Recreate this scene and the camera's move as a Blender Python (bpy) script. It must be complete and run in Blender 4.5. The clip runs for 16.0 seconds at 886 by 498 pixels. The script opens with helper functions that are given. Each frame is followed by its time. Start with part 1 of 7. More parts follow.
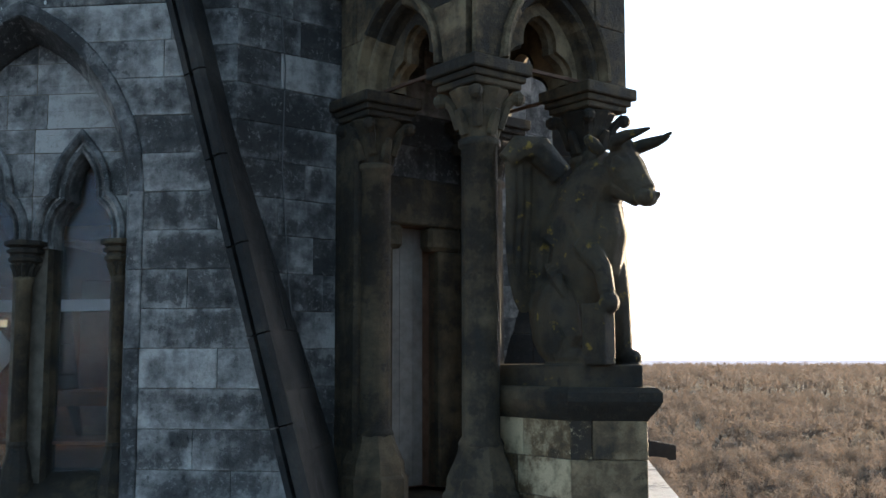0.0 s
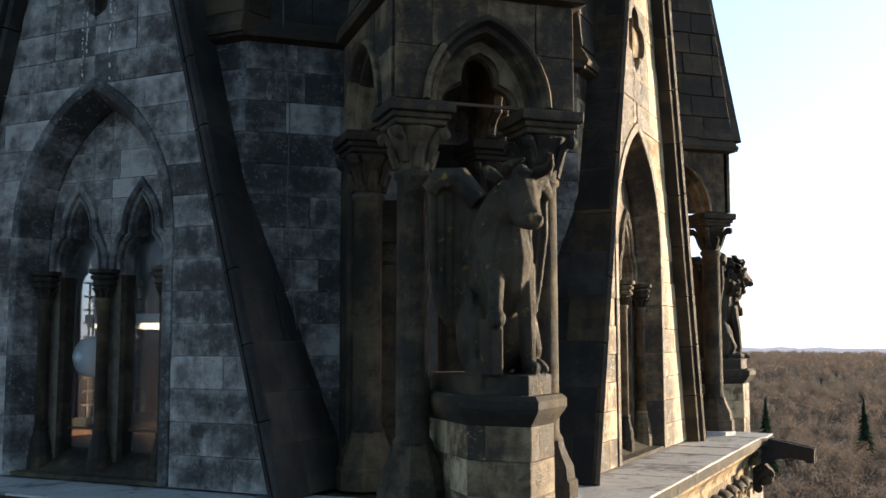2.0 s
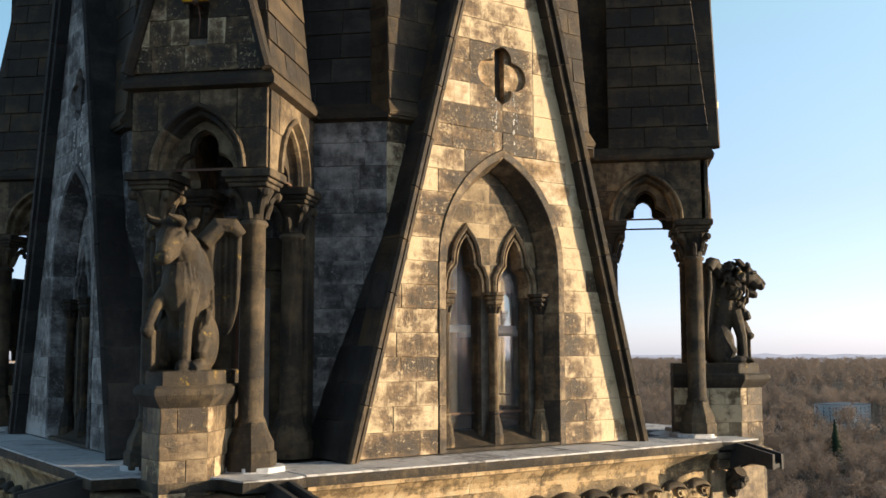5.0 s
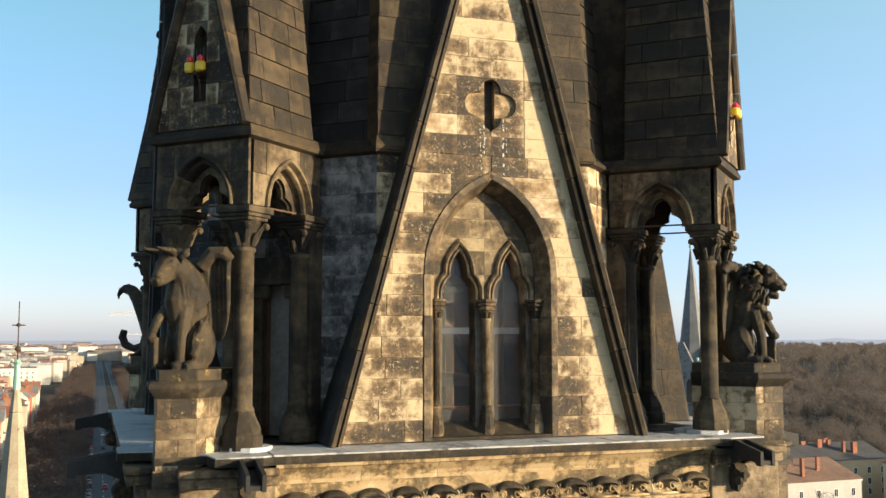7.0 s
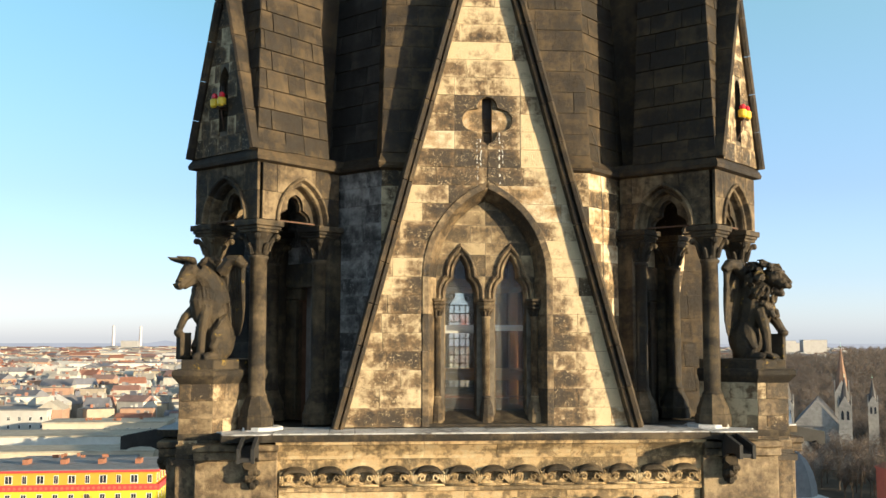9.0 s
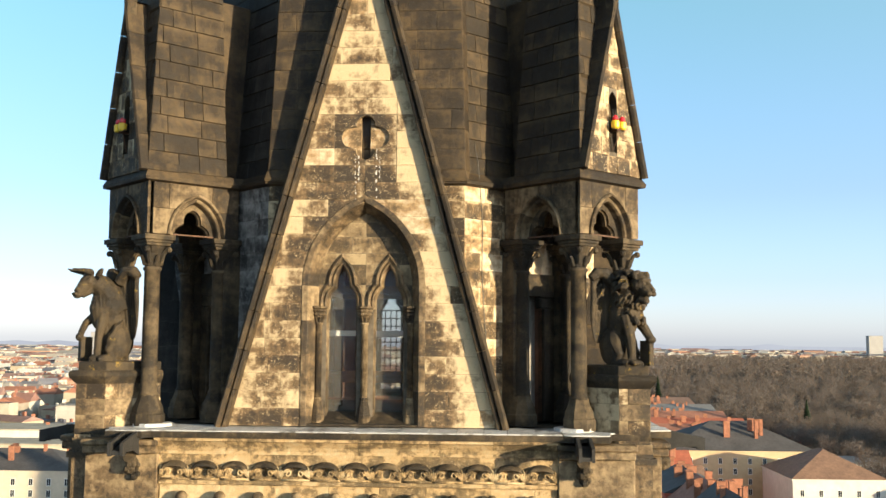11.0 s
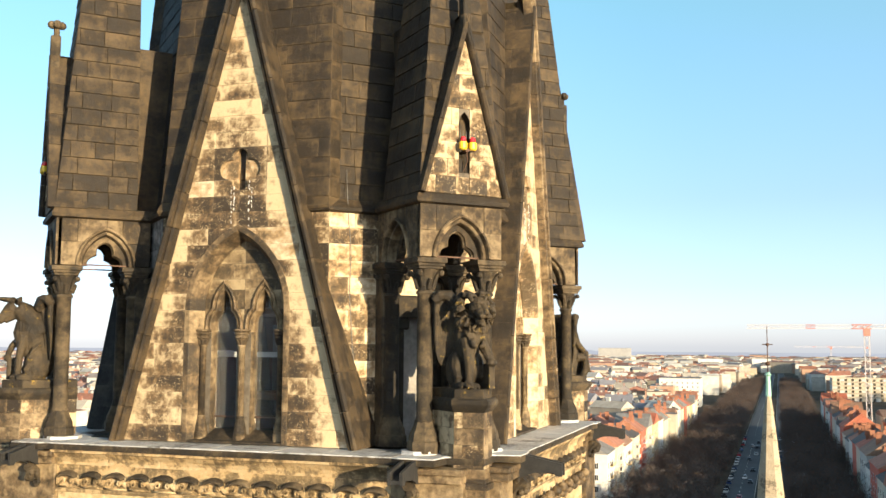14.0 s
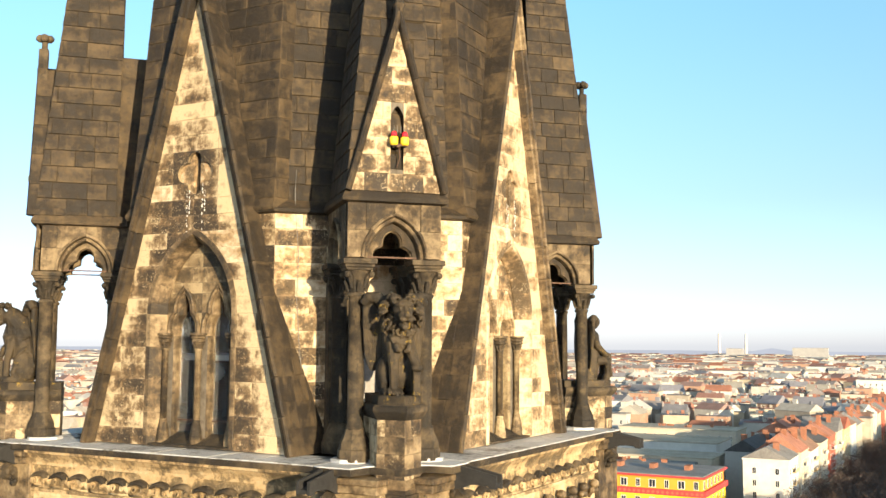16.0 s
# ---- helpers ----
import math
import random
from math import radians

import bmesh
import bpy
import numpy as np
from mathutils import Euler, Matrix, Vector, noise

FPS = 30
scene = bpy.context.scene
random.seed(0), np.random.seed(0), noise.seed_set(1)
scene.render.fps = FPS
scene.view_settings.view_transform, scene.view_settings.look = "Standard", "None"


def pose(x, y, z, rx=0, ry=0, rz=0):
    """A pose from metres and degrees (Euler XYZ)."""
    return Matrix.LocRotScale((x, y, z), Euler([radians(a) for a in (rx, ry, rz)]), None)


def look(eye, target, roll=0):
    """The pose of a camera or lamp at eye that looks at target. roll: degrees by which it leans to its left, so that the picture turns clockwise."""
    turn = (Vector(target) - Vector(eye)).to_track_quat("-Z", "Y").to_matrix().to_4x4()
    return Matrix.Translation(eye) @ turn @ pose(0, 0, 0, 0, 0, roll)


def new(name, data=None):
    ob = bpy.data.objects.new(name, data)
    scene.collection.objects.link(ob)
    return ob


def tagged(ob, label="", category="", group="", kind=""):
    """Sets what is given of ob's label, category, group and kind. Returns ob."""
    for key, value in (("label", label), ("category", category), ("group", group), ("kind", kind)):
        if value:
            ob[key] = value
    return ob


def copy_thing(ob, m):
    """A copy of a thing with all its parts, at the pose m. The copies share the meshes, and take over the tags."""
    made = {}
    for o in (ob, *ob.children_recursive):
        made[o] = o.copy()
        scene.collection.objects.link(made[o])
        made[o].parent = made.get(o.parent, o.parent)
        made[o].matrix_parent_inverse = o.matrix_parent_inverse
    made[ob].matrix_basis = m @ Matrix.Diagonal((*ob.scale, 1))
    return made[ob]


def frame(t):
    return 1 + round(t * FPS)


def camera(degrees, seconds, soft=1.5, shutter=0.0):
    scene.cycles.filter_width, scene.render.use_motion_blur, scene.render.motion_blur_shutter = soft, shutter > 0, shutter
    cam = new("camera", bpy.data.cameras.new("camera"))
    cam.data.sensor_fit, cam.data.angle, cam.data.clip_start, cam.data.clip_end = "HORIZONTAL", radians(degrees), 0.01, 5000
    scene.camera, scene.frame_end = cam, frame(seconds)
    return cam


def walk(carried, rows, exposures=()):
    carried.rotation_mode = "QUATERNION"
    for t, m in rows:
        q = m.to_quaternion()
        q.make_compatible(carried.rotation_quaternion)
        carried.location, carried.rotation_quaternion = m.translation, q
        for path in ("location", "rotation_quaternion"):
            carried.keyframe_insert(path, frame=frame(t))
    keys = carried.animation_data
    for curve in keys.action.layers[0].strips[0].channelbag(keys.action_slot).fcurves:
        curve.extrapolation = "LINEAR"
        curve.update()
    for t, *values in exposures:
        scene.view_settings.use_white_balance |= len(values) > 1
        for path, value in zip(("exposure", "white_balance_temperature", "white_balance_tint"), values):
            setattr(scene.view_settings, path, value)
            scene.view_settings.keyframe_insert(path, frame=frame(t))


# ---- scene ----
cam = camera(47.6, 16.0)
PATH = [
    (0, (-14.190, -4.817, 51.365), (-12.210, -4.626, 51.579), -0.11),
    (0.5, (-14.327, -5.675, 51.476), (-12.379, -5.260, 51.664), -0.01),
    (1, (-14.440, -6.545, 51.465), (-12.531, -5.982, 51.658), -0.12),
    (1.5, (-14.431, -7.561, 51.514), (-12.570, -6.853, 51.706), -0.03),
    (2, (-14.312, -8.662, 51.569), (-12.502, -7.833, 51.759), -0.05),
    (2.5, (-14.059, -9.900, 51.599), (-12.285, -8.997, 51.791), -0.07),
    (3, (-13.651, -11.238, 51.624), (-11.955, -10.196, 51.815), -0.18),
    (3.5, (-13.039, -12.784, 51.569), (-11.443, -11.595, 51.769), -0.16),
    (4, (-12.289, -14.358, 51.521), (-10.817, -13.020, 51.726), -0.18),
    (4.5, (-11.488, -15.955, 51.535), (-10.149, -14.484, 51.736), 0.02),
    (4.7, (-11.129, -16.585, 51.511), (-9.847, -15.063, 51.714), -0.04),
    (6.8, (-7.607, -21.440, 51.808), (-6.836, -19.603, 51.981), -0.09),
    (7, (-7.262, -21.835, 51.815), (-6.563, -19.969, 51.988), -0.06),
    (7.5, (-6.419, -22.726, 51.771), (-5.883, -20.807, 51.949), -0.03),
    (8, (-5.413, -23.469, 51.739), (-5.037, -21.513, 51.918), -0.02),
    (8.5, (-4.299, -24.137, 51.717), (-4.020, -22.165, 51.894), 0.08),
    (9, (-3.202, -24.684, 51.672), (-2.978, -22.705, 51.852), 0.07),
    (9.5, (-1.886, -25.168, 51.697), (-1.732, -23.182, 51.874), 0.04),
    (10, (-0.532, -25.492, 51.735), (-0.448, -23.502, 51.913), -0.00),
    (10.2, (0.025, -25.636, 51.733), (0.080, -23.645, 51.913), 0.08),
    (12.3, (5.957, -26.172, 51.880), (5.633, -24.208, 52.068), 0.21),
    (12.5, (6.537, -26.068, 51.883), (6.166, -24.112, 52.075), 0.09),
    (13, (8.003, -25.904, 51.984), (7.510, -23.975, 52.173), 0.26),
    (13.5, (9.306, -25.542, 52.097), (8.760, -23.627, 52.285), 0.43),
    (14, (10.587, -25.064, 52.136), (10.011, -23.158, 52.329), 0.41),
    (14.5, (11.761, -24.518, 52.196), (11.121, -22.633, 52.387), 0.40),
    (15, (12.843, -23.851, 52.205), (12.131, -21.992, 52.400), 0.40),
    (15.5, (13.860, -23.116, 52.215), (13.058, -21.294, 52.410), 0.30),
    (16, (14.866, -22.327, 52.257), (13.955, -20.557, 52.447), 0.40),
]
walk(cam, [(t, look(eye, target, roll)) for t, eye, target, roll in PATH],
     exposures=((0.0, 2.05, 5850, 14), (0.5, 1.85, 5850, 14), (1.0, 1.66, 5850, 14), (2.0, 1.46, 5850, 14), (3.0, 1.34, 5900, 14), (4.5, 1.32, 5950, 14), (7.0, 1.34, 5900, 8), (10.0, 1.42, 5900, 7), (16.0, 1.54, 5900, 8)))

# ---- world and light ----
SUN_AZ, SUN_EL = -37.0, 7.0          # degrees: azimuth from +x, height over the horizon
world = bpy.data.worlds.new("sky_world")
scene.world = world
world.use_nodes = True
wn = world.node_tree.nodes
sky = wn.new("ShaderNodeTexSky")
sky.sky_type = "NISHITA"
sky.sun_disc = False
sky.sun_elevation = radians(SUN_EL)
sky.sun_rotation = radians(90.0 - SUN_AZ)
sky.altitude = 60
sky.air_density, sky.dust_density, sky.ozone_density = 1.0, 0.7, 1.5
hs = wn.new("ShaderNodeHueSaturation")
hs.inputs["Saturation"].default_value = 0.82
hs.inputs["Value"].default_value = 2.0
# winter haze: the low sky paler and less yellow than clear air gives
coord = wn.new("ShaderNodeTexCoord")
split = wn.new("ShaderNodeSeparateXYZ")
haze = wn.new("ShaderNodeValToRGB")
els = haze.color_ramp.elements
els.new(0.06), els.new(0.14), els.new(0.36), els.new(0.52)
# aureole of the low sun in the haze
aim = wn.new("ShaderNodeVectorMath")
aim.operation = "DOT_PRODUCT"
halo = wn.new("ShaderNodeValToRGB")
hel = halo.color_ramp.elements
hel.new(0.5), hel.new(0.71), hel.new(0.89), hel.new(0.96)
for e, pos, c in zip(hel, (0.2, 0.5, 0.71, 0.89, 0.96, 1.0), ((0, 0, 0, 1), (0.072, 0.088, 0.090, 1), (0.145, 0.143, 0.135, 1), (0.25, 0.235, 0.215, 1), (0.34, 0.315, 0.28, 1), (0.46, 0.42, 0.37, 1))):
    e.position, e.color = pos, c
turn = wn.new("ShaderNodeMath")
turn.operation = "MULTIPLY_ADD"
turn.inputs[1].default_value, turn.inputs[2].default_value = 0.5, 0.5
glow = wn.new("ShaderNodeMix")
glow.data_type, glow.blend_type = "RGBA", "ADD"
glow.clamp_result = False
gain = wn.new("ShaderNodeVectorMath")
gain.operation = "SCALE"
gain.inputs["Scale"].default_value = 8.0
for e, pos, c in zip(els, (0.0, 0.06, 0.14, 0.36, 0.52, 1.0), ((0.62, 0.66, 1.0, 1), (0.55, 0.585, 0.86, 1), (0.55, 0.59, 0.79, 1), (0.57, 0.79, 0.73, 1), (0.30, 0.41, 0.43, 1), (0.13, 0.17, 0.20, 1))):
    e.position, e.color = pos, c
tint = wn.new("ShaderNodeMix")
tint.data_type, tint.blend_type = "RGBA", "MULTIPLY"
tint.inputs[0].default_value = 1.0
wn["Background"].inputs["Strength"].default_value = 0.076
wl = world.node_tree.links
wl.new(coord.outputs["Generated"], split.inputs[0])
wl.new(split.outputs["Z"], haze.inputs[0])
wl.new(haze.outputs[0], tint.inputs[7])
wl.new(sky.outputs["Color"], hs.inputs["Color"])
wl.new(hs.outputs["Color"], tint.inputs[6])
low = wn.new("ShaderNodeValToRGB")
lel = low.color_ramp.elements
lel.new(0.06), lel.new(0.15)
for e, pos, c in zip(lel, (0.0, 0.06, 0.15, 0.30), ((0.50, 0.65, 0.85, 1), (0.15, 0.30, 0.48, 1), (0.01, 0.06, 0.14, 1), (0, 0, 0, 1))):
    e.position, e.color = pos, c
veil = wn.new("ShaderNodeVectorMath")
veil.operation = "MULTIPLY_ADD"
veil.inputs[1].default_value = (1.35, 1.35, 1.35)
to_sun = Vector((math.cos(radians(SUN_AZ)) * math.cos(radians(SUN_EL)),
                 math.sin(radians(SUN_AZ)) * math.cos(radians(SUN_EL)), math.sin(radians(SUN_EL))))
aim.inputs[1].default_value = to_sun
glow.inputs[0].default_value = 1.0
wl.new(coord.outputs["Generated"], aim.inputs[0])
wl.new(aim.outputs["Value"], turn.inputs[0])
wl.new(turn.outputs[0], halo.inputs[0])
wl.new(halo.outputs[0], gain.inputs[0])
wl.new(tint.outputs[2], glow.inputs[6])
wl.new(split.outputs["Z"], low.inputs[0])
wl.new(low.outputs[0], veil.inputs[0])
wl.new(gain.outputs[0], veil.inputs[2])
wl.new(veil.outputs[0], glow.inputs[7])
wl.new(glow.outputs[2], wn["Background"].inputs["Color"])

sun_data = bpy.data.lights.new("sun", "SUN")
sun_data.energy = 4.0
sun_data.angle = radians(0.6)
sun_data.color = (1.0, 0.755, 0.44)
sun = new("sun", sun_data)
sun.matrix_world = look(to_sun * 200 + Vector((0, 0, 50)), (0, 0, 50))


# ---- materials ----
def mat_base(name):
    m = bpy.data.materials.new(name)
    m.use_nodes = True
    nt = m.node_tree
    return m, nt, nt.nodes["Principled BSDF"]


def ramp(nt, fac, stops):
    r = nt.nodes.new("ShaderNodeValToRGB")
    els = r.color_ramp.elements
    while len(els) < len(stops):
        els.new(0.5)
    for e, (p, c) in zip(els, stops):
        e.position, e.color = p, (*c, 1) if len(c) == 3 else c
    nt.links.new(fac, r.inputs[0])
    return r.outputs[0]


def noise_tex(nt, vec, scale, detail=4.0, rough=0.6, stretch=None):
    if stretch:
        mp = nt.nodes.new("ShaderNodeMapping")
        mp.inputs["Scale"].default_value = stretch
        nt.links.new(vec, mp.inputs[0])
        vec = mp.outputs[0]
    n = nt.nodes.new("ShaderNodeTexNoise")
    n.inputs["Scale"].default_value = scale
    n.inputs["Detail"].default_value = detail
    n.inputs["Roughness"].default_value = rough
    nt.links.new(vec, n.inputs["Vector"])
    return n.outputs["Fac"]


def math_node(nt, op, a, b=None):
    n = nt.nodes.new("ShaderNodeMath")
    n.operation = op
    for i, v in enumerate((a, b)):
        if v is None:
            continue
        if isinstance(v, (int, float)):
            n.inputs[i].default_value = v
        else:
            nt.links.new(v, n.inputs[i])
    return n.outputs[0]


def mix_col(nt, fac, a, b, blend="MIX"):
    n = nt.nodes.new("ShaderNodeMix")
    n.data_type, n.blend_type = "RGBA", blend
    for sock, v in ((n.inputs[0], fac), (n.inputs[6], a), (n.inputs[7], b)):
        if isinstance(v, (int, float)):
            sock.default_value = v
        elif isinstance(v, tuple):
            sock.default_value = (*v, 1)
        else:
            nt.links.new(v, sock)
    return n.outputs[2]


def bumped(nt, bsdf, height, strength, distance=0.02):
    b = nt.nodes.new("ShaderNodeBump")
    b.inputs["Strength"].default_value = strength
    b.inputs["Distance"].default_value = distance
    nt.links.new(height, b.inputs["Height"])
    nt.links.new(b.outputs[0], bsdf.inputs["Normal"])


def shifted_position(nt, amount=37.0):
    """World position, shifted by the object's own random number, so that each stone has its own stains."""
    g = nt.nodes.new("ShaderNodeNewGeometry")
    o = nt.nodes.new("ShaderNodeObjectInfo")
    v = nt.nodes.new("ShaderNodeVectorMath")
    v.operation = "MULTIPLY_ADD"
    c = nt.nodes.new("ShaderNodeCombineXYZ")
    for i in range(3):
        nt.links.new(o.outputs["Random"], c.inputs[i])
    nt.links.new(c.outputs[0], v.inputs[0])
    v.inputs[1].default_value = (amount, amount * 0.7, amount * 1.3)
    nt.links.new(g.outputs["Position"], v.inputs[2])
    return v.outputs[0], o.outputs["Random"], g.outputs["Position"]


def stone_material(name, pale, mid, dark, crust=0.5, spread=0.25, rough=0.8, lichen=0.0, patina=0.5, flake=0.5, washed=0.0):
    """Weathered sandstone: pale washed faces, a brown patina that clouds the middle of each stone, black crust with
    crisp ragged edges, and small pale flakes where the skin has come off; each stone a little different."""
    m, nt, b = mat_base(name)
    vec, rnd, pos = shifted_position(nt)
    tc = nt.nodes.new("ShaderNodeTexCoord")
    gen = nt.nodes.new("ShaderNodeSeparateXYZ")
    nt.links.new(tc.outputs["Generated"], gen.inputs[0])
    big = noise_tex(nt, vec, 1.3, 3, 0.5)
    fine = noise_tex(nt, vec, 6.0, 6, 0.68)
    streak = noise_tex(nt, vec, 2.2, 4, 0.6, (3.2, 3.2, 0.35))
    grain = noise_tex(nt, pos, 70.0, 3, 0.7)
    speck = noise_tex(nt, vec, 20.0, 8, 0.82)
    ragged = noise_tex(nt, vec, 3.4, 9, 0.76, (1.0, 1.0, 1.7))
    wide = noise_tex(nt, pos, 0.9, 4, 0.55, (0.55, 0.55, 2.2))
    # how near the stone's own border: its rims stay cleaner than its middle
    rim = None
    for sock in ("X", "Z"):
        d = math_node(nt, "MULTIPLY", math_node(nt, "ABSOLUTE", math_node(nt, "SUBTRACT", gen.outputs[sock], 0.5)), 2.0)
        rim = d if rim is None else math_node(nt, "MAXIMUM", rim, d)
    rim = math_node(nt, "ADD", rim, math_node(nt, "MULTIPLY", math_node(nt, "SUBTRACT", fine, 0.5), 0.9))
    rim = ramp(nt, rim, ((0.55, (0, 0, 0)), (1.0, (1, 1, 1))))
    level = math_node(nt, "ADD", 0.5, math_node(nt, "MULTIPLY", math_node(nt, "SUBTRACT", rnd, 0.5), spread * 1.5))
    for fac, gain in ((big, 1.0), (fine, 0.9), (streak, 0.4), (wide, 0.8), (ragged, 0.6)):
        level = math_node(nt, "ADD", level, math_node(nt, "MULTIPLY", math_node(nt, "SUBTRACT", fac, 0.5), gain))
    level = math_node(nt, "ADD", level, math_node(nt, "MULTIPLY", math_node(nt, "SUBTRACT", rim, 0.35), 0.36 * patina))
    level = math_node(nt, "SUBTRACT", level, crust - 0.5)
    if washed:
        # rain runs down inside the copings of a gable and has cleaned its top; it comes mostly from the right
        own = nt.nodes.new("ShaderNodeSeparateXYZ")
        nt.links.new(tc.outputs["Object"], own.inputs[0])
        lean = math_node(nt, "SUBTRACT", 2.795, math_node(nt, "MULTIPLY", own.outputs["Z"], 0.2585))
        ragged_edge = math_node(nt, "MULTIPLY", math_node(nt, "SUBTRACT", big, 0.5), 1.1)
        right = math_node(nt, "ADD", math_node(nt, "SUBTRACT", lean, own.outputs["X"]), ragged_edge)
        left = math_node(nt, "ADD", math_node(nt, "ADD", lean, own.outputs["X"]), ragged_edge)
        right = ramp(nt, right, ((0.45, (1, 1, 1)), (0.90, (0, 0, 0))))
        left = ramp(nt, left, ((0.15, (0.6, 0.6, 0.6)), (0.55, (0, 0, 0))))
        high = ramp(nt, math_node(nt, "DIVIDE", math_node(nt, "ADD", own.outputs["Z"], ragged_edge), 10.0), ((0.66, (0, 0, 0)), (0.80, (0.8, 0.8, 0.8))))
        clean = math_node(nt, "MAXIMUM", math_node(nt, "MAXIMUM", right, left), high)
        level = math_node(nt, "ADD", level, math_node(nt, "MULTIPLY", clean, washed))
    half = tuple(p * 0.45 + q * 0.55 for p, q in zip(mid, pale))
    tan = tuple(min(1, 1.75 * c) for c in mid)
    col = ramp(nt, level, ((0.16, dark), (0.36, mid), (0.50, tan), (0.62, half), (0.78, pale)))
    # crust with crisp edges, denser where the stone is dark anyway
    skin = math_node(nt, "ADD", ragged, math_node(nt, "MULTIPLY", math_node(nt, "SUBTRACT", 0.5, level), 0.55))
    skin = ramp(nt, skin, ((0.555, (0, 0, 0)), (0.585, (1, 1, 1))))
    crusted = mix_col(nt, 0.55, mid, dark)
    col = mix_col(nt, math_node(nt, "MULTIPLY", skin, 0.62), col, crusted)
    chips = ramp(nt, speck, ((0.545, (0, 0, 0)), (0.59, (1, 1, 1))))
    chips = math_node(nt, "MULTIPLY", chips, ramp(nt, ragged, ((0.47, (0, 0, 0)), (0.56, (1, 1, 1)))))
    col = mix_col(nt, math_node(nt, "MULTIPLY", chips, flake), col, pale)
    pits = ramp(nt, speck, ((0.34, (0.45, 0.45, 0.45)), (0.42, (1, 1, 1))))
    col = mix_col(nt, 0.7, col, pits, "MULTIPLY")
    col = mix_col(nt, 0.42, col, ramp(nt, grain, ((0.25, (0.5, 0.5, 0.5)), (0.75, (1, 1, 1)))), "MULTIPLY")
    if lichen:
        spots = ramp(nt, noise_tex(nt, pos, 5.0, 6, 0.75), ((0.60, (0, 0, 0)), (0.66, (1, 1, 1))))
        col = mix_col(nt, math_node(nt, "MULTIPLY", spots, lichen), col, (0.42, 0.27, 0.025))
    nt.links.new(col, b.inputs["Base Color"])
    nt.links.new(ramp(nt, fine, ((0.3, (rough - 0.14,) * 3), (0.7, (rough + 0.12,) * 3))), b.inputs["Roughness"])
    b.inputs["Specular IOR Level"].default_value = 0.40
    h = math_node(nt, "ADD", math_node(nt, "MULTIPLY", fine, 0.6), math_node(nt, "MULTIPLY", grain, 0.2))
    h = math_node(nt, "ADD", h, math_node(nt, "MULTIPLY", speck, 0.3))
    h = math_node(nt, "ADD", h, math_node(nt, "MULTIPLY", skin, 0.10))
    bumped(nt, b, h, 1.0, 0.036)
    return m


def plain_material(name, colour, rough=0.6, metal=0.0, vary=0.25, scale=6.0, bump=0.15, tint=None):
    m, nt, b = mat_base(name)
    vec, rnd, pos = shifted_position(nt)
    n1 = noise_tex(nt, vec, scale, 5, 0.65)
    n2 = noise_tex(nt, vec, scale * 0.17, 3, 0.6)
    lo = tuple(c * (1 - vary) for c in colour)
    hi = tuple(min(1, c * (1 + vary)) for c in (tint or colour))
    f = math_node(nt, "ADD", math_node(nt, "MULTIPLY", n1, 0.5), math_node(nt, "MULTIPLY", n2, 0.5))
    nt.links.new(ramp(nt, f, ((0.35, lo), (0.65, hi))), b.inputs["Base Color"])
    b.inputs["Roughness"].default_value = rough
    b.inputs["Metallic"].default_value = metal
    if rough >= 0.9:
        b.inputs["Specular IOR Level"].default_value = 0.05
    if bump:
        bumped(nt, b, n1, bump, 0.02)
    return m


PALE, MID, DARK = (0.60, 0.47, 0.285), (0.098, 0.064, 0.031), (0.0115, 0.0105, 0.0098)
M_ASHLAR = stone_material("weathered_sandstone", PALE, MID, DARK, 0.58, 0.32, 0.7, patina=0.45, flake=0.85)
M_GABLE = stone_material("weathered_gable_sandstone", PALE, (0.110, 0.072, 0.036), DARK, 0.645, 0.26, 0.66, patina=0.4, flake=0.9, washed=0.48)
M_PALE_GABLE = stone_material("pale_gable_sandstone", (0.64, 0.51, 0.32), (0.20, 0.135, 0.07), (0.035, 0.027, 0.016), 0.475, 0.26, patina=0.4, flake=0.6, washed=0.24)
# soot and shade in one: darker, neutral copies for sides off the sun
M_SOOT_SHADE = stone_material("soot_and_shade_sandstone", (0.36, 0.345, 0.325), (0.086, 0.083, 0.080), (0.0125, 0.012, 0.0118), 0.55, 0.15, patina=0.3, flake=0.6)
M_GREY_SHADE = stone_material("shade_grey_gable_sandstone", (0.46, 0.44, 0.41), (0.125, 0.118, 0.11), (0.015, 0.0145, 0.014), 0.51, 0.15, patina=0.3, flake=0.4)
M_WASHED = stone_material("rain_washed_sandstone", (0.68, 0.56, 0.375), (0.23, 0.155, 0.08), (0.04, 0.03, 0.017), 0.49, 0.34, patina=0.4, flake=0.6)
M_ARCH = stone_material("dressed_sandstone", (0.34, 0.25, 0.14), (0.088, 0.060, 0.031), DARK, 0.56, 0.18, 0.62, patina=0.2, flake=0.35)
M_CANOPY = stone_material("canopy_sandstone", (0.25, 0.185, 0.105), (0.062, 0.043, 0.023), (0.0095, 0.0085, 0.0075), 0.56, 0.22, patina=0.3, flake=0.3)
M_TYMP = stone_material("tympanum_stone", (0.42, 0.32, 0.18), (0.120, 0.084, 0.044), (0.028, 0.022, 0.015), 0.54, 0.24, 0.66, patina=0.3, flake=0.3)
M_DARK = stone_material("sooty_sandstone", (0.15, 0.110, 0.062), (0.044, 0.032, 0.018), (0.0085, 0.0076, 0.0065), 0.59, 0.15, patina=0.1, flake=0.25)
M_SLAB = stone_material("roof_slab_stone", (0.100, 0.068, 0.033), (0.033, 0.0225, 0.0115), (0.012, 0.009, 0.0065), 0.60, 0.13, 0.72, patina=0.3, flake=0.3)
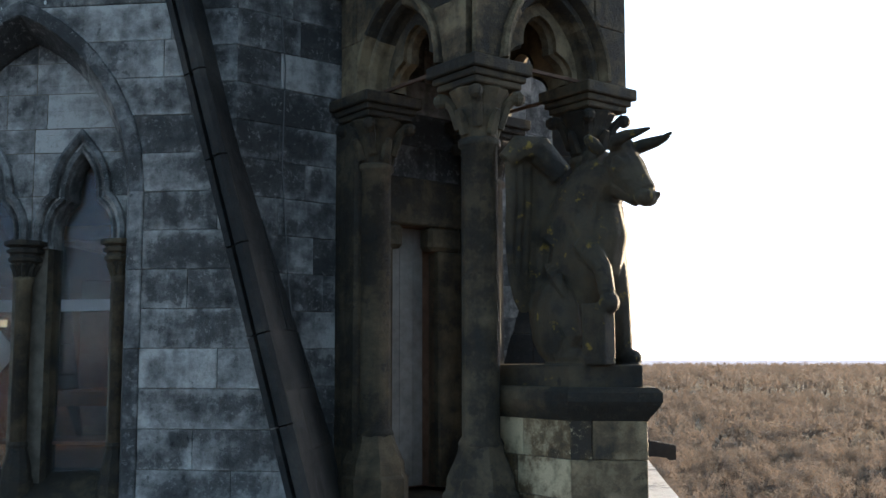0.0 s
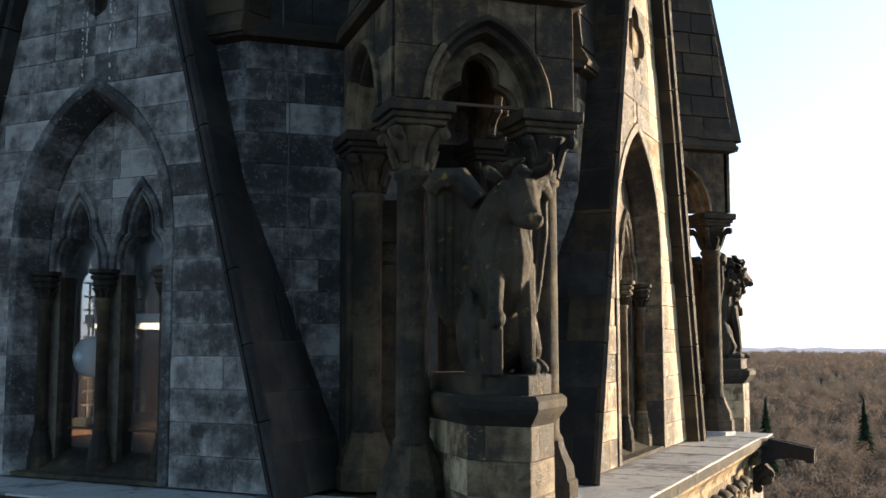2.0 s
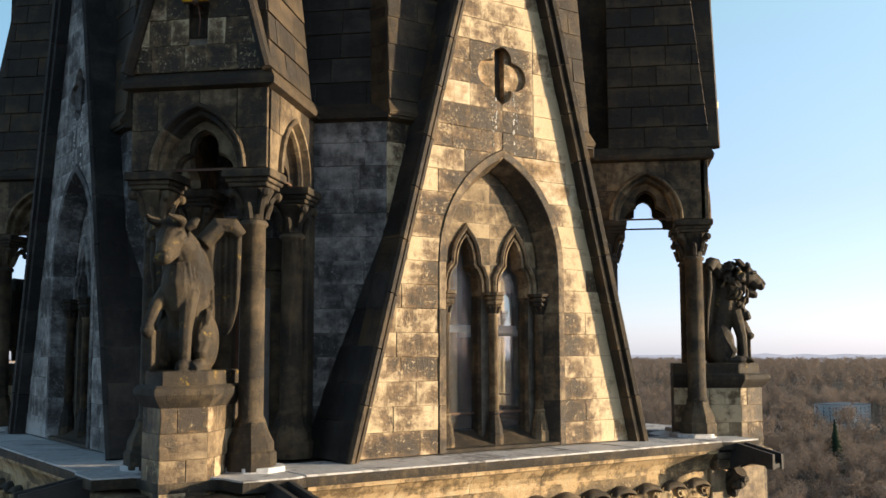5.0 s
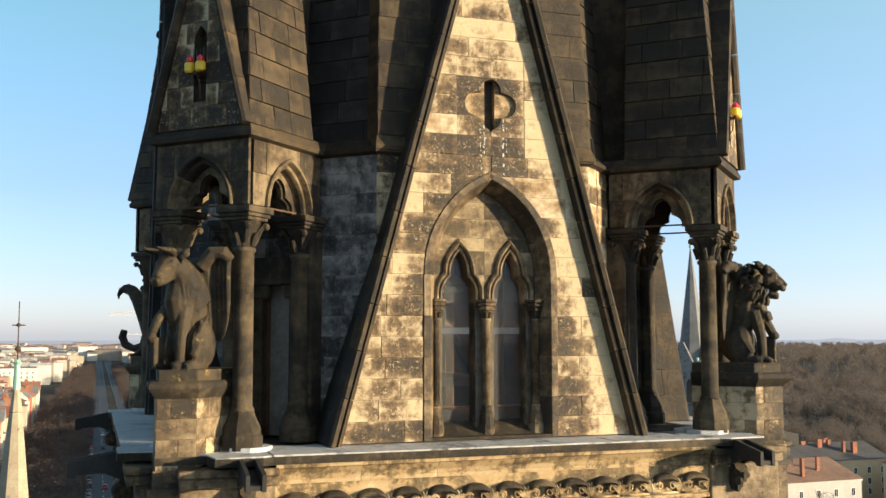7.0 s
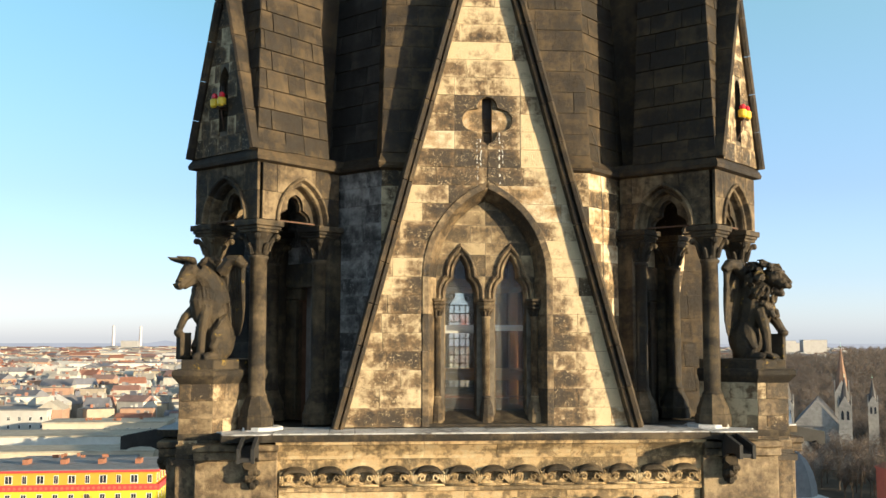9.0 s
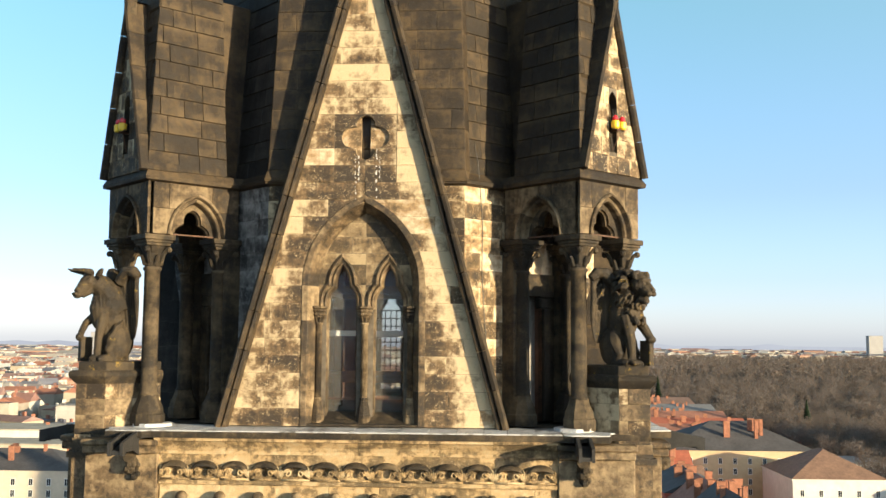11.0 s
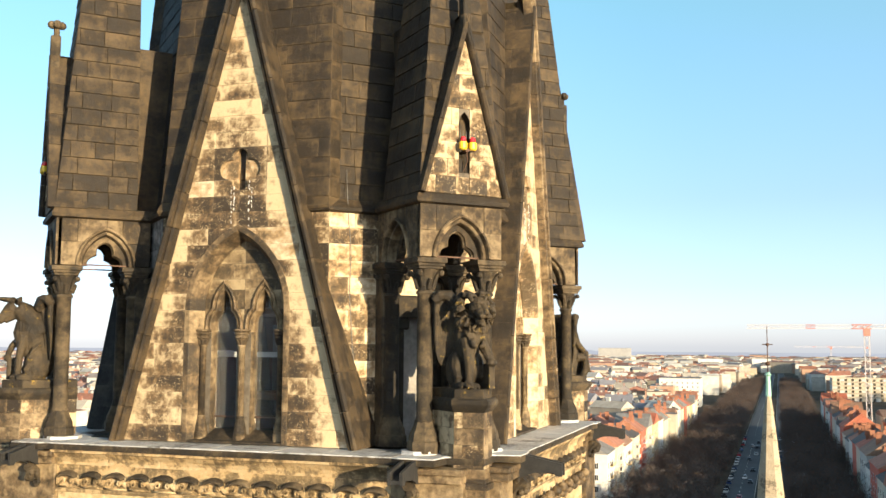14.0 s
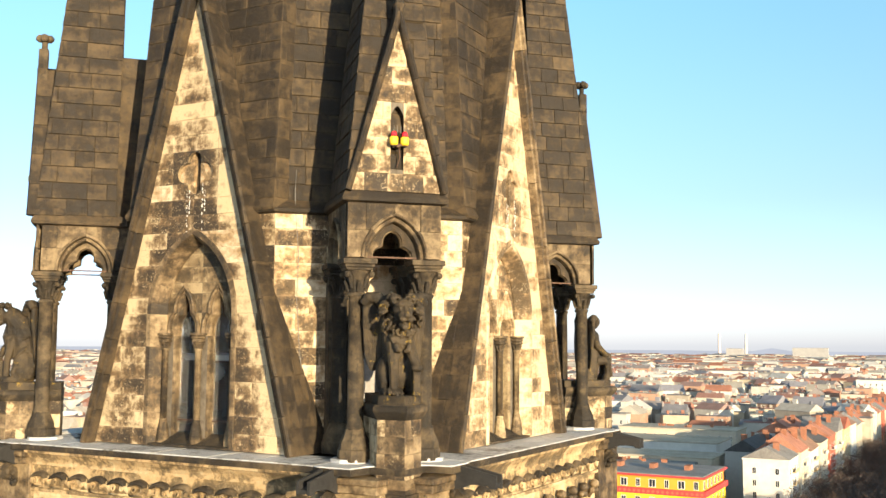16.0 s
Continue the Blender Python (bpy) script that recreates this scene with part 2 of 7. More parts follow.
# roof slab darkened for flanks off the sun: soot and shade in its colour
M_BLACK_SHADE = stone_material("soot_and_shade_slab_stone", (0.060, 0.052, 0.043), (0.016, 0.0145, 0.013), (0.0060, 0.0056, 0.0053), 0.58, 0.18, 0.72, patina=0.2, flake=0.3)
M_JOINT = plain_material("mortar_joint", (0.135, 0.115, 0.09), 0.95, 0, 0.5, 6)
M_BED = plain_material("roof_bed", (0.036, 0.027, 0.016), 0.95, 0, 0.4, 8)
M_CHURCH = stone_material("grey_church_stone", (0.30, 0.29, 0.27), (0.17, 0.165, 0.16), (0.06, 0.06, 0.062), 0.5, 0.2)
M_STATUE = stone_material("statue_stone", (0.088, 0.063, 0.033), (0.032, 0.023, 0.0125), (0.010, 0.0085, 0.0068), 0.53, 0.0, 0.74, 0.45, 0.0, 0.2)
M_LIME = plain_material("lime_crust", (0.62, 0.62, 0.60), 0.7, 0, 0.25, 12, 0.3)
M_LEAD = stone_material("stained_lead_sheet", (0.62, 0.62, 0.62), (0.34, 0.335, 0.33), (0.05, 0.045, 0.04), 0.42, 0.2, 0.6, patina=0.0, flake=0.2)
M_CORN = stone_material("golden_cornice_stone", (0.62, 0.49, 0.29), (0.30, 0.21, 0.105), (0.05, 0.038, 0.022), 0.52, 0.22, patina=0.2)
M_TROUGH = plain_material("black_gargoyle_and_slit_shade", (0.018, 0.017, 0.016), 0.75, 0, 0.5, 12, 0.4)
M_INNER = plain_material("inner_brick", (0.16, 0.09, 0.06), 0.9, 0, 0.4, 8, 0.3)
M_WHITE = plain_material("white_painted_steel", (0.72, 0.72, 0.72), 0.45, 0.0, 0.1, 5, 0.0)
M_DOOR = plain_material("grey_boards", (0.26, 0.24, 0.22), 0.8, 0, 0.3, 9, 0.2)
M_IRON = plain_material("rusty_iron", (0.10, 0.055, 0.035), 0.7, 0.4, 0.4, 30, 0.2)
M_WIRE = plain_material("grey_wire", (0.12, 0.12, 0.12), 0.6, 0.5, 0.1, 5, 0)


def glass_material(name, colour):
    m, nt, b = mat_base(name)
    b.inputs["Base Color"].default_value = (*colour, 1)
    b.inputs["Roughness"].default_value = 0.04
    b.inputs["Transmission Weight"].default_value = 0.96
    b.inputs["IOR"].default_value = 1.22
    return m


M_GLASS = glass_material("window_glass", (0.72, 0.74, 0.74))

# ---- mesh helpers ----
def part(name, bm, material, parent=None, label="", smooth=False):
    me = bpy.data.meshes.new(name)
    bmesh.ops.recalc_face_normals(bm, faces=bm.faces)
    bm.to_mesh(me)
    bm.free()
    if smooth:
        for p in me.polygons:
            p.use_smooth = True
    me.materials.append(material)
    ob = new(name, me)
    ob.parent = parent
    if label:
        ob["label"] = label
    return ob


def thing(name, label, category, m=None, group="", kind=""):
    ob = new(name)
    ob.empty_display_size = 0.2
    if m is not None:
        ob.matrix_world = m
    return tagged(ob, label, category, group, kind)


def add_box(bm, x0, x1, y0, y1, z0, z1, bevel=0.0):
    vs = [bm.verts.new(c) for c in ((x0, y0, z0), (x1, y0, z0), (x1, y1, z0), (x0, y1, z0), (x0, y0, z1), (x1, y0, z1), (x1, y1, z1), (x0, y1, z1))]
    fs = [bm.faces.new([vs[i] for i in q]) for q in ((0, 3, 2, 1), (4, 5, 6, 7), (0, 1, 5, 4), (1, 2, 6, 5), (2, 3, 7, 6), (3, 0, 4, 7))]
    if bevel:
        es = list({e for f in fs for e in f.edges})
        bmesh.ops.bevel(bm, geom=es, offset=bevel, segments=1, affect="EDGES")
    return vs


def add_lathe(bm, profile, cx, cy, n=14, a0=0.0, squash=1.0):
    """Rings of (radius, z) turned about the upright line at cx, cy; closed above and below."""
    rings = []
    for r, z in profile:
        rings.append([bm.verts.new((cx + r * math.cos(a0 + 2 * math.pi * i / n), cy + squash * r * math.sin(a0 + 2 * math.pi * i / n), z)) for i in range(n)])
    for a, b in zip(rings, rings[1:]):
        for i in range(n):
            bm.faces.new((a[i], a[(i + 1) % n], b[(i + 1) % n], b[i]))
    bm.faces.new(rings[0][::-1])
    bm.faces.new(rings[-1])


def add_ball(bm, c, r, u=10, v=7, turn=None):
    """An ellipsoid with radii r at c."""
    m = Matrix.Translation(c) @ (turn or Matrix()) @ Matrix.Diagonal((*r, 1))
    bmesh.ops.create_uvsphere(bm, u_segments=u, v_segments=v, radius=1.0, matrix=m)


def add_limb(bm, pts, n=8):
    """A round limb through (x, y, z, radius) points."""
    rings = []
    for i, p in enumerate(pts):
        a, b = Vector(pts[max(i - 1, 0)][:3]), Vector(pts[min(i + 1, len(pts) - 1)][:3])
        d = (b - a).normalized()
        s = d.orthogonal().normalized()
        t = d.cross(s)
        rings.append([bm.verts.new(Vector(p[:3]) + p[3] * (math.cos(2 * math.pi * k / n) * s + math.sin(2 * math.pi * k / n) * t)) for k in range(n)])
    for a, b in zip(rings, rings[1:]):
        best = min(range(n), key=lambda o: sum((a[k].co - b[(k + o) % n].co).length for k in range(n)))
        for k in range(n):
            bm.faces.new((a[k], a[(k + 1) % n], b[(k + 1 + best) % n], b[(k + best) % n]))
    bm.faces.new(rings[0][::-1])
    bm.faces.new(rings[-1])


def add_prism(bm, outline, m, w0, w1):
    """A flat outline of (u, v) extruded from w0 to w1, laid by m."""
    lo = [bm.verts.new(m @ Vector((u, v, w0))) for u, v in outline]
    hi = [bm.verts.new(m @ Vector((u, v, w1))) for u, v in outline]
    n = len(outline)
    for i in range(n):
        bm.faces.new((lo[i], lo[(i + 1) % n], hi[(i + 1) % n], hi[i]))
    bm.faces.new(lo[::-1])
    bm.faces.new(hi)


def add_sweep(bm, path, profile, m, closed=False):
    """A moulding: profile points (outward, w) carried along a path of (u, v); outward is to the left of the way."""
    n = len(path)
    rows = []
    for i in range(n):
        p = Vector(path[i])
        a = Vector(path[i - 1]) if (i or closed) else None
        b = Vector(path[(i + 1) % n]) if (i < n - 1 or closed) else None
        d1 = (p - a).normalized() if a is not None else (b - p).normalized()
        d2 = (b - p).normalized() if b is not None else d1
        n1, n2 = Vector((-d1.y, d1.x)), Vector((-d2.y, d2.x))
        nn = (n1 + n2).normalized()
        k = 1 / max(0.62, nn.dot(n1))
        rows.append([bm.verts.new(m @ Vector((p.x + nn.x * o * k, p.y + nn.y * o * k, w))) for o, w in profile])
    q = len(profile)
    for i in range(n if closed else n - 1):
        a, b = rows[i], rows[(i + 1) % n]
        for j in range(q - 1):
            bm.faces.new((a[j], a[j + 1], b[j + 1], b[j]))
    if not closed and q > 2:
        bm.faces.new(rows[0])
        bm.faces.new(rows[-1][::-1])


def pointed(a, rise, v0, n=10):
    """A pointed arch of half-width a over the springing v0, from right to left."""
    r = (a * a + rise * rise) / (2 * a)
    top = math.asin(min(1, rise / r))
    right = [(a - r + r * math.cos(top * i / n), v0 + r * math.sin(top * i / n)) for i in range(n)]
    return right + [(0, v0 + rise)] + [(-u, v) for u, v in right[::-1]]


def arch_half(a, rise, v0, v):
    """Half-width of that arch at the height v."""
    if v <= v0:
        return a
    if v >= v0 + rise:
        return 0.0
    r = (a * a + rise * rise) / (2 * a)
    return max(0.0, a - r + math.sqrt(max(0, r * r - (v - v0) ** 2)))


def clip_poly(poly, planes):
    """A convex polygon cut by half-planes a*u + b*v <= c."""
    for a, b, c in planes:
        out = []
        for i, p in enumerate(poly):
            q = poly[(i + 1) % len(poly)]
            dp, dq = a * p[0] + b * p[1] - c, a * q[0] + b * q[1] - c
            if dp <= 0:
                out.append(p)
            if (dp < 0 < dq) or (dq < 0 < dp):
                t = dp / (dp - dq)
                out.append((p[0] + t * (q[0] - p[0]), p[1] + t * (q[1] - p[1])))
        poly = out
        if len(poly) < 3:
            return []
    clean = []
    for p in poly:
        if not clean or math.hypot(p[0] - clean[-1][0], p[1] - clean[-1][1]) > 0.012:
            clean.append(p)
    if len(clean) > 2 and math.hypot(clean[0][0] - clean[-1][0], clean[0][1] - clean[-1][1]) < 0.012:
        clean.pop()
    return clean if len(clean) > 2 else []


def area(poly):
    return 0.5 * abs(sum(p[0] * q[1] - q[0] * p[1] for p, q in zip(poly, poly[1:] + poly[:1])))


def shrink(poly, d):
    """A convex polygon drawn in by d on every side."""
    if sum(p[0] * q[1] - q[0] * p[1] for p, q in zip(poly, poly[1:] + poly[:1])) < 0:
        poly = poly[::-1]
    planes = []
    for p, q in zip(poly, poly[1:] + poly[:1]):
        ln = math.hypot(q[0] - p[0], q[1] - p[1])
        a, b = (q[1] - p[1]) / ln, -(q[0] - p[0]) / ln
        planes.append((a, b, a * p[0] + b * p[1] - d))
    return clip_poly(poly, planes)


def add_stone(bm, poly, m, proud, gap=0.0025, chamfer=0.007, back=-0.05, tilt=0.0):
    """One dressed stone: its face stands proud by that much, with a worn edge."""
    a, b = shrink(poly, gap), shrink(poly, gap + chamfer)
    if not a or not b or len(a) != len(b):
        a = shrink(poly, gap)
        if not a:
            return False
        b = [((p[0] * 0.93 + sum(q[0] for q in a) / len(a) * 0.07), (p[1] * 0.93 + sum(q[1] for q in a) / len(a) * 0.07)) for p in a]
    v0 = min(p[1] for p in a)
    lo = [bm.verts.new(m @ Vector((u, v, back))) for u, v in a]
    mi = [bm.verts.new(m @ Vector((u, v, proud - chamfer * 0.7 - tilt * (v - v0)))) for u, v in a]
    hi = [bm.verts.new(m @ Vector((u, v, proud - tilt * (v - v0)))) for u, v in b]
    n = len(a)
    for r, s in ((lo, mi), (mi, hi)):
        for i in range(n):
            bm.faces.new((r[i], r[(i + 1) % n], s[(i + 1) % n], s[i]))
    bm.faces.new(hi)
    return True


def lay_stones(parent, m, u0, u1, v0, v1, course, wide, material, planes=(), holes=None, rng=None, name="stone", proud=0.012, tilt=0.0, uneven=0.006, jitter=0.0, pick=None, gap=0.0025):
    """Courses of stones over a flat field; planes cut the field, holes(va, vb) gives stretches (ua, half-planes) to leave out."""
    rng = rng or random.Random(1)
    v = v0
    k = 0
    while v < v1 - 0.03:
        top = min(v1, v + course * (1 + rng.uniform(-jitter, jitter)))
        spans = holes(v, top) if holes else [(u0, u1, ())]
        for sa, sb, extra in spans:
            u = sa
            first = True
            while u < sb - 0.02:
                w = rng.uniform(*wide) * (0.55 if first and k % 2 else 1.0)
                e = u + w
                if sb - e < wide[0] * 0.45:
                    e = sb
                poly = clip_poly([(u, v), (e, v), (e, top), (u, top)], tuple(planes) + tuple(extra))
                if poly and area(poly) > 0.006:
                    bm = bmesh.new()
                    if add_stone(bm, poly, m, proud + rng.uniform(-uneven, uneven), gap, tilt=tilt):
                        part(name, bm, pick((u + e) / 2, (v + top) / 2, rng) if pick else material, parent)
                    else:
                        bm.free()
                u, first = e, False
        v = top
        k += 1


def strips(bm, m, levels, spans_at, w):
    """A flat sheet with holes, in level bands: spans_at(v) lists (ua, ub)."""
    for va, vb in zip(levels, levels[1:]):
        lo, hi = spans_at(va + 1e-5), spans_at(vb - 1e-5)
        for (a, b), (c, d) in zip(lo, hi):
            if b - a < 1e-4 and d - c < 1e-4:
                continue
            pts = [(a, va), (b, va), (d, vb), (c, vb)]
            if d - c < 1e-4:
                pts = [(a, va), (b, va), (c, vb)]
            elif b - a < 1e-4:
                pts = [(a, va), (d, vb), (c, vb)]
            bm.faces.new([bm.verts.new(m @ Vector((u, v, w))) for u, v in pts])


# u to the right, v up, w outward, on a wall that faces -y
def wall_frame(y, z=0.0, lean=0.0):
    """u, v, w laid into x, -y and z; lean: how far the wall falls back for each metre of height."""
    s = 1 / math.hypot(1, lean)
    return Matrix(((1, 0, 0, 0), (0, lean * s, -s, y), (0, s, lean * s, z), (0, 0, 0, 1)))


def turned(deg, z=50.0):
    return Matrix.Translation((0, 0, z)) @ Matrix.Rotation(radians(deg - 1.3), 4, "Z")


SIDES = (0, 90, 180, 270)            # sunlit side, its right neighbour, far side, shaded side
CORNERS = (45, 135, 225, 315)        # lion, angel, eagle, bull

# ---- the tower: four gabled sides ----
G_HALF, G_SLOPE, G_TOP = 3.015, 0.270, 11.17       # gable half-width at the terrace, its slope and height
HOOD_A, HOOD_RISE, SPRING = 1.29, 1.89, 2.90
LAN_U, LAN_A = 0.50, 0.325
COURSE = 0.362


LAN_CUSP, LAN_TOP = 2.90, 3.36


def lancet_half(v, a=LAN_A, base=2.47, cusp=LAN_CUSP, top=LAN_TOP):
    if v <= base:
        return a
    if v < cusp:
        return a * math.sqrt(max(0, 1 - (((v - base) / (cusp - base) - 0.25) * 1.15) ** 2))
    if v >= top:
        return 0.0
    return arch_half(a * 0.50, top - cusp - 0.06, cusp + 0.06, v) if v > cusp + 0.06 else a * 0.50


def lancet_path(cu, bottom, a=LAN_A, base=2.47, cusp=LAN_CUSP, top=LAN_TOP):
    vs = [bottom, base] + [base + (cusp - base) * i / 5 for i in range(1, 6)] + [cusp + 0.005, cusp + 0.06]
    vs += [cusp + 0.06 + (top - cusp - 0.06) * i / 6 for i in range(1, 6)]
    right = [(cu + lancet_half(v, a, base, cusp, top), v) for v in vs]
    return right + [(cu, top)] + [(2 * cu - u, v) for u, v in right[::-1]]


def quatrefoil_half(v, cv=6.02):
    d = v - cv
    q = 0.0
    for cu, dv, r in ((0.27, 0, 0.23), (0, 0.27, 0.20), (0, -0.27, 0.20)):
        if abs(d - dv) < r:
            q = max(q, cu + math.sqrt(r * r - (d - dv) ** 2))
    return q


def sweep_pieces(parent, name, path, profile, m, lengths, material, gap=0.006):
    """A moulding in separate stones: lengths gives how many path steps each takes."""
    i = 0
    for k in lengths:
        seg = path[i:i + k + 1]
        if len(seg) < 2:
            break
        a, b = Vector(seg[0]), Vector(seg[1])
        seg[0] = tuple(a + (b - a).normalized() * gap)
        a, b = Vector(seg[-1]), Vector(seg[-2])
        seg[-1] = tuple(a + (b - a).normalized() * gap)
        bm = bmesh.new()
        add_sweep(bm, seg, profile, m)
        part(name, bm, material, parent)
        i += k


def column(parent, name, x, y, profile, material, n=14, label="", a0=0.0):
    bm = bmesh.new()
    add_lathe(bm, profile, x, y, n, a0)
    return part(name, bm, material, parent, label, smooth=False)


def make_gable(wash, seed, stone=M_GABLE, frame_stone=M_ARCH, panel=M_TYMP):
    rng = random.Random(seed)
    # off the sun the columns' shade is put into a darker stone
    column_stone = M_DARK if stone is M_GREY_SHADE else (M_TYMP if stone is M_PALE_GABLE else M_CANOPY)
    g = thing("gable_wall", "tall pointed sandstone gable with traceried twin window and quatrefoil", "gable", turned(0), "tower gables", "structure")
    m = wall_frame(-5.25)
    edge = lambda v: 2.795 - 0.2585 * v
    # mortar bed behind the stones
    levels = sorted({0.0, SPRING, 4.76, 5.34, 6.70} | {SPRING + HOOD_RISE * i / 10 for i in range(10)} | {5.54 + 0.96 * i / 16 for i in range(17)} | {7.5, 9.0, 10.7})

    def bed(v):
        if v < 4.76:
            h = arch_half(HOOD_A, HOOD_RISE, SPRING, v)
            return [(-edge(v), -h), (h, edge(v))]
        q = quatrefoil_half(v)
        return [(-edge(v), -q), (q, edge(v))]
    bm = bmesh.new()
    strips(bm, m, levels, bed, -0.012)
    part("mortar_bed", bm, M_JOINT, g)

    def holes(va, vb):
        out = []
        if va < 4.76:
            ha, hb = arch_half(HOOD_A, HOOD_RISE, SPRING, va), arch_half(HOOD_A, HOOD_RISE, SPRING, vb)
            k = (hb - ha) / (min(vb, SPRING + HOOD_RISE) - va)
            out.append((-2.8, -min(ha, hb) + 1e-3, ((1, k, k * va - ha),)))
            out.append((min(ha, hb), 2.8, ((-1, k, k * va - ha),)))
        elif 5.0 < va < 6.7:
            out += [(-2.0, -0.66, ()), (0.66, 2.0, ())]
        else:
            out.append((-2.0, 2.0, ()))
        return out
    lay_stones(g, m, -2.8, 2.8, 0.0, 10.6, COURSE, (0.75, 1.5), M_ASHLAR,
               ((1, 0.2585, 2.795), (-1, 0.2585, 2.795)), holes, rng,
               pick=lambda u, v, r: M_WASHED if r.random() < wash * 0.22 else stone)
    # stones round the quatrefoil
    v = 5.068
    while v < 6.8:
        vb = v + COURSE
        for s in (-1, 1):
            bm = bmesh.new()
            lv = [v + 0.005 + (COURSE - 0.01) * i / 6 for i in range(7)]
            strips(bm, m, lv, (lambda w: [(0.003 + quatrefoil_half(w), 0.655)]) if s > 0 else (lambda w: [(-0.655, -0.003 - quatrefoil_half(w))]), 0.012)
            part("pierced_stone", bm, stone, g)
        v = vb
    n = 40
    path = []
    for i in range(n + 1):
        w = 5.551 + 0.938 * i / n
        path.append((quatrefoil_half(w), w))
    path = path + [(-u, w) for u, w in path[::-1]]
    bm = bmesh.new()
    add_sweep(bm, path, ((0, 0.012), (0.01, -0.04), (0.01, -0.08)), m, closed=True)
    part("quatrefoil_reveal", bm, panel, g)
    bm = bmesh.new()
    lv = [5.4, 5.54, 6.50, 6.6]
    strips(bm, m, lv, lambda w: [(-0.6, -0.10), (0.10, 0.6)] if 5.54 < w < 6.5 else [(-0.6, 0.0), (0.0, 0.6)], -0.06)
    add_sweep(bm, [(0.10, 5.54), (0.10, 6.50), (-0.10, 6.50), (-0.10, 5.54)], ((0, -0.06), (0, -0.19)), m, closed=True)
    part("quatrefoil_plate", bm, M_GREY_SHADE if stone is M_GREY_SHADE else M_WASHED, g, "pale stone plate with an upright slit")
    # black panel gives the shallow slit its deep shade by colour
    bm = bmesh.new()
    add_prism(bm, [(-0.14, 5.50), (0.14, 5.50), (0.14, 6.54), (-0.14, 6.54)], m, -0.20, -0.19)
    part("slit_back", bm, M_TROUGH, g)
    # lime crusts run down from the openings
    rd = random.Random(77)
    for u, va, vb, wd in ((-0.20, 4.62, 5.62, 0.012), (-0.13, 5.1, 5.6, 0.014), (0.24, 4.7, 5.75, 0.018), (0.30, 5.15, 5.6, 0.011)):
        bm = bmesh.new()
        v = vb
        while v > va:
            uu = u + rd.uniform(-0.012, 0.012)
            r = wd * rd.uniform(0.35, 1.0)
            add_ball(bm, (uu, -5.262, v), (r, 0.012, r * rd.uniform(1.2, 2.8)), 6, 4)
            v -= r * rd.uniform(2.5, 11.0)
        part("lime_streak", bm, M_LIME, g, "white lime drips")
    # body behind: two steep flanks
    for s in (-1, 1):
        ln = math.hypot(1, G_SLOPE)
        fm = Matrix(((0, -s * G_SLOPE / ln, s / ln, s * G_HALF), (s, 0, 0, -5.46 if s > 0 else -3.3), (0, 1 / ln, G_SLOPE / ln, 0), (0, 0, 0, 1)))
        bm = bmesh.new()
        bm.faces.new([bm.verts.new(fm @ Vector(c)) for c in ((0, 0, -0.02), (2.16, 0, -0.02), (2.16, 11.5, -0.02), (0, 11.5, -0.02))])
        part("flank_bed", bm, M_BED, g)
        # flanks off the sun take the slab colour with shade in it
        shade_side = (s < 0 and stone is M_GABLE) or stone is M_GREY_SHADE
        lay_stones(g, fm, 0, 2.16, 0.0, 11.3, 0.56, (0.5, 1.1), M_BLACK_SHADE if shade_side else M_SLAB, (), None, random.Random(5 + s), "flank_stone", 0.0)
        # coping stones, each with a double roll
        prof = ((0, -0.22), (0.0, 0.245), (0.045, 0.285), (0.115, 0.265), (0.13, 0.17), (0.15, 0.17), (0.165, 0.22), (0.225, 0.20), (0.245, -0.02))
        steps = 14
        pts = [(G_HALF * (1 - i / steps), G_TOP * i / steps) for i in range(steps + 1)]
        if s < 0:
            pts = [(-u, w) for u, w in pts[::-1]]
        sweep_pieces(g, "coping_stone", pts, prof, m, [1] * steps, M_BLACK_SHADE if stone is M_GREY_SHADE else (M_ARCH if stone is M_PALE_GABLE and s > 0 else M_SLAB), 0.008)
    # great arch, in voussoirs
    arch = [(HOOD_A, 0.0), (HOOD_A, COURSE * 2), (HOOD_A, COURSE * 4), (HOOD_A, COURSE * 6)] + pointed(HOOD_A, HOOD_RISE, SPRING, 10)
    arch += [(-HOOD_A, COURSE * 6), (-HOOD_A, COURSE * 4), (-HOOD_A, COURSE * 2), (-HOOD_A, 0.0)]
    prof = ((0, -0.02), (0.0, 0.022), (0.012, 0.034), (0.125, 0.034), (0.14, 0.02), (0.29, -0.28), (0.30, -0.30), (0.30, -0.38))
    sweep_pieces(g, "voussoir", arch, prof, m, [1, 1, 1, 1, 3, 3, 4, 4, 3, 3, 1, 1, 1, 1], frame_stone, 0.003)
    # tympanum with two lancets
    ia, ir = HOOD_A - 0.17, HOOD_RISE - 0.17

    def tymp(v):
        h, q = arch_half(ia, ir, SPRING, v), lancet_half(v)
        if v < LAN_TOP:
            return [(-h, -LAN_U - q), (-LAN_U + q, LAN_U - q), (LAN_U + q, h)]
        return [(-h, 0.0), (0.0, h)]
    up = LAN_CUSP + 0.06
    tl = sorted({0.15, 1.5, 2.47, LAN_CUSP + 0.005} | {2.47 + (LAN_CUSP - 2.47) * i / 5 for i in range(6)} | {up + (LAN_TOP - up) * i / 6 for i in range(7)} | {LAN_TOP + (SPRING + ir - LAN_TOP) * i / 8 for i in range(9)})
    bm = bmesh.new()
    strips(bm, m, tl, tymp, -0.36)
    part("tympanum_bed", bm, M_JOINT, g)
    rt = random.Random(4)
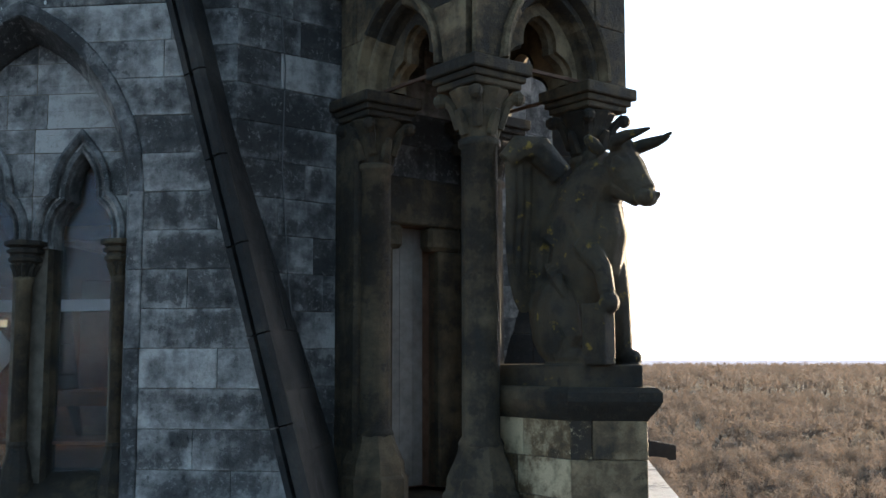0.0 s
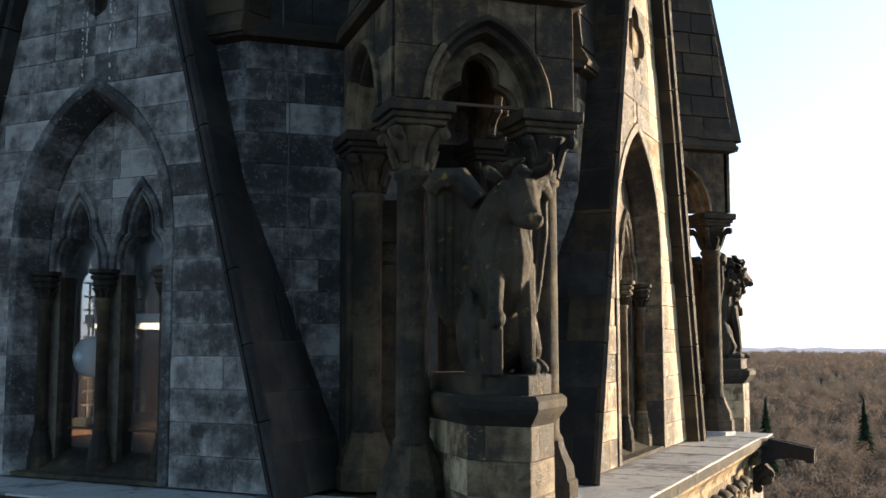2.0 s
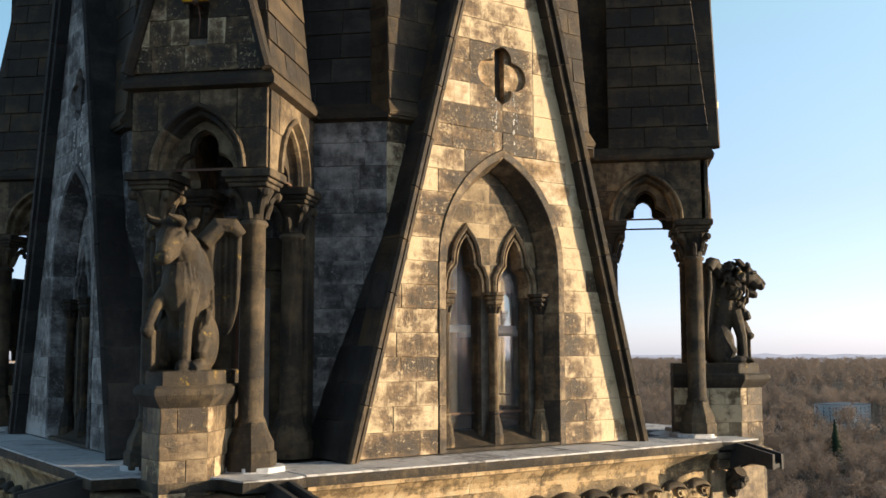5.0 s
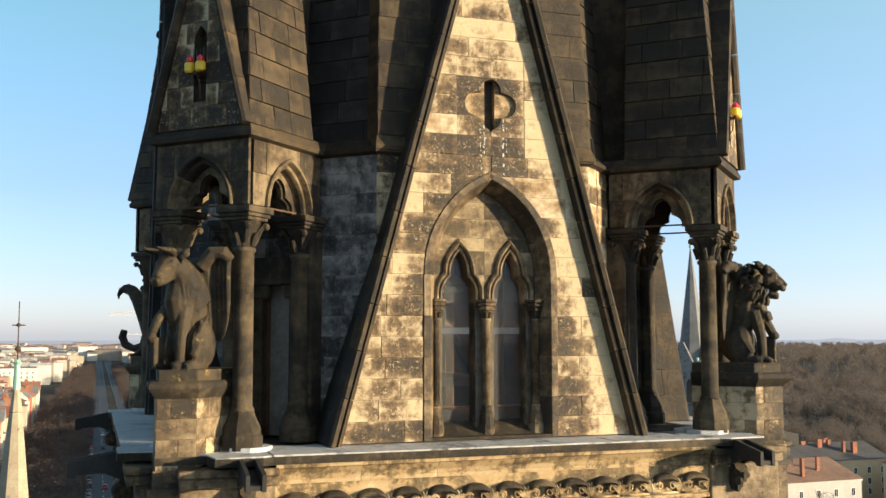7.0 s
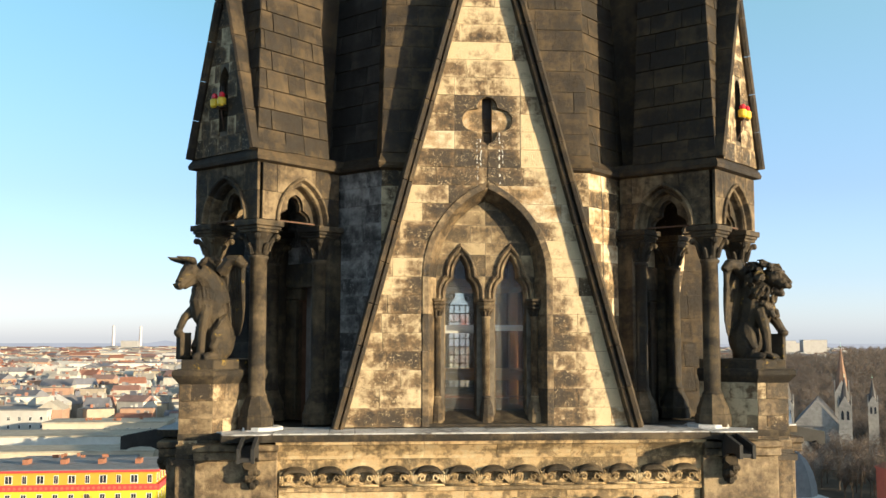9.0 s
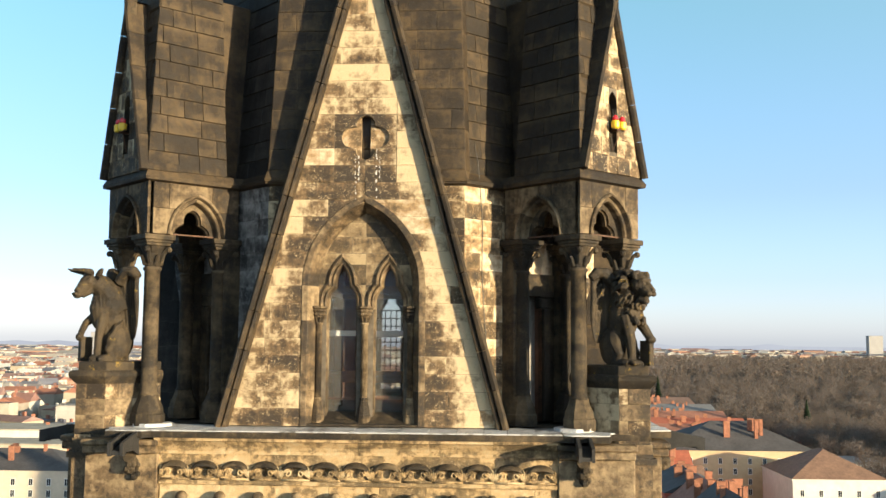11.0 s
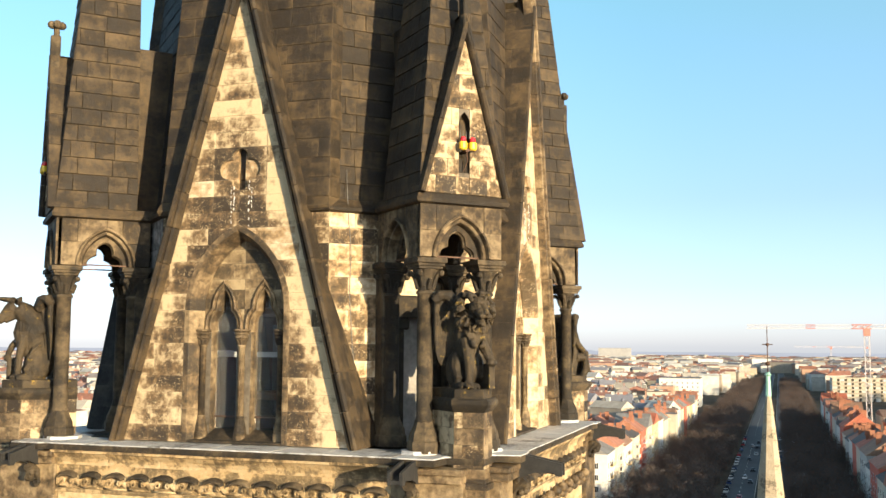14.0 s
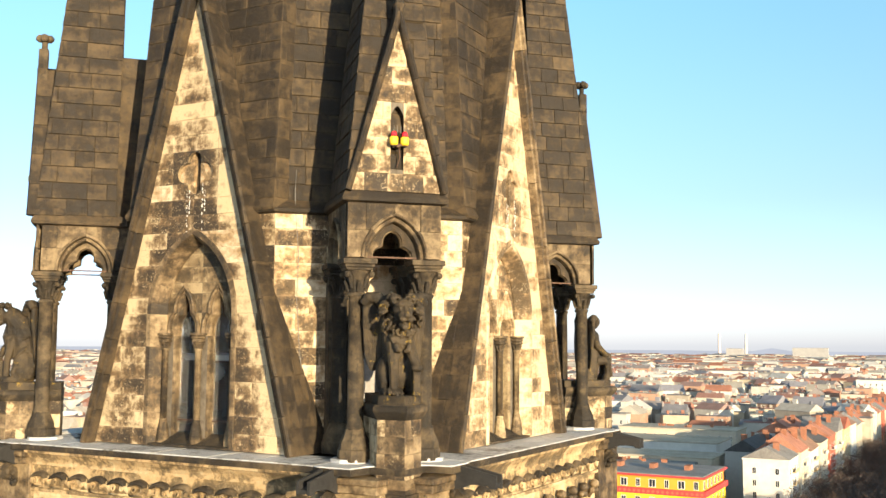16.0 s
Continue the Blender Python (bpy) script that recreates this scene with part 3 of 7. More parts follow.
    for va, vb, cuts in ((2.50, 2.93, 0), (2.93, LAN_TOP, 0), (LAN_TOP, 3.60, 0), (3.60, 3.95, 1), (3.95, 4.26, 2), (4.26, 4.6, 0)):
        us = {0: (-1.2, 0.0, 1.2), 1: (-1.2, -0.3, 0.12, 1.2), 2: (-1.2, 0.0, 1.2)}[cuts]
        for a, b in zip(us, us[1:]):
            bm = bmesh.new()
            lv = [va + 0.004 + (vb - va - 0.008) * i / 8 for i in range(9)]

            def clipped(v, a=a, b=b):
                out = []
                for c, d in tymp(v):
                    c2, d2 = max(c, a + 0.004), min(d, b - 0.004)
                    out.append((c2, d2) if d2 > c2 else (c2, c2))
                return out
            for p, q in zip(lv, lv[1:]):
                if len(tymp(p + 1e-5)) == len(tymp(q - 1e-5)):
                    strips(bm, m, [p, q], clipped, -0.345 + rt.uniform(-0.004, 0.004))
            part("tympanum_stone", bm, panel, g)
    lp = ((-0.15, -0.36), (-0.145, -0.30), (-0.11, -0.275), (-0.075, -0.30), (-0.065, -0.35), (-0.05, -0.35), (-0.03, -0.315), (0.0, -0.33), (0.012, -0.38), (0.025, -0.40), (0.035, -0.45), (0.035, -0.60))
    for s in (-1, 1):
        bm = bmesh.new()
        add_sweep(bm, lancet_path(s * LAN_U, 2.42), lp, m)
        part("lancet_moulding", bm, frame_stone, g, smooth=False)
        bm = bmesh.new()
        add_sweep(bm, [(s * LAN_U + LAN_A, 0.15), (s * LAN_U + LAN_A, 2.45)], ((0, -0.36), (0.03, -0.42), (0.03, -0.6)), m)
        add_sweep(bm, [(s * LAN_U - LAN_A, 2.45), (s * LAN_U - LAN_A, 0.15)], ((0, -0.36), (0.03, -0.42), (0.03, -0.6)), m)
        part("lancet_jamb", bm, column_stone, g)
    for u in (-0.97, 0.0, 0.97):
        base = bmesh.new()
        add_lathe(base, ((0.15, 0.05), (0.15, 0.22), (0.135, 0.24), (0.13, 0.34), (0.10, 0.46), (0.082, 0.52), (0.095, 0.55), (0.082, 0.58)), u, -4.99, 10, math.pi / 8)
        part("column_base", base, column_stone, g)
        bm = bmesh.new()
        add_lathe(bm, ((0.074, 0.57), (0.074, 2.08), (0.09, 2.095), (0.09, 2.125), (0.075, 2.14)), u, -4.99, 12)
        part("column_shaft", bm, column_stone, g, smooth=True)
        bm = bmesh.new()
        add_lathe(bm, ((0.076, 2.13), (0.082, 2.18), (0.12, 2.27), (0.11, 2.28)), u, -4.99, 8)
        for k in range(8):
            a = k * math.pi / 4 + math.pi / 8
            add_limb(bm, [(u + 0.075 * math.cos(a), -4.99 + 0.075 * math.sin(a), 2.14, 0.022), (u + 0.10 * math.cos(a), -4.99 + 0.10 * math.sin(a), 2.22, 0.026), (u + 0.135 * math.cos(a), -4.99 + 0.135 * math.sin(a), 2.25, 0.016)], 5)
        add_lathe(bm, ((0.125, 2.27), (0.155, 2.285), (0.16, 2.315), (0.135, 2.335), (0.135, 2.35), (0.17, 2.365), (0.175, 2.395), (0.145, 2.41), (0.15, 2.42), (0.195, 2.435), (0.195, 2.48)), u, -4.99, 8, math.pi / 8)
        part("column_capital", bm, column_stone, g)
    bm = bmesh.new()
    sill = [(-5.27, 0.0), (-4.6, 0.0), (-4.6, 0.30), (-4.72, 0.27), (-5.12, 0.06), (-5.27, 0.05)]
    lo = [bm.verts.new((-HOOD_A + 0.1, y, z)) for y, z in sill]
    hi = [bm.verts.new((HOOD_A - 0.1, y, z)) for y, z in sill]
    for i in range(len(sill)):
        bm.faces.new((lo[i], lo[(i + 1) % len(sill)], hi[(i + 1) % len(sill)], hi[i]))
    part("window_sill", bm, M_DARK, g)
    for s in (-1, 1):
        bm = bmesh.new()
        add_box(bm, s * LAN_U - 0.33, s * LAN_U + 0.33, -4.702, -4.69, 0.26, 3.4)
        pane = part("window_pane", bm, M_GLASS, g, "dusty clear window pane")
        pane.visible_shadow = False
        bm = bmesh.new()
        add_box(bm, s * LAN_U - 0.33, s * LAN_U + 0.33, -4.73, -4.68, 0.53, 0.56)
        add_box(bm, s * LAN_U - 0.33, s * LAN_U - 0.30, -4.73, -4.68, 0.25, 2.6)
        add_box(bm, s * LAN_U + 0.30, s * LAN_U + 0.33, -4.73, -4.68, 0.25, 2.6)
        part("pane_frame", bm, M_IRON, g)
    return g


gable = make_gable(0.45, 11)
pale_side = make_gable(0.85, 12, M_PALE_GABLE, M_WASHED, M_WASHED)         # the right-hand side, in paler stone
pale_side.matrix_basis = turned(90)
sooty = make_gable(0.0, 13, M_GREY_SHADE, M_SOOT_SHADE, M_GREY_SHADE)         # soot, with the shade of the sides off the sun put into the colour
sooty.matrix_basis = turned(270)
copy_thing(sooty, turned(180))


# ---- octagonal core and spire ----
CORE_A, CORE_H = 5.03, 2.09          # distance of its faces, half-width of a face
SPIRE_A, SPIRE_LEAN = 4.88, 0.07


def make_core_side(diagonal, deg, wash=0.0, stone=M_ASHLAR):
    # slabs over the shaded walls carry that shade in their colour too
    slab = M_BLACK_SHADE if stone is M_SOOT_SHADE else M_SLAB
    rng = random.Random(21 + int(diagonal))
    c = thing("core_wall", "octagonal tower core of blackened sandstone blocks", "tower wall", turned(deg), "core walls", "structure")
    m = wall_frame(-CORE_A)
    if diagonal:
        hole = lambda v: [(-CORE_H, -0.30), (0.30, CORE_H)] if v < 2.76 else [(-CORE_H, 0.0), (0.0, CORE_H)]
        lv = [0.0, 2.76, 5.2]
    else:
        hole = lambda v: [(-CORE_H, -1.3), (1.3, CORE_H)] if 0.1 < v < 4.75 else [(-CORE_H, 0.0), (0.0, CORE_H)]
        lv = [0.0, 0.1, 4.75, 5.2]
    bm = bmesh.new()
    strips(bm, m, lv, hole, -0.012)
    part("mortar_bed", bm, M_JOINT, c)
    bm = bmesh.new()
    strips(bm, m, lv, hole, -0.5)
    if diagonal:
        add_sweep(bm, [(0.30, 0), (0.30, 2.76), (-0.30, 2.76), (-0.30, 0)], ((0, -0.012), (0, -0.5)), m)
    else:
        add_sweep(bm, [(1.3, 0.1), (1.3, 4.75), (-1.3, 4.75), (-1.3, 0.1)], ((0, -0.012), (0, -0.5)), m)
    part("inner_lining", bm, M_INNER, c)
    if diagonal:
        def holes(va, vb):
            return [(-CORE_H, -0.62, ()), (0.62, CORE_H, ())] if va < 3.1 else [(-CORE_H, CORE_H, ())]
    else:
        def holes(va, vb):
            k = G_HALF - G_SLOPE * vb - 0.25
            return [(-CORE_H, -k, ()), (k, CORE_H, ())] if k < CORE_H else []
    lay_stones(c, m, -CORE_H, CORE_H, 0.0, 5.06, COURSE, (0.55, 1.15), M_ASHLAR, (), holes, rng,
               pick=lambda u, v, r: M_WASHED if r.random() < wash else stone)
    if diagonal:
        # shouldered doorway with heavy jambs
        bm = bmesh.new()
        for s in (-1, 1):
            add_box(bm, s * 0.30 if s > 0 else -0.62, 0.62 if s > 0 else -0.30, -5.10, -4.9, 0, 2.50, 0.015)
            add_box(bm, 0.17 if s > 0 else -0.62, 0.62 if s > 0 else -0.17, -5.11, -4.9, 2.50, 2.76, 0.04)
        add_box(bm, -0.62, 0.62, -5.12, -4.9, 2.76, 3.26, 0.015)
        part("door_surround", bm, M_DARK, c)
        bm = bmesh.new()
        add_box(bm, -0.31, 0.31, -4.80, -4.76, 0.0, 2.76)
        for x in (-0.18, 0.0, 0.18):
            add_box(bm, x - 0.008, x + 0.008, -4.806, -4.79, 0.05, 2.72)
        part("door_leaf", bm, M_DOOR, c, "grey boarded door")
    # sloping string course
    prof = ((CORE_A + 0.0, 5.02), (CORE_A + 0.13, 5.06), (CORE_A + 0.14, 5.13), (SPIRE_A + 0.02, 5.34), (SPIRE_A - 0.2, 5.34), (SPIRE_A - 0.2, 5.02))
    t = math.tan(radians(22.5))
    cuts = [-1.0, -0.33, 0.33, 1.0]
    for a, b in zip(cuts, cuts[1:]):
        bm = bmesh.new()
        lo = [bm.verts.new((a * r * t + 0.004, -r, z)) for r, z in prof]
        hi = [bm.verts.new((b * r * t - 0.004, -r, z)) for r, z in prof]
        for i in range(len(prof)):
            bm.faces.new((lo[i], lo[(i + 1) % len(prof)], hi[(i + 1) % len(prof)], hi[i]))
        bm.faces.new(lo[::-1])
        bm.faces.new(hi)
        part("string_course", bm, M_SLAB, c)
    # spire face: the broad ones stand forward of the slanting ones, with canted returns
    if diagonal:
        sm = wall_frame(-SPIRE_A, 5.3, SPIRE_LEAN)
        bm = bmesh.new()
        half = lambda v: (SPIRE_A - SPIRE_LEAN * v) * t
        strips(bm, sm, [0, 12], lambda v: [(-half(v), half(v))], -0.012)
        part("spire_bed", bm, M_BED, c)
        h0 = SPIRE_A * t
        lay_stones(c, sm, -h0, h0, 0.0, 7.8, 0.40, (0.55, 1.15), slab, ((1, SPIRE_LEAN * t, h0), (-1, SPIRE_LEAN * t, h0)),
                   None, rng, "roof_slab", 0.016, 0.035, gap=0.006)
        return c
    front, wide, taper = 5.10, 2.10, 0.41 * SPIRE_LEAN
    bm = bmesh.new()
    rows = []
    for z, out in ((5.10, 0.10), (5.16, 0.12), (5.36, 0.0), (12.9, 0.0)):
        k = SPIRE_LEAN * max(0.0, z - 5.36)
        a = wide + out * 0.4 - k * 0.41
        rows.append([bm.verts.new(p) for p in ((-a, -front - out + k, z), (a, -front - out + k, z), (a + 0.10, -4.6 + k, z), (-a - 0.10, -4.6 + k, z))])
    for r0, r1 in zip(rows, rows[1:]):
        for i in range(4):
            bm.faces.new((r0[i], r0[(i + 1) % 4], r1[(i + 1) % 4], r1[i]))
    bm.faces.new(rows[0])
    part("spire_body", bm, M_SLAB, c)
    sm = wall_frame(-front, 5.36, SPIRE_LEAN)
    lay_stones(c, sm, -wide, wide, 0.0, 7.5, 0.44, (0.55, 1.15), M_SLAB, ((1, taper, wide), (-1, taper, wide)), None, rng, "roof_slab", 0.016, 0.035, gap=0.006)
    for s in (-1, 1):
        foot = Vector((s * wide, -front, 5.36)) if s > 0 else Vector((-wide - 0.10, -4.6, 5.36))
        du = Vector((0.10, 0.50 * s, 0)).normalized()
        dv = Vector((-s * taper, SPIRE_LEAN, 1)).normalized()
        dw = du.cross(dv).normalized()
        dv = dw.cross(du)
        fm = Matrix(((du.x, dv.x, dw.x, foot.x), (du.y, dv.y, dw.y, foot.y), (du.z, dv.z, dw.z, foot.z), (0, 0, 0, 1)))
        slide = 0.063 * s
        lay_stones(c, fm, -0.6, 1.2, 0.0, 7.5, 0.44, (0.6, 0.7), M_SLAB, ((1, -slide, 0.51), (-1, slide, 0.0)), None, rng, "roof_slab", 0.008, 0.025, gap=0.006)
    return c


# walls off the sun get the stone with shade in its colour
for deg in SIDES:
    if deg == 0:
        core_a = make_core_side(False, 0)
    elif deg == 90:
        copy_thing(core_a, turned(deg))
    elif deg == 180:
        core_c = make_core_side(False, 180, 0.0, M_SOOT_SHADE)
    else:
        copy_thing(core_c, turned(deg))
make_core_side(True, 45, 0.75)       # mostly pale stones behind the lion
# the other corners: shade included in the stone colour
core_b = make_core_side(True, 315, 0.0, M_SOOT_SHADE)
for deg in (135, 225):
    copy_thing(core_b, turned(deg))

# the spire above, out of reach of the lens
sp = thing("spire_top", "dark stone octagonal spire above the gables", "spire", turned(0), "", "structure")
bm = bmesh.new()
t8 = 1 / math.cos(radians(22.5))
add_lathe(bm, ((4.02 * t8, 17.2), (0.15, 40.0)), 0, 0, 8, radians(22.5))
part("spire_cone", bm, M_SLAB, sp)
bm = bmesh.new()
add_lathe(bm, ((0.1, 39.8), (0.25, 40.2), (0.3, 40.5), (0.1, 40.8), (0.05, 42.0)), 0, 0, 10)
part("finial", bm, M_DARK, sp)


# ---- corner canopies with their pinnacles ----
CAN_R, CAN_W = 7.215, 0.95            # front face, half-width


def canopy_half(v):
    if v < 3.95:
        return 0.41
    return lancet_half(v, 0.41, 3.95, 4.22, 4.53)


def make_canopy():
    rng = random.Random(31)
    c = thing("corner_canopy", "sooty stone canopy on slender columns under a steep slab-roofed pinnacle", "pinnacle", turned(45), "corner canopies", "structure")
    arms = [(wall_frame(-CAN_R), CAN_W, "front"),
            (Matrix.Translation((0, -6.1, 0)) @ Matrix.Rotation(radians(90), 4, "Z") @ wall_frame(-CAN_W), 1.0, "side"),
            (Matrix.Translation((0, -6.1, 0)) @ Matrix.Rotation(radians(-90), 4, "Z") @ wall_frame(-CAN_W), 1.0, "side")]
    lv = [3.95] + [3.95 + 0.27 * i / 5 for i in range(1, 6)] + [4.225, 4.28] + [4.28 + 0.25 * i / 6 for i in range(1, 7)] + [5.05]
    for m, hw, kind in arms:
        for w in (-0.20, -0.36):
            bm = bmesh.new()
            strips(bm, m, lv, lambda v: [(-hw, -canopy_half(v)), (canopy_half(v), hw)], w)
            part("arch_wall", bm, M_CANOPY if w > -0.3 else M_CANOPY, c)
        right = [(canopy_half(v), v) for v in lv[:-2]]
        path = right + [(0, 4.53)] + [(-u, v) for u, v in right[::-1]]
        bm = bmesh.new()
        add_sweep(bm, path, ((0, -0.195), (0.0, -0.24), (0.03, -0.27), (0.03, -0.36)), m)
        part("trefoil_reveal", bm, M_CANOPY, c)
        # hood of three rolls
        hood = pointed(0.68, 0.90, 3.95, 8)
        prof = ((0, -0.01), (0.0, 0.06), (0.025, 0.085), (0.055, 0.075), (0.07, 0.02), (0.085, -0.03), (0.105, -0.02), (0.145, -0.03), (0.165, -0.08), (0.17, -0.15), (0.19, -0.20))
        sweep_pieces(c, "hood_stone", hood, prof, m, [4, 4, 4, 4], M_CANOPY, 0.003)

        def holes(va, vb):
            ha, hb = arch_half(0.69, 0.91, 3.95, va), arch_half(0.69, 0.91, 3.95, vb)
            if ha <= 0:
                return [(-hw, hw, ())]
            k = (hb - ha) / (min(vb, 4.86) - va)
            return [(-hw, -min(ha, hb) + 1e-3, ((1, k, k * va - ha),)), (min(ha, hb), hw, ((-1, k, k * va - ha),))]
        lay_stones(c, m, -hw, hw, 3.95, 5.03, 0.54, (0.5, 1.2), M_CANOPY, (), holes, rng)
        bm = bmesh.new()
        add_prism(bm, [(-hw + 0.05, 3.96), (hw - 0.05, 3.96), (hw - 0.05, 3.99), (-hw + 0.05, 3.99)], m, -0.20, -0.17)
        part("tie_rod", bm, M_IRON, c)
    bm = bmesh.new()
    add_box(bm, -CAN_W, CAN_W, -CAN_R + 0.02, -4.9, 5.03, 5.12)
    part("canopy_vault", bm, M_CANOPY, c)
    # columns
    shaft = ((0.185, 0.60), (0.20, 0.63), (0.185, 0.66), (0.165, 0.69), (0.160, 3.18), (0.19, 3.20), (0.19, 3.25), (0.16, 3.27))
    for x, y in ((-0.69, -6.95), (0.69, -6.95), (-0.74, -5.40), (0.74, -5.40)):
        bm = bmesh.new()
        add_lathe(bm, ((0.345, 0.0), (0.345, 0.22), (0.315, 0.25), (0.305, 0.36), (0.25, 0.47), (0.215, 0.55), (0.20, 0.62)), x, y, 8, math.pi / 8)
        part("column_base", bm, M_DARK, c)
        bm = bmesh.new()
        add_lathe(bm, shaft, x, y, 16)
        part("column_shaft", bm, M_DARK, c, smooth=True)
        bm = bmesh.new()
        add_lathe(bm, ((0.16, 3.26), (0.17, 3.4), (0.20, 3.55), (0.27, 3.68), (0.24, 3.72)), x, y, 12)
        for k in range(4):
            a = math.pi / 4 + k * math.pi / 2
            d = Vector((math.cos(a), math.sin(a), 0))
            add_limb(bm, [(x + d.x * 0.17, y + d.y * 0.17, 3.36, 0.05), (x + d.x * 0.24, y + d.y * 0.24, 3.56, 0.05), (x + d.x * 0.34, y + d.y * 0.34, 3.66, 0.045)], 6)
            add_ball(bm, (x + d.x * 0.345, y + d.y * 0.345, 3.62), (0.065, 0.065, 0.065), 8, 6)
            a += math.pi / 4
            d = Vector((math.cos(a), math.sin(a), 0))
            add_limb(bm, [(x + d.x * 0.16, y + d.y * 0.16, 3.30, 0.055), (x + d.x * 0.21, y + d.y * 0.21, 3.44, 0.05), (x + d.x * 0.25, y + d.y * 0.25, 3.5, 0.03)], 6)
        part("column_capital", bm, M_DARK, c, "leafy carved capital")
        bm = bmesh.new()
        for h, z0, z1 in ((0.27, 3.70, 3.76), (0.30, 3.76, 3.82), (0.34, 3.82, 3.93)):
            add_box(bm, x - h, x + h, y - h, y + h, z0, z1, 0.012)
        part("abacus", bm, M_DARK, c)
    for s in (-1, 1):
        bm = bmesh.new()
        add_box(bm, s * 0.80 - 0.17, s * 0.80 + 0.17, -5.40, -4.95, 0.0, 3.72, 0.03)
        part("wall_pier", bm, M_DARK, c)
    # eaves
    bm = bmesh.new()
    prof = ((0.0, 5.03), (0.115, 5.06), (0.13, 5.13), (0.04, 5.30))
    rings = []
    for o, z in prof:
        rings.append([bm.verts.new(p) for p in ((-CAN_W - o, -CAN_R - o, z), (CAN_W + o, -CAN_R - o, z), (CAN_W + o, -5.0, z), (-CAN_W - o, -5.0, z))])
    for a, b in zip(rings, rings[1:]):
        for i in range(4):
            bm.faces.new((a[i], a[(i + 1) % 4], b[(i + 1) % 4], b[i]))
    bm.faces.new(rings[-1])
    part("eaves_string", bm, M_SLAB, c)
    # pinnacle: steep, four-sided, slabbed
    base, lean, front = 1.00, 0.097, 0.087
    z0, z1 = 5.28, 15.3
    bm = bmesh.new()
    h = z1 - z0
    top = base - lean * h
    lo = [bm.verts.new(p) for p in ((-base + 0.02, -7.27, z0), (base - 0.02, -7.27, z0), (base - 0.02, -5.45, z0), (-base + 0.02, -5.45, z0))]
    hi = [bm.verts.new(p) for p in ((-top, -7.27 + front * h, z1), (top, -7.27 + front * h, z1), (top, -5.6, z1), (-top, -5.6, z1))]
    for i in range(4):
        bm.faces.new((lo[i], lo[(i + 1) % 4], hi[(i + 1) % 4], hi[i]))
    bm.faces.new(hi)
    part("pinnacle_core", bm, M_BED, c)
    fm = wall_frame(-7.27, z0, front)
    lay_stones(c, fm, -base, base, 0, 8.0, 0.40, (0.4, 0.9), M_SLAB, ((1, lean, base), (-1, lean, base)), None, rng, "roof_slab", 0.016, 0.035, gap=0.006)
    ln = math.hypot(1, lean)
    for s in (-1, 1):
        sm = Matrix(((0, -s * lean / ln, s / ln, s * base), (s, 0, 0, -7.28 if s > 0 else -5.43), (0, 1 / ln, lean / ln, z0), (0, 0, 0, 1)))
        lim = ((-1, front, 0.0),) if s > 0 else ((1, front, 1.85),)
        lay_stones(c, sm, 0, 1.85, 0, 8.0, 0.40, (0.42, 0.85), M_SLAB, lim, None, rng, "roof_slab", 0.016, 0.035, gap=0.006)
    # front gablet
    gm = wall_frame(-7.35, 5.26)
    gh, gt = 1.04, 3.82
    slit = lambda v: 0.13 if 0.45 < v < 1.45 else (arch_half(0.13, 0.28, 1.45, v) if 1.45 <= v < 1.73 else 0.0)
    lv = [0.0, 0.45, 0.4501, 1.45, 1.52, 1.6, 1.68, 1.73, 2.6, gt - 0.1]
    bm = bmesh.new()
    strips(bm, gm, lv, lambda v: [(-gh * (1 - v / gt), -slit(v)), (slit(v), gh * (1 - v / gt))], -0.05)
    part("gablet_bed", bm, M_JOINT, c)

    def gholes(va, vb):
        w = max(slit(va + 0.01), slit(vb - 0.01))
        return [(-1, -w, ()), (w, 1, ())] if w > 0 else [(-1, 1, ())]
    k = gh / gt
    lay_stones(c, gm, -1, 1, 0, gt - 0.15, 0.36, (0.3, 0.6), M_ASHLAR, ((1, k, gh - 0.13), (-1, k, gh - 0.13)), gholes, rng, "stone", -0.03)
    bm = bmesh.new()
    add_sweep(bm, [(0.13, 0.45), (0.13, 1.45)] + pointed(0.13, 0.28, 1.45, 5)[1:-1] + [(-0.13, 1.45), (-0.13, 0.45)], ((0, -0.03), (0, -0.5)), gm, closed=True)
    part("slit_reveal", bm, M_DARK, c)
    # black back panel: the slit's inner shade put into its colour
    bm = bmesh.new()
    add_prism(bm, [(-0.15, 0.4), (0.15, 0.4), (0.15, 1.75), (-0.15, 1.75)], gm, -0.52, -0.5)
    part("slit_back", bm, M_TROUGH, c)
    cp = ((0, -0.8), (0.0, 0.08), (0.05, 0.11), (0.10, 0.08), (0.13, 0.02), (0.13, -0.06))
    n = 5
    for s in (-1, 1):
        pts = [(gh * (1 - i / n), gt * i / n) for i in range(n + 1)]
        if s < 0:
            pts = [(-u, v) for u, v in pts[::-1]]
        sweep_pieces(c, "coping_stone", pts, cp, gm, [1] * n, M_SLAB, 0.005)
    bm = bmesh.new()
    add_box(bm, -0.09, 0.09, -7.44, -7.21, 8.75, 9.55, 0.02)
    add_lathe(bm, ((0.07, 9.5), (0.07, 9.74)), 0, -7.31, 8)
    for dx, dy in ((-0.11, 0), (0.11, 0), (0, -0.11), (0, 0.11)):
        add_ball(bm, (dx, -7.31 + dy, 9.82), (0.11, 0.11, 0.10), 8, 6)
    part("finial", bm, M_DARK, c, "knobbed stone finial")
    # low wall that ties the pinnacle to the spire
    bm = bmesh.new()
    add_box(bm, -0.42, 0.42, -5.62, -4.2, 5.2, 9.4, 0.02)
    part("tie_wall", bm, M_SLAB, c)
    return c


canopy = make_canopy()
for deg in CORNERS[1:]:
    copy_thing(canopy, turned(deg))


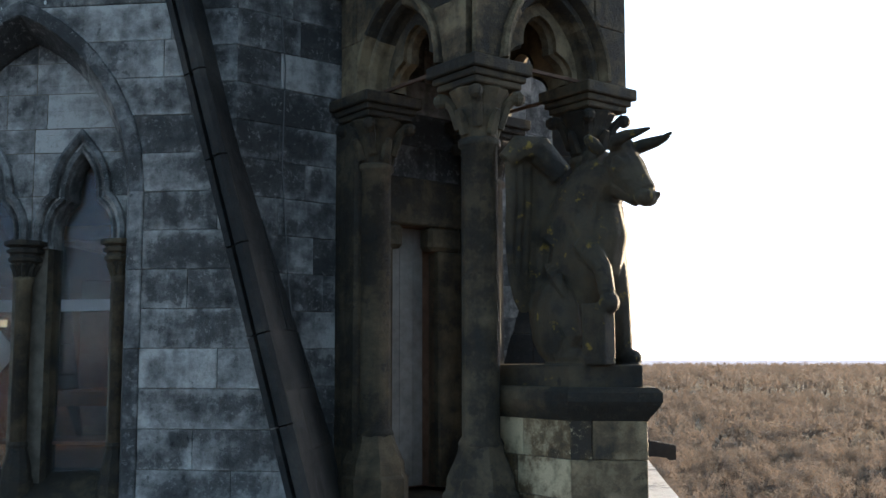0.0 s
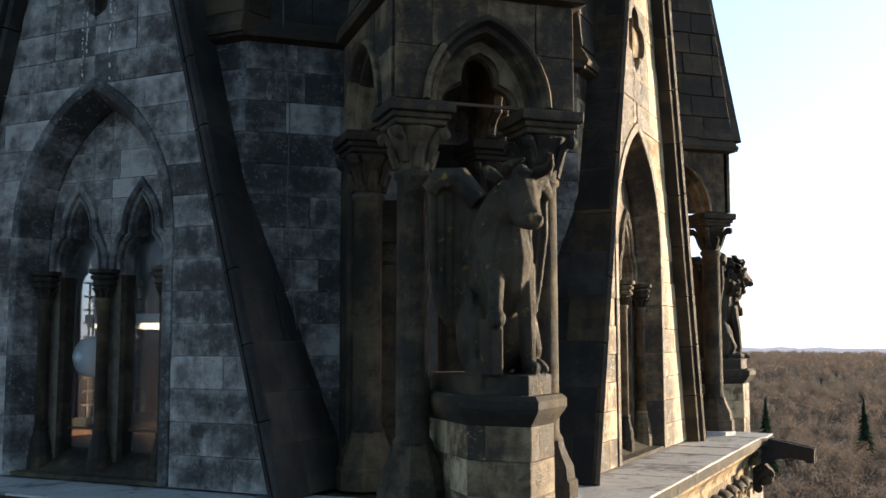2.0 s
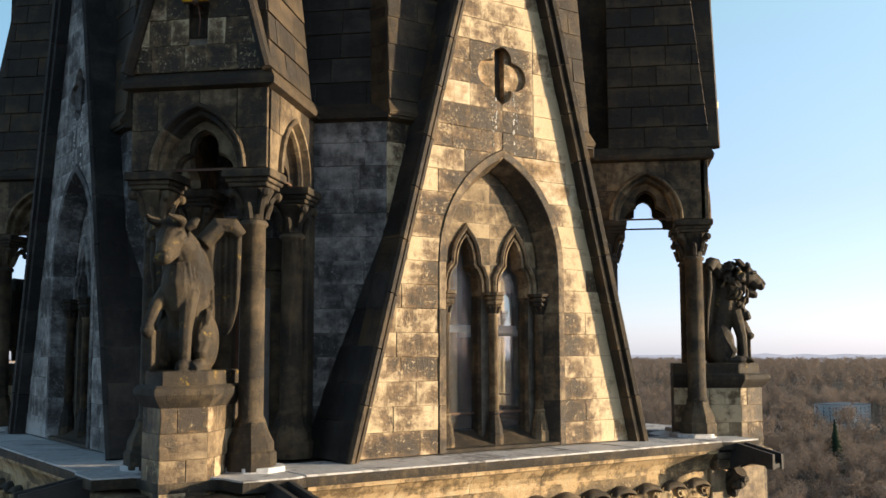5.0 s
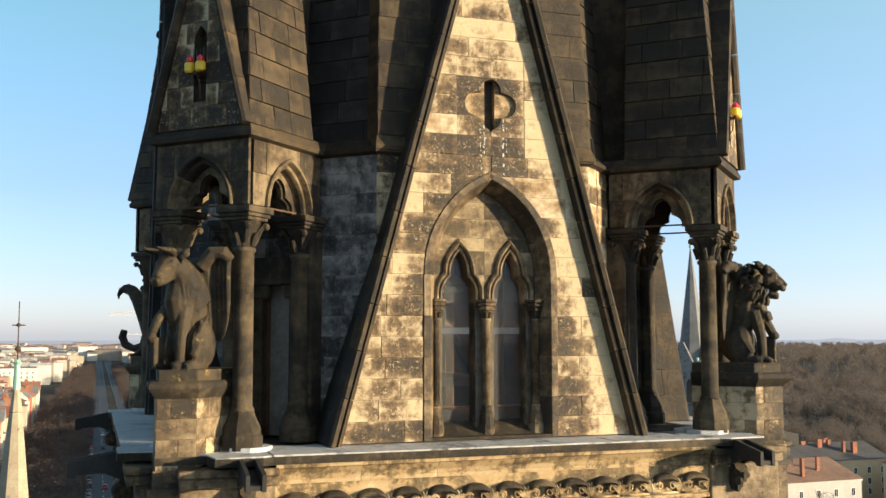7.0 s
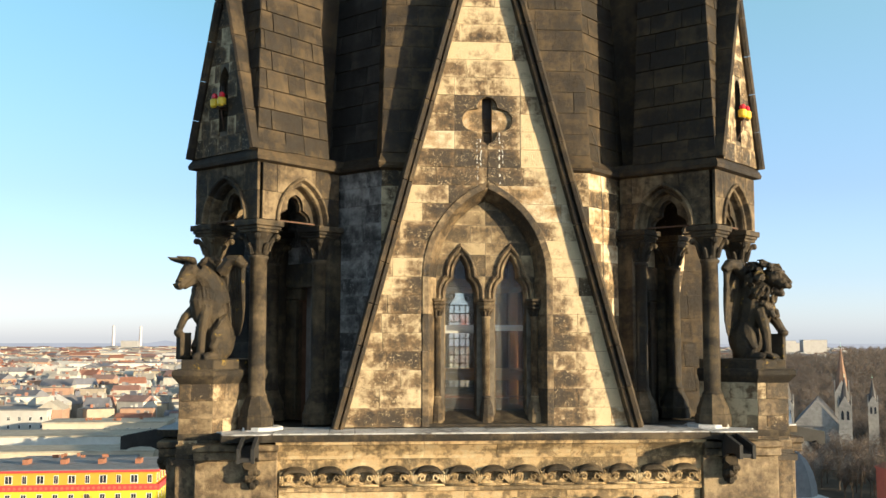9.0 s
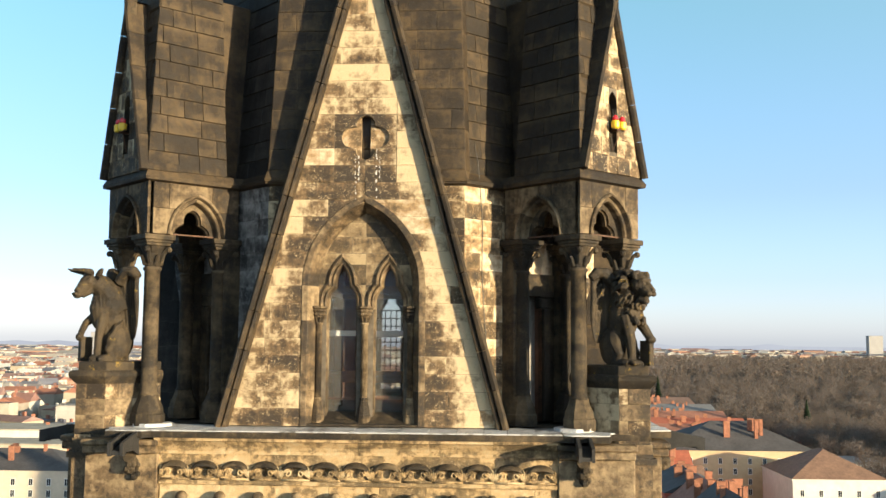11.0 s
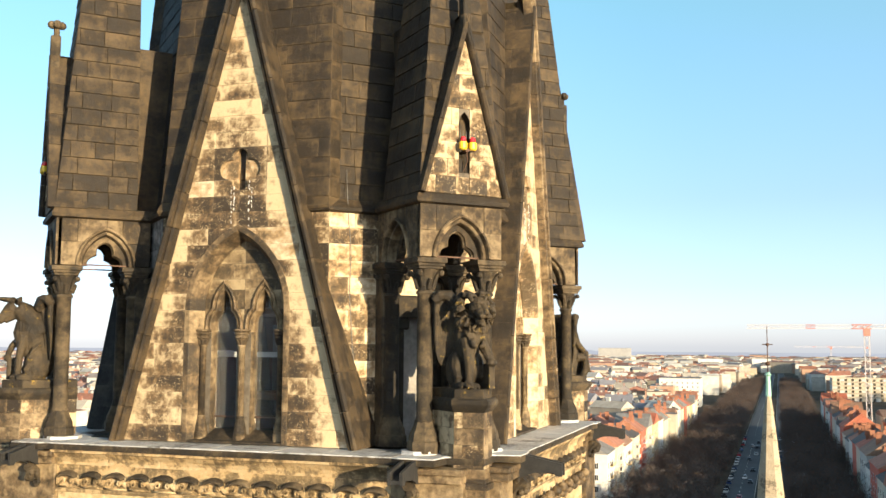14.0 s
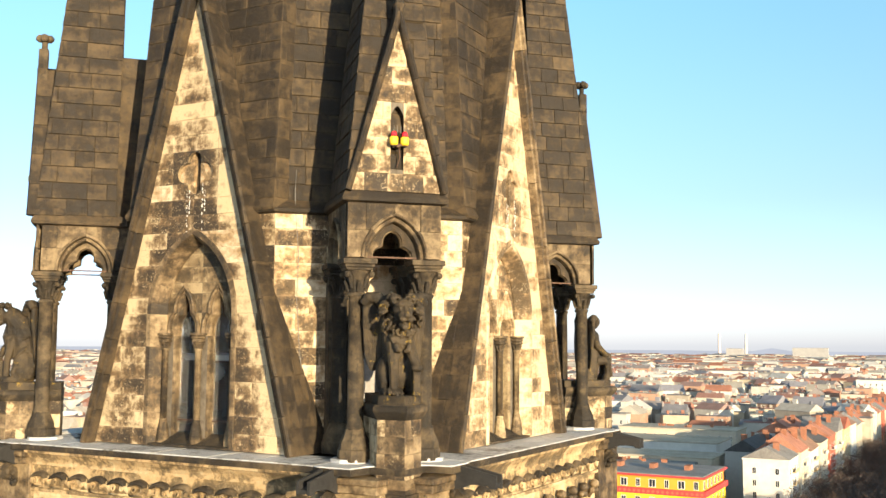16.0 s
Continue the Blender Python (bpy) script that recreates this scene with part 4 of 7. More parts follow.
# ---- corner pedestals ----
def prow(half, tip, back=6.55):
    """Plan of a block that ends in a right-angled prow."""
    return [(-half, -back), (-half, -tip + half), (0.0, -tip), (half, -tip + half), (half, -back)]


def prow_rings(bm, rings):
    """Stacked prow outlines (half, tip, z), skinned and closed on top."""
    rows = [[bm.verts.new((x, y, z)) for x, y in prow(h, tip)] for h, tip, z in rings]
    for a, b in zip(rows, rows[1:]):
        for i in range(5):
            bm.faces.new((a[i], a[(i + 1) % 5], b[(i + 1) % 5], b[i]))
    bm.faces.new(rows[-1])
    bm.faces.new(rows[0][::-1])


def make_pedestal():
    rng = random.Random(41)
    p = thing("statue_pedestal", "prow-shaped pedestal of pale and blackened stone blocks with a projecting slab", "pedestal", turned(45), "statue pedestals", "structure")
    bm = bmesh.new()
    prow_rings(bm, ((0.42, 8.16, -3.5), (0.42, 8.16, 0.86)))
    part("pedestal_core", bm, M_JOINT, p)
    plan = prow(0.432, 8.19)
    for a, b in zip(plan, plan[1:]):
        ln = math.hypot(b[0] - a[0], b[1] - a[1])
        dx, dy = (b[0] - a[0]) / ln, (b[1] - a[1]) / ln
        fm = Matrix(((dx, 0, dy, a[0]), (dy, 0, -dx, a[1]), (0, 1, 0, 0), (0, 0, 0, 1)))
        lay_stones(p, fm, 0, ln, -0.42, 0.86, 0.32, (0.3, 0.62), M_ASHLAR, (), None, rng, "stone", 0.002, uneven=0.004, pick=lambda u, v, r: M_ARCH if r.random() < 0.55 else M_ASHLAR)
    bm = bmesh.new()
    prow_rings(bm, ((0.44, 8.20, 0.85), (0.46, 8.23, 0.88), (0.515, 8.33, 0.97), (0.531, 8.36, 1.01), (0.531, 8.36, 1.08), (0.49, 8.30, 1.12)))
    part("pedestal_slab", bm, M_DARK, p)
    # moulding where the corner meets the cornice
    bm = bmesh.new()
    for h, tip, z0, z1 in ((0.47, 8.25, -0.50, -0.42), (0.53, 8.34, -0.62, -0.50), (0.45, 8.22, -0.75, -0.62)):
        prow_rings(bm, ((h, tip, z0), (h, tip, z1)))
    part("corner_moulding", bm, M_ARCH, p)
    return p


pedestal = make_pedestal()
for deg in CORNERS[1:]:
    copy_thing(pedestal, turned(deg))


# ---- terrace, cornice and shaft ----
LIP = 6.25
corner_out = [(4.05, -LIP), (4.22, -LIP - 0.08), (4.95, -LIP - 0.08), (5.03, -5.80), (5.80, -5.80)]
outline = []
for a in (0, 90, 180, 270):
    r = Matrix.Rotation(radians(a), 3, "Z")
    pts = [(-x, y) for x, y in corner_out[::-1]][1:] + corner_out
    outline += [tuple((r @ Vector((x, y, 0)))[:2]) for x, y in pts]
terrace = thing("terrace", "narrow walkway of pale lead sheets round the gables", "terrace", turned(0), "", "structure")
bm = bmesh.new()
add_prism(bm, outline, Matrix(), -0.17, -0.045)
part("terrace_lip", bm, M_DARK, terrace, "blackened stone edge slab")
# lead sheets between the gable foot and the edge
rl = random.Random(8)
for a in (0, 90, 180, 270):
    rm = Matrix.Rotation(radians(a), 4, "Z")
    u = -4.05
    while u < 4.0:
        w = min(4.05, u + rl.uniform(0.45, 0.75))
        bm = bmesh.new()
        add_prism(bm, [(u + 0.006, -6.245), (w - 0.006, -6.245), (w - 0.006, -4.9), (u + 0.006, -4.9)], rm, -0.044, -0.02 + rl.uniform(-0.004, 0.004))
        part("lead_sheet", bm, M_LEAD, terrace)
        u = w
    bm = bmesh.new()
    add_prism(bm, [(4.07, -6.25), (4.22, -6.32), (4.94, -6.32), (5.01, -5.83), (5.4, -5.4), (4.3, -4.3), (4.07, -4.7)], rm, -0.044, -0.022)
    part("lead_sheet", bm, M_LEAD, terrace)
    bm = bmesh.new()
    add_prism(bm, [(-4.07, -6.25), (-4.22, -6.32), (-4.94, -6.32), (-5.01, -5.83), (-5.4, -5.4), (-4.3, -4.3), (-4.07, -4.7)][::-1], rm, -0.044, -0.022)
    part("lead_sheet", bm, M_LEAD, terrace)
    for s in (-1, 1):      # flashing round the column feet
        bm = bmesh.new()
        add_lathe(bm, ((0.42, -0.03), (0.42, 0.045), (0.37, 0.05)), s * 4.34, -5.36, 8, 0.0)
        bmesh.ops.transform(bm, matrix=rm, verts=bm.verts)
        part("lead_flashing", bm, M_LEAD, terrace)

shaft = thing("tower_shaft", "square sandstone tower below the cornice", "tower", turned(0), "", "structure")
bm = bmesh.new()
add_box(bm, -5.82, 5.82, -5.82, 5.82, -50.0, -0.24)
part("shaft_core", bm, M_ARCH, shaft)
for a in (0, 90, 180, 270):
    rm = Matrix.Rotation(radians(a), 4, "Z")
    # cavetto cornice, in long stones
    prof = ((-6.20, -0.175), (-6.20, -0.23), (-6.15, -0.25), (-6.06, -0.36), (-6.03, -0.44), (-6.03, -0.50), (-5.80, -0.50), (-5.80, -0.175))
    cuts = [-4.0, -2.6, -1.3, 0.05, 1.45, 2.7, 4.0]
    for u, w in zip(cuts, cuts[1:]):
        bm = bmesh.new()
        lo = [bm.verts.new((u + 0.004, y, z)) for y, z in prof]
        hi = [bm.verts.new((w - 0.004, y, z)) for y, z in prof]
        for i in range(len(prof)):
            bm.faces.new((lo[i], lo[(i + 1) % len(prof)], hi[(i + 1) % len(prof)], hi[i]))
        bm.faces.new(lo[::-1])
        bm.faces.new(hi)
        bmesh.ops.transform(bm, matrix=rm, verts=bm.verts)
        part("cornice_stone", bm, M_CORN, shaft)
    bm = bmesh.new()
    add_box(bm, -3.95, 3.95, -6.03, -5.8, -1.10, -1.02, 0.012)
    bmesh.ops.transform(bm, matrix=rm, verts=bm.verts)
    part("frieze_string", bm, M_CORN, shaft)
    lay_stones(shaft, rm @ wall_frame(-5.93), -3.95, 3.95, -3.3, -1.10, 0.44, (0.8, 1.5), M_CORN, (), None, random.Random(a), "stone", 0.0)
    for s in (-1, 1):      # corner blocks
        bm = bmesh.new()
        x0, x1 = sorted((s * 3.97, s * 5.45))
        add_box(bm, x0, x1, -6.05, -5.3, -3.5, -0.5, 0.02)
        bmesh.ops.transform(bm, matrix=rm, verts=bm.verts)
        part("corner_block", bm, M_ARCH, shaft)
        bm = bmesh.new()
        for o, z0, z1 in ((0.03, -0.34, -0.22), (0.0, -0.50, -0.34)):
            add_box(bm, x0 - o, x1 + o, -6.2 - o, -5.3, z0, z1, 0.02)
        bmesh.ops.transform(bm, matrix=rm, verts=bm.verts)
        part("corner_cornice", bm, M_ARCH, shaft)

# leaf frieze and knobs, each a carved piece
leaf_bm = bmesh.new()
for s in (-1, 1):
    pts = []
    for i in range(17):          # volute
        a = i / 16 * 2.6 * math.pi
        r = 0.085 * (1 - 0.05 * i)
        pts.append((s * (0.135 + r * math.cos(a) * 0.95), -0.055 - 0.003 * i, -0.10 + r * math.sin(a), 0.022 - 0.0006 * i))
    add_limb(leaf_bm, pts, 6)
    for k in range(4):           # fan of fronds between the volutes
        add_limb(leaf_bm, [(s * 0.30, -0.02, -0.22, 0.022), (s * (0.285 - 0.02 * k), -0.055, -0.13, 0.020), (s * (0.285 - 0.05 * k), -0.075, -0.02 - 0.012 * k, 0.018), (s * (0.26 - 0.07 * k), -0.06, 0.03 - 0.03 * k, 0.010)], 5)
add_box(leaf_bm, -0.302, 0.302, -0.03, 0.0, -0.25, -0.215)
frieze_leaf = part("frieze_leaf", leaf_bm, M_CORN, shaft, "carved curling leaf", smooth=True)
hood_bm = bmesh.new()
rows = []
for i in range(9):               # overhanging shell above the volutes, hollow below
    a = math.pi * i / 8
    c, q = math.cos(a), math.sin(a)
    rows.append([hood_bm.verts.new(p) for p in ((0.25 * c, 0.0, -0.02 + 0.15 * q), (0.25 * c, -0.09, -0.02 + 0.13 * q), (0.235 * c, -0.15, -0.03 + 0.09 * q), (0.21 * c, -0.155, -0.035 + 0.06 * q), (0.20 * c, -0.06, -0.03 + 0.04 * q), (0.20 * c, 0.0, -0.03 + 0.04 * q))])
for a, b in zip(rows, rows[1:]):
    for k in range(5):
        hood_bm.faces.new((a[k], a[k + 1], b[k + 1], b[k]))
frieze_hood = part("frieze_hood", hood_bm, M_DARK, frieze_leaf, "sooty overhanging leaf shell", smooth=True)
knob_bm = bmesh.new()
add_limb(knob_bm, [(0.0, 0.02, -0.35, 0.05), (0.0, -0.05, -0.2, 0.06), (0.0, -0.12, -0.08, 0.07)], 8)
add_ball(knob_bm, (0.0, -0.14, 0.0), (0.12, 0.13, 0.12), 12, 8)
add_ball(knob_bm, (0.06, -0.13, -0.17), (0.09, 0.10, 0.09), 10, 7)
add_ball(knob_bm, (-0.08, -0.10, -0.16), (0.07, 0.08, 0.08), 10, 7)
frieze_knob = part("frieze_knob", knob_bm, M_ARCH, shaft, "carved bud knob", smooth=True)
first = True
for a in (0, 90, 180, 270):
    rm = Matrix.Rotation(radians(a), 4, "Z")
    for i in range(13):
        m = rm @ Matrix.Translation((-3.63 + 0.605 * i, -5.97, -0.76))
        o = frieze_leaf if first else frieze_leaf.copy()
        if not first:
            scene.collection.objects.link(o)
            h = frieze_hood.copy()
            scene.collection.objects.link(h)
            h.parent = o
        o.matrix_basis = m
        first = False
first = True
for a in (0, 90, 180, 270):
    rm = Matrix.Rotation(radians(a), 4, "Z")
    for i in range(10):
        m = rm @ Matrix.Translation((-3.45 + 0.767 * i, -5.96, -1.33))
        o = frieze_knob if first else frieze_knob.copy()
        if not first:
            scene.collection.objects.link(o)
        o.matrix_basis = m
        first = False
for a in (0, 90, 180, 270):
    rm = Matrix.Rotation(radians(a), 4, "Z")
    bm = bmesh.new()
    add_box(bm, -3.97, 3.97, -5.96, -5.8, -1.05, -0.48)
    bmesh.ops.transform(bm, matrix=rm, verts=bm.verts)
    part("frieze_ground", bm, M_CORN, shaft)


# ---- gargoyles ----
def make_gargoyle():
    g = thing("gargoyle", "black stone water spout with an open trough and carved corbel", "gargoyle", turned(0), "gargoyles")
    side = [(-6.0, -0.05), (-6.35, -0.06), (-7.08, -0.20), (-7.08, -0.45), (-6.95, -0.45), (-6.90, -0.38), (-6.5, -0.40), (-6.2, -0.52), (-6.0, -0.52)]
    for x0, x1 in ((-0.15, -0.09), (0.09, 0.15)):
        bm = bmesh.new()
        lo = [bm.verts.new((x0, y, z)) for y, z in side]
        hi = [bm.verts.new((x1, y, z)) for y, z in side]
        for i in range(len(side)):
            bm.faces.new((lo[i], lo[(i + 1) % len(side)], hi[(i + 1) % len(side)], hi[i]))
        bm.faces.new(lo[::-1])
        bm.faces.new(hi)
        part("trough_cheek", bm, M_TROUGH, g)
    bm = bmesh.new()
    fl = [(-6.0, -0.20), (-6.4, -0.22), (-7.06, -0.36), (-7.06, -0.43), (-6.4, -0.37), (-6.0, -0.40)]
    lo = [bm.verts.new((-0.09, y, z)) for y, z in fl]
    hi = [bm.verts.new((0.09, y, z)) for y, z in fl]
    for i in range(len(fl)):
        bm.faces.new((lo[i], lo[(i + 1) % len(fl)], hi[(i + 1) % len(fl)], hi[i]))
    bm.faces.new(lo[::-1])
    bm.faces.new(hi)
    part("trough_floor", bm, M_TROUGH, g)
    bm = bmesh.new()
    rr = random.Random(3)
    add_limb(bm, [(0, -6.0, -0.95, 0.08), (0, -6.1, -0.75, 0.12), (0, -6.3, -0.55, 0.13)], 8)
    for i in range(14):
        add_ball(bm, (rr.uniform(-0.14, 0.14), -6.1 - rr.uniform(0, 0.24), -0.95 + rr.uniform(0, 0.38)), (rr.uniform(0.05, 0.09),) * 3, 7, 5)
    part("leaf_corbel", bm, M_DARK, g, "carved leafy corbel")
    return g


garg = make_gargoyle()
gx = 4.44
first = True
for a in (0, 90, 180, 270):
    for s in (-1, 1):
        m = turned(a) @ Matrix.Translation((s * gx, 0, 0))
        if first:
            garg.matrix_basis = m
            first = False
        else:
            copy_thing(garg, m)

# ---- slack wires down the core walls ----
rw = random.Random(19)
for deg in CORNERS:
    w = thing("hanging_wire", "thin dark wire hanging down the stone wall", "wire", turned(deg), "wires")
    bm = bmesh.new()
    pts = [(-1.62 + 0.05 * math.sin(i * 1.3) + rw.uniform(-0.02, 0.02), -5.052 - 0.01 * (i % 2), 9.6 - 0.5 * i if i < 10 else 9.6 - 0.5 * i, 0.007) for i in range(10)]
    pts = [(x, -5.06 if z < 5.4 else -4.86 + 0.07 * (z - 5.3) - (0.16 if z < 5.7 else 0.0), z, r) for x, y, z, r in pts]
    pts += [(-1.58, -5.06, 4.2, 0.007), (-1.60, -5.06, 3.2, 0.007), (-1.52, -5.07, 2.1, 0.007), (-1.40, -5.07, 1.2, 0.007)]
    add_limb(bm, pts, 4)
    part("wire_strand", bm, M_WIRE, w)

# ---- the four beasts on their pedestals ----
def statue_mesh(name, bm, label, deg, voxel=0.0145):
    """One plain weathered figure: overlapping masses fused to a single skin."""
    ob = part(name, bm, M_STATUE, None)
    ob.matrix_world = turned(deg)
    mod = ob.modifiers.new("fuse", "REMESH")
    mod.mode, mod.voxel_size = "VOXEL", voxel
    mod.use_smooth_shade = True
    sm = ob.modifiers.new("soften", "SMOOTH")
    sm.factor, sm.iterations = 0.5, 1
    return tagged(ob, label, "statue", "evangelist beasts")


ZB = 1.30           # top of the plinth
RC = 7.60           # middle of the plinth


def add_plinth(bm):
    prow_rings(bm, ((0.42, 8.16, 1.10), (0.42, 8.16, ZB)))


def add_wings(bm, top=3.18, out=0.62):
    for s in (-1, 1):
        add_limb(bm, [(s * 0.18, -7.45, top - 0.25, 0.11), (s * 0.36, -7.35, top - 0.02, 0.13), (s * 0.52, -7.28, top - 0.02, 0.12), (s * out, -7.22, top - 0.14, 0.09)], 8)
        for i in range(5):
            x = s * (0.24 + 0.085 * i)
            ln = 1.05 - 0.12 * i
            add_limb(bm, [(x, -7.27 + 0.01 * i, top - 0.05, 0.055), (x, -7.24, top - 0.5, 0.055), (x * 0.97, -7.20, top - 0.5 - ln * 0.55, 0.045), (x * 0.93, -7.18, top - 0.6 - ln, 0.02)], 6)
        add_limb(bm, [(s * 0.2, -7.3, top - 0.2, 0.12), (s * 0.2, -7.2, top - 1.2, 0.10), (s * 0.2, -7.2, top - 1.7, 0.06)], 8)
        add_ball(bm, (s * 0.40, -7.185, top - 0.72), (0.21, 0.04, 0.74), 12, 10)


def add_tablet(bm, s=-1):
    add_box(bm, s * 0.26 - 0.07, s * 0.26 + 0.07, -8.05, -7.80, ZB, ZB + 0.50)


def beast_body(bm, shaggy=False):
    # seated: haunches behind, upright chest, straight forelegs
    add_ball(bm, (0, -7.36, ZB + 0.42), (0.35, 0.34, 0.44), 14, 10)
    add_limb(bm, [(0, -7.32, ZB + 0.4, 0.28), (0, -7.42, ZB + 0.72, 0.27), (0, -7.54, ZB + 1.08, 0.30), (0, -7.58, ZB + 1.35, 0.24)], 12)
    for s in (-1, 1):
        add_ball(bm, (s * 0.25, -7.42, ZB + 0.36), (0.14, 0.28, 0.37), 10, 8)
        add_limb(bm, [(s * 0.27, -7.5, ZB + 0.45, 0.12), (s * 0.27, -7.66, ZB + 0.22, 0.09), (s * 0.27, -7.58, ZB + 0.08, 0.08)], 8)
        add_limb(bm, [(s * 0.27, -7.5, ZB + 0.06, 0.08), (s * 0.27, -7.78, ZB + 0.06, 0.085), (s * 0.27, -7.88, ZB + 0.04, 0.06)], 8)


def make_bull():
    bm = bmesh.new()
    add_plinth(bm)
    beast_body(bm)
    add_wings(bm)
    add_tablet(bm, -1)
    add_limb(bm, [(0.14, -7.72, ZB + 1.0, 0.13), (0.14, -7.82, ZB + 0.5, 0.085), (0.14, -7.84, ZB + 0.1, 0.075)], 8)
    add_ball(bm, (0.14, -7.90, ZB + 0.06), (0.085, 0.12, 0.07))
    add_limb(bm, [(-0.16, -7.70, ZB + 1.0, 0.12), (-0.22, -7.95, ZB + 0.78, 0.08), (-0.26, -8.03, ZB + 0.58, 0.07)], 8)
    add_ball(bm, (-0.26, -8.05, ZB + 0.50), (0.09, 0.09, 0.09))
    # arched neck, dewlap and horned head
    add_limb(bm, [(0, -7.38, 2.35, 0.32), (0, -7.58, 2.68, 0.29), (0, -7.76, 2.87, 0.235), (0, -7.90, 2.96, 0.19)], 14)
    add_limb(bm, [(0, -7.74, 2.62, 0.17), (0, -7.76, 2.40, 0.21), (0, -7.70, 2.12, 0.20), (0, -7.56, 1.88, 0.15)], 12)
    add_ball(bm, (0, -7.36, 1.76), (0.30, 0.28, 0.40), 14, 10)
    add_limb(bm, [(0, -7.94, 3.00, 0.185), (0, -8.06, 2.89, 0.16), (0, -8.17, 2.76, 0.118), (0, -8.23, 2.69, 0.105)], 12)
    add_limb(bm, [(0, -7.95, 2.80, 0.115), (0, -8.16, 2.655, 0.078)], 8)
    add_ball(bm, (0, -8.24, 2.66), (0.125, 0.085, 0.08))
    add_ball(bm, (0, -8.00, 3.13), (0.10, 0.09, 0.085), 10, 8)
    for s in (-1, 1):
        add_limb(bm, [(s * 0.10, -8.00, 3.10, 0.065), (s * 0.17, -8.08, 3.14, 0.062), (s * 0.19, -8.20, 3.155, 0.05), (s * 0.17, -8.31, 3.165, 0.034), (s * 0.13, -8.41, 3.19, 0.014)], 8)
        add_limb(bm, [(s * 0.15, -7.90, 3.06, 0.05), (s * 0.23, -7.87, 3.13, 0.065), (s * 0.29, -7.85, 3.20, 0.03)], 8)
        add_ball(bm, (s * 0.150, -8.05, 2.92), (0.035, 0.055, 0.045), 8, 6)
        add_limb(bm, [(s * 0.13, -7.98, 3.00, 0.03), (s * 0.155, -8.06, 2.985, 0.035), (s * 0.12, -8.13, 2.93, 0.025)], 6)
        add_ball(bm, (s * 0.06, -8.31, 2.68), (0.032, 0.028, 0.028), 8, 6)
        for k in range(4):
            add_limb(bm, [(s * (0.21 - 0.02 * k), -7.62 - 0.07 * k, 2.70 - 0.02 * k, 0.028), (s * (0.25 - 0.02 * k), -7.66 - 0.05 * k, 2.48 - 0.03 * k, 0.028), (s * (0.22 - 0.02 * k), -7.72 - 0.04 * k, 2.30 - 0.03 * k, 0.02)], 5)
        for k in range(4):
            add_limb(bm, [(s * 0.30, -7.36 - 0.06 * k, 2.16 - 0.03 * k, 0.020), (s * 0.31, -7.46 - 0.05 * k, 1.98 - 0.04 * k, 0.022), (s * 0.27, -7.58 - 0.03 * k, 1.88 - 0.03 * k, 0.012)], 5)
        for k in range(3):
            add_limb(bm, [(s * 0.33, -7.42 - 0.05 * k, 2.10 - 0.03 * k, 0.022), (s * 0.34, -7.52 - 0.04 * k, 1.98 - 0.05 * k, 0.022)], 5)
    return statue_mesh("bull_statue", bm, "seated winged bull statue of brown sandstone with yellow lichen", 315)


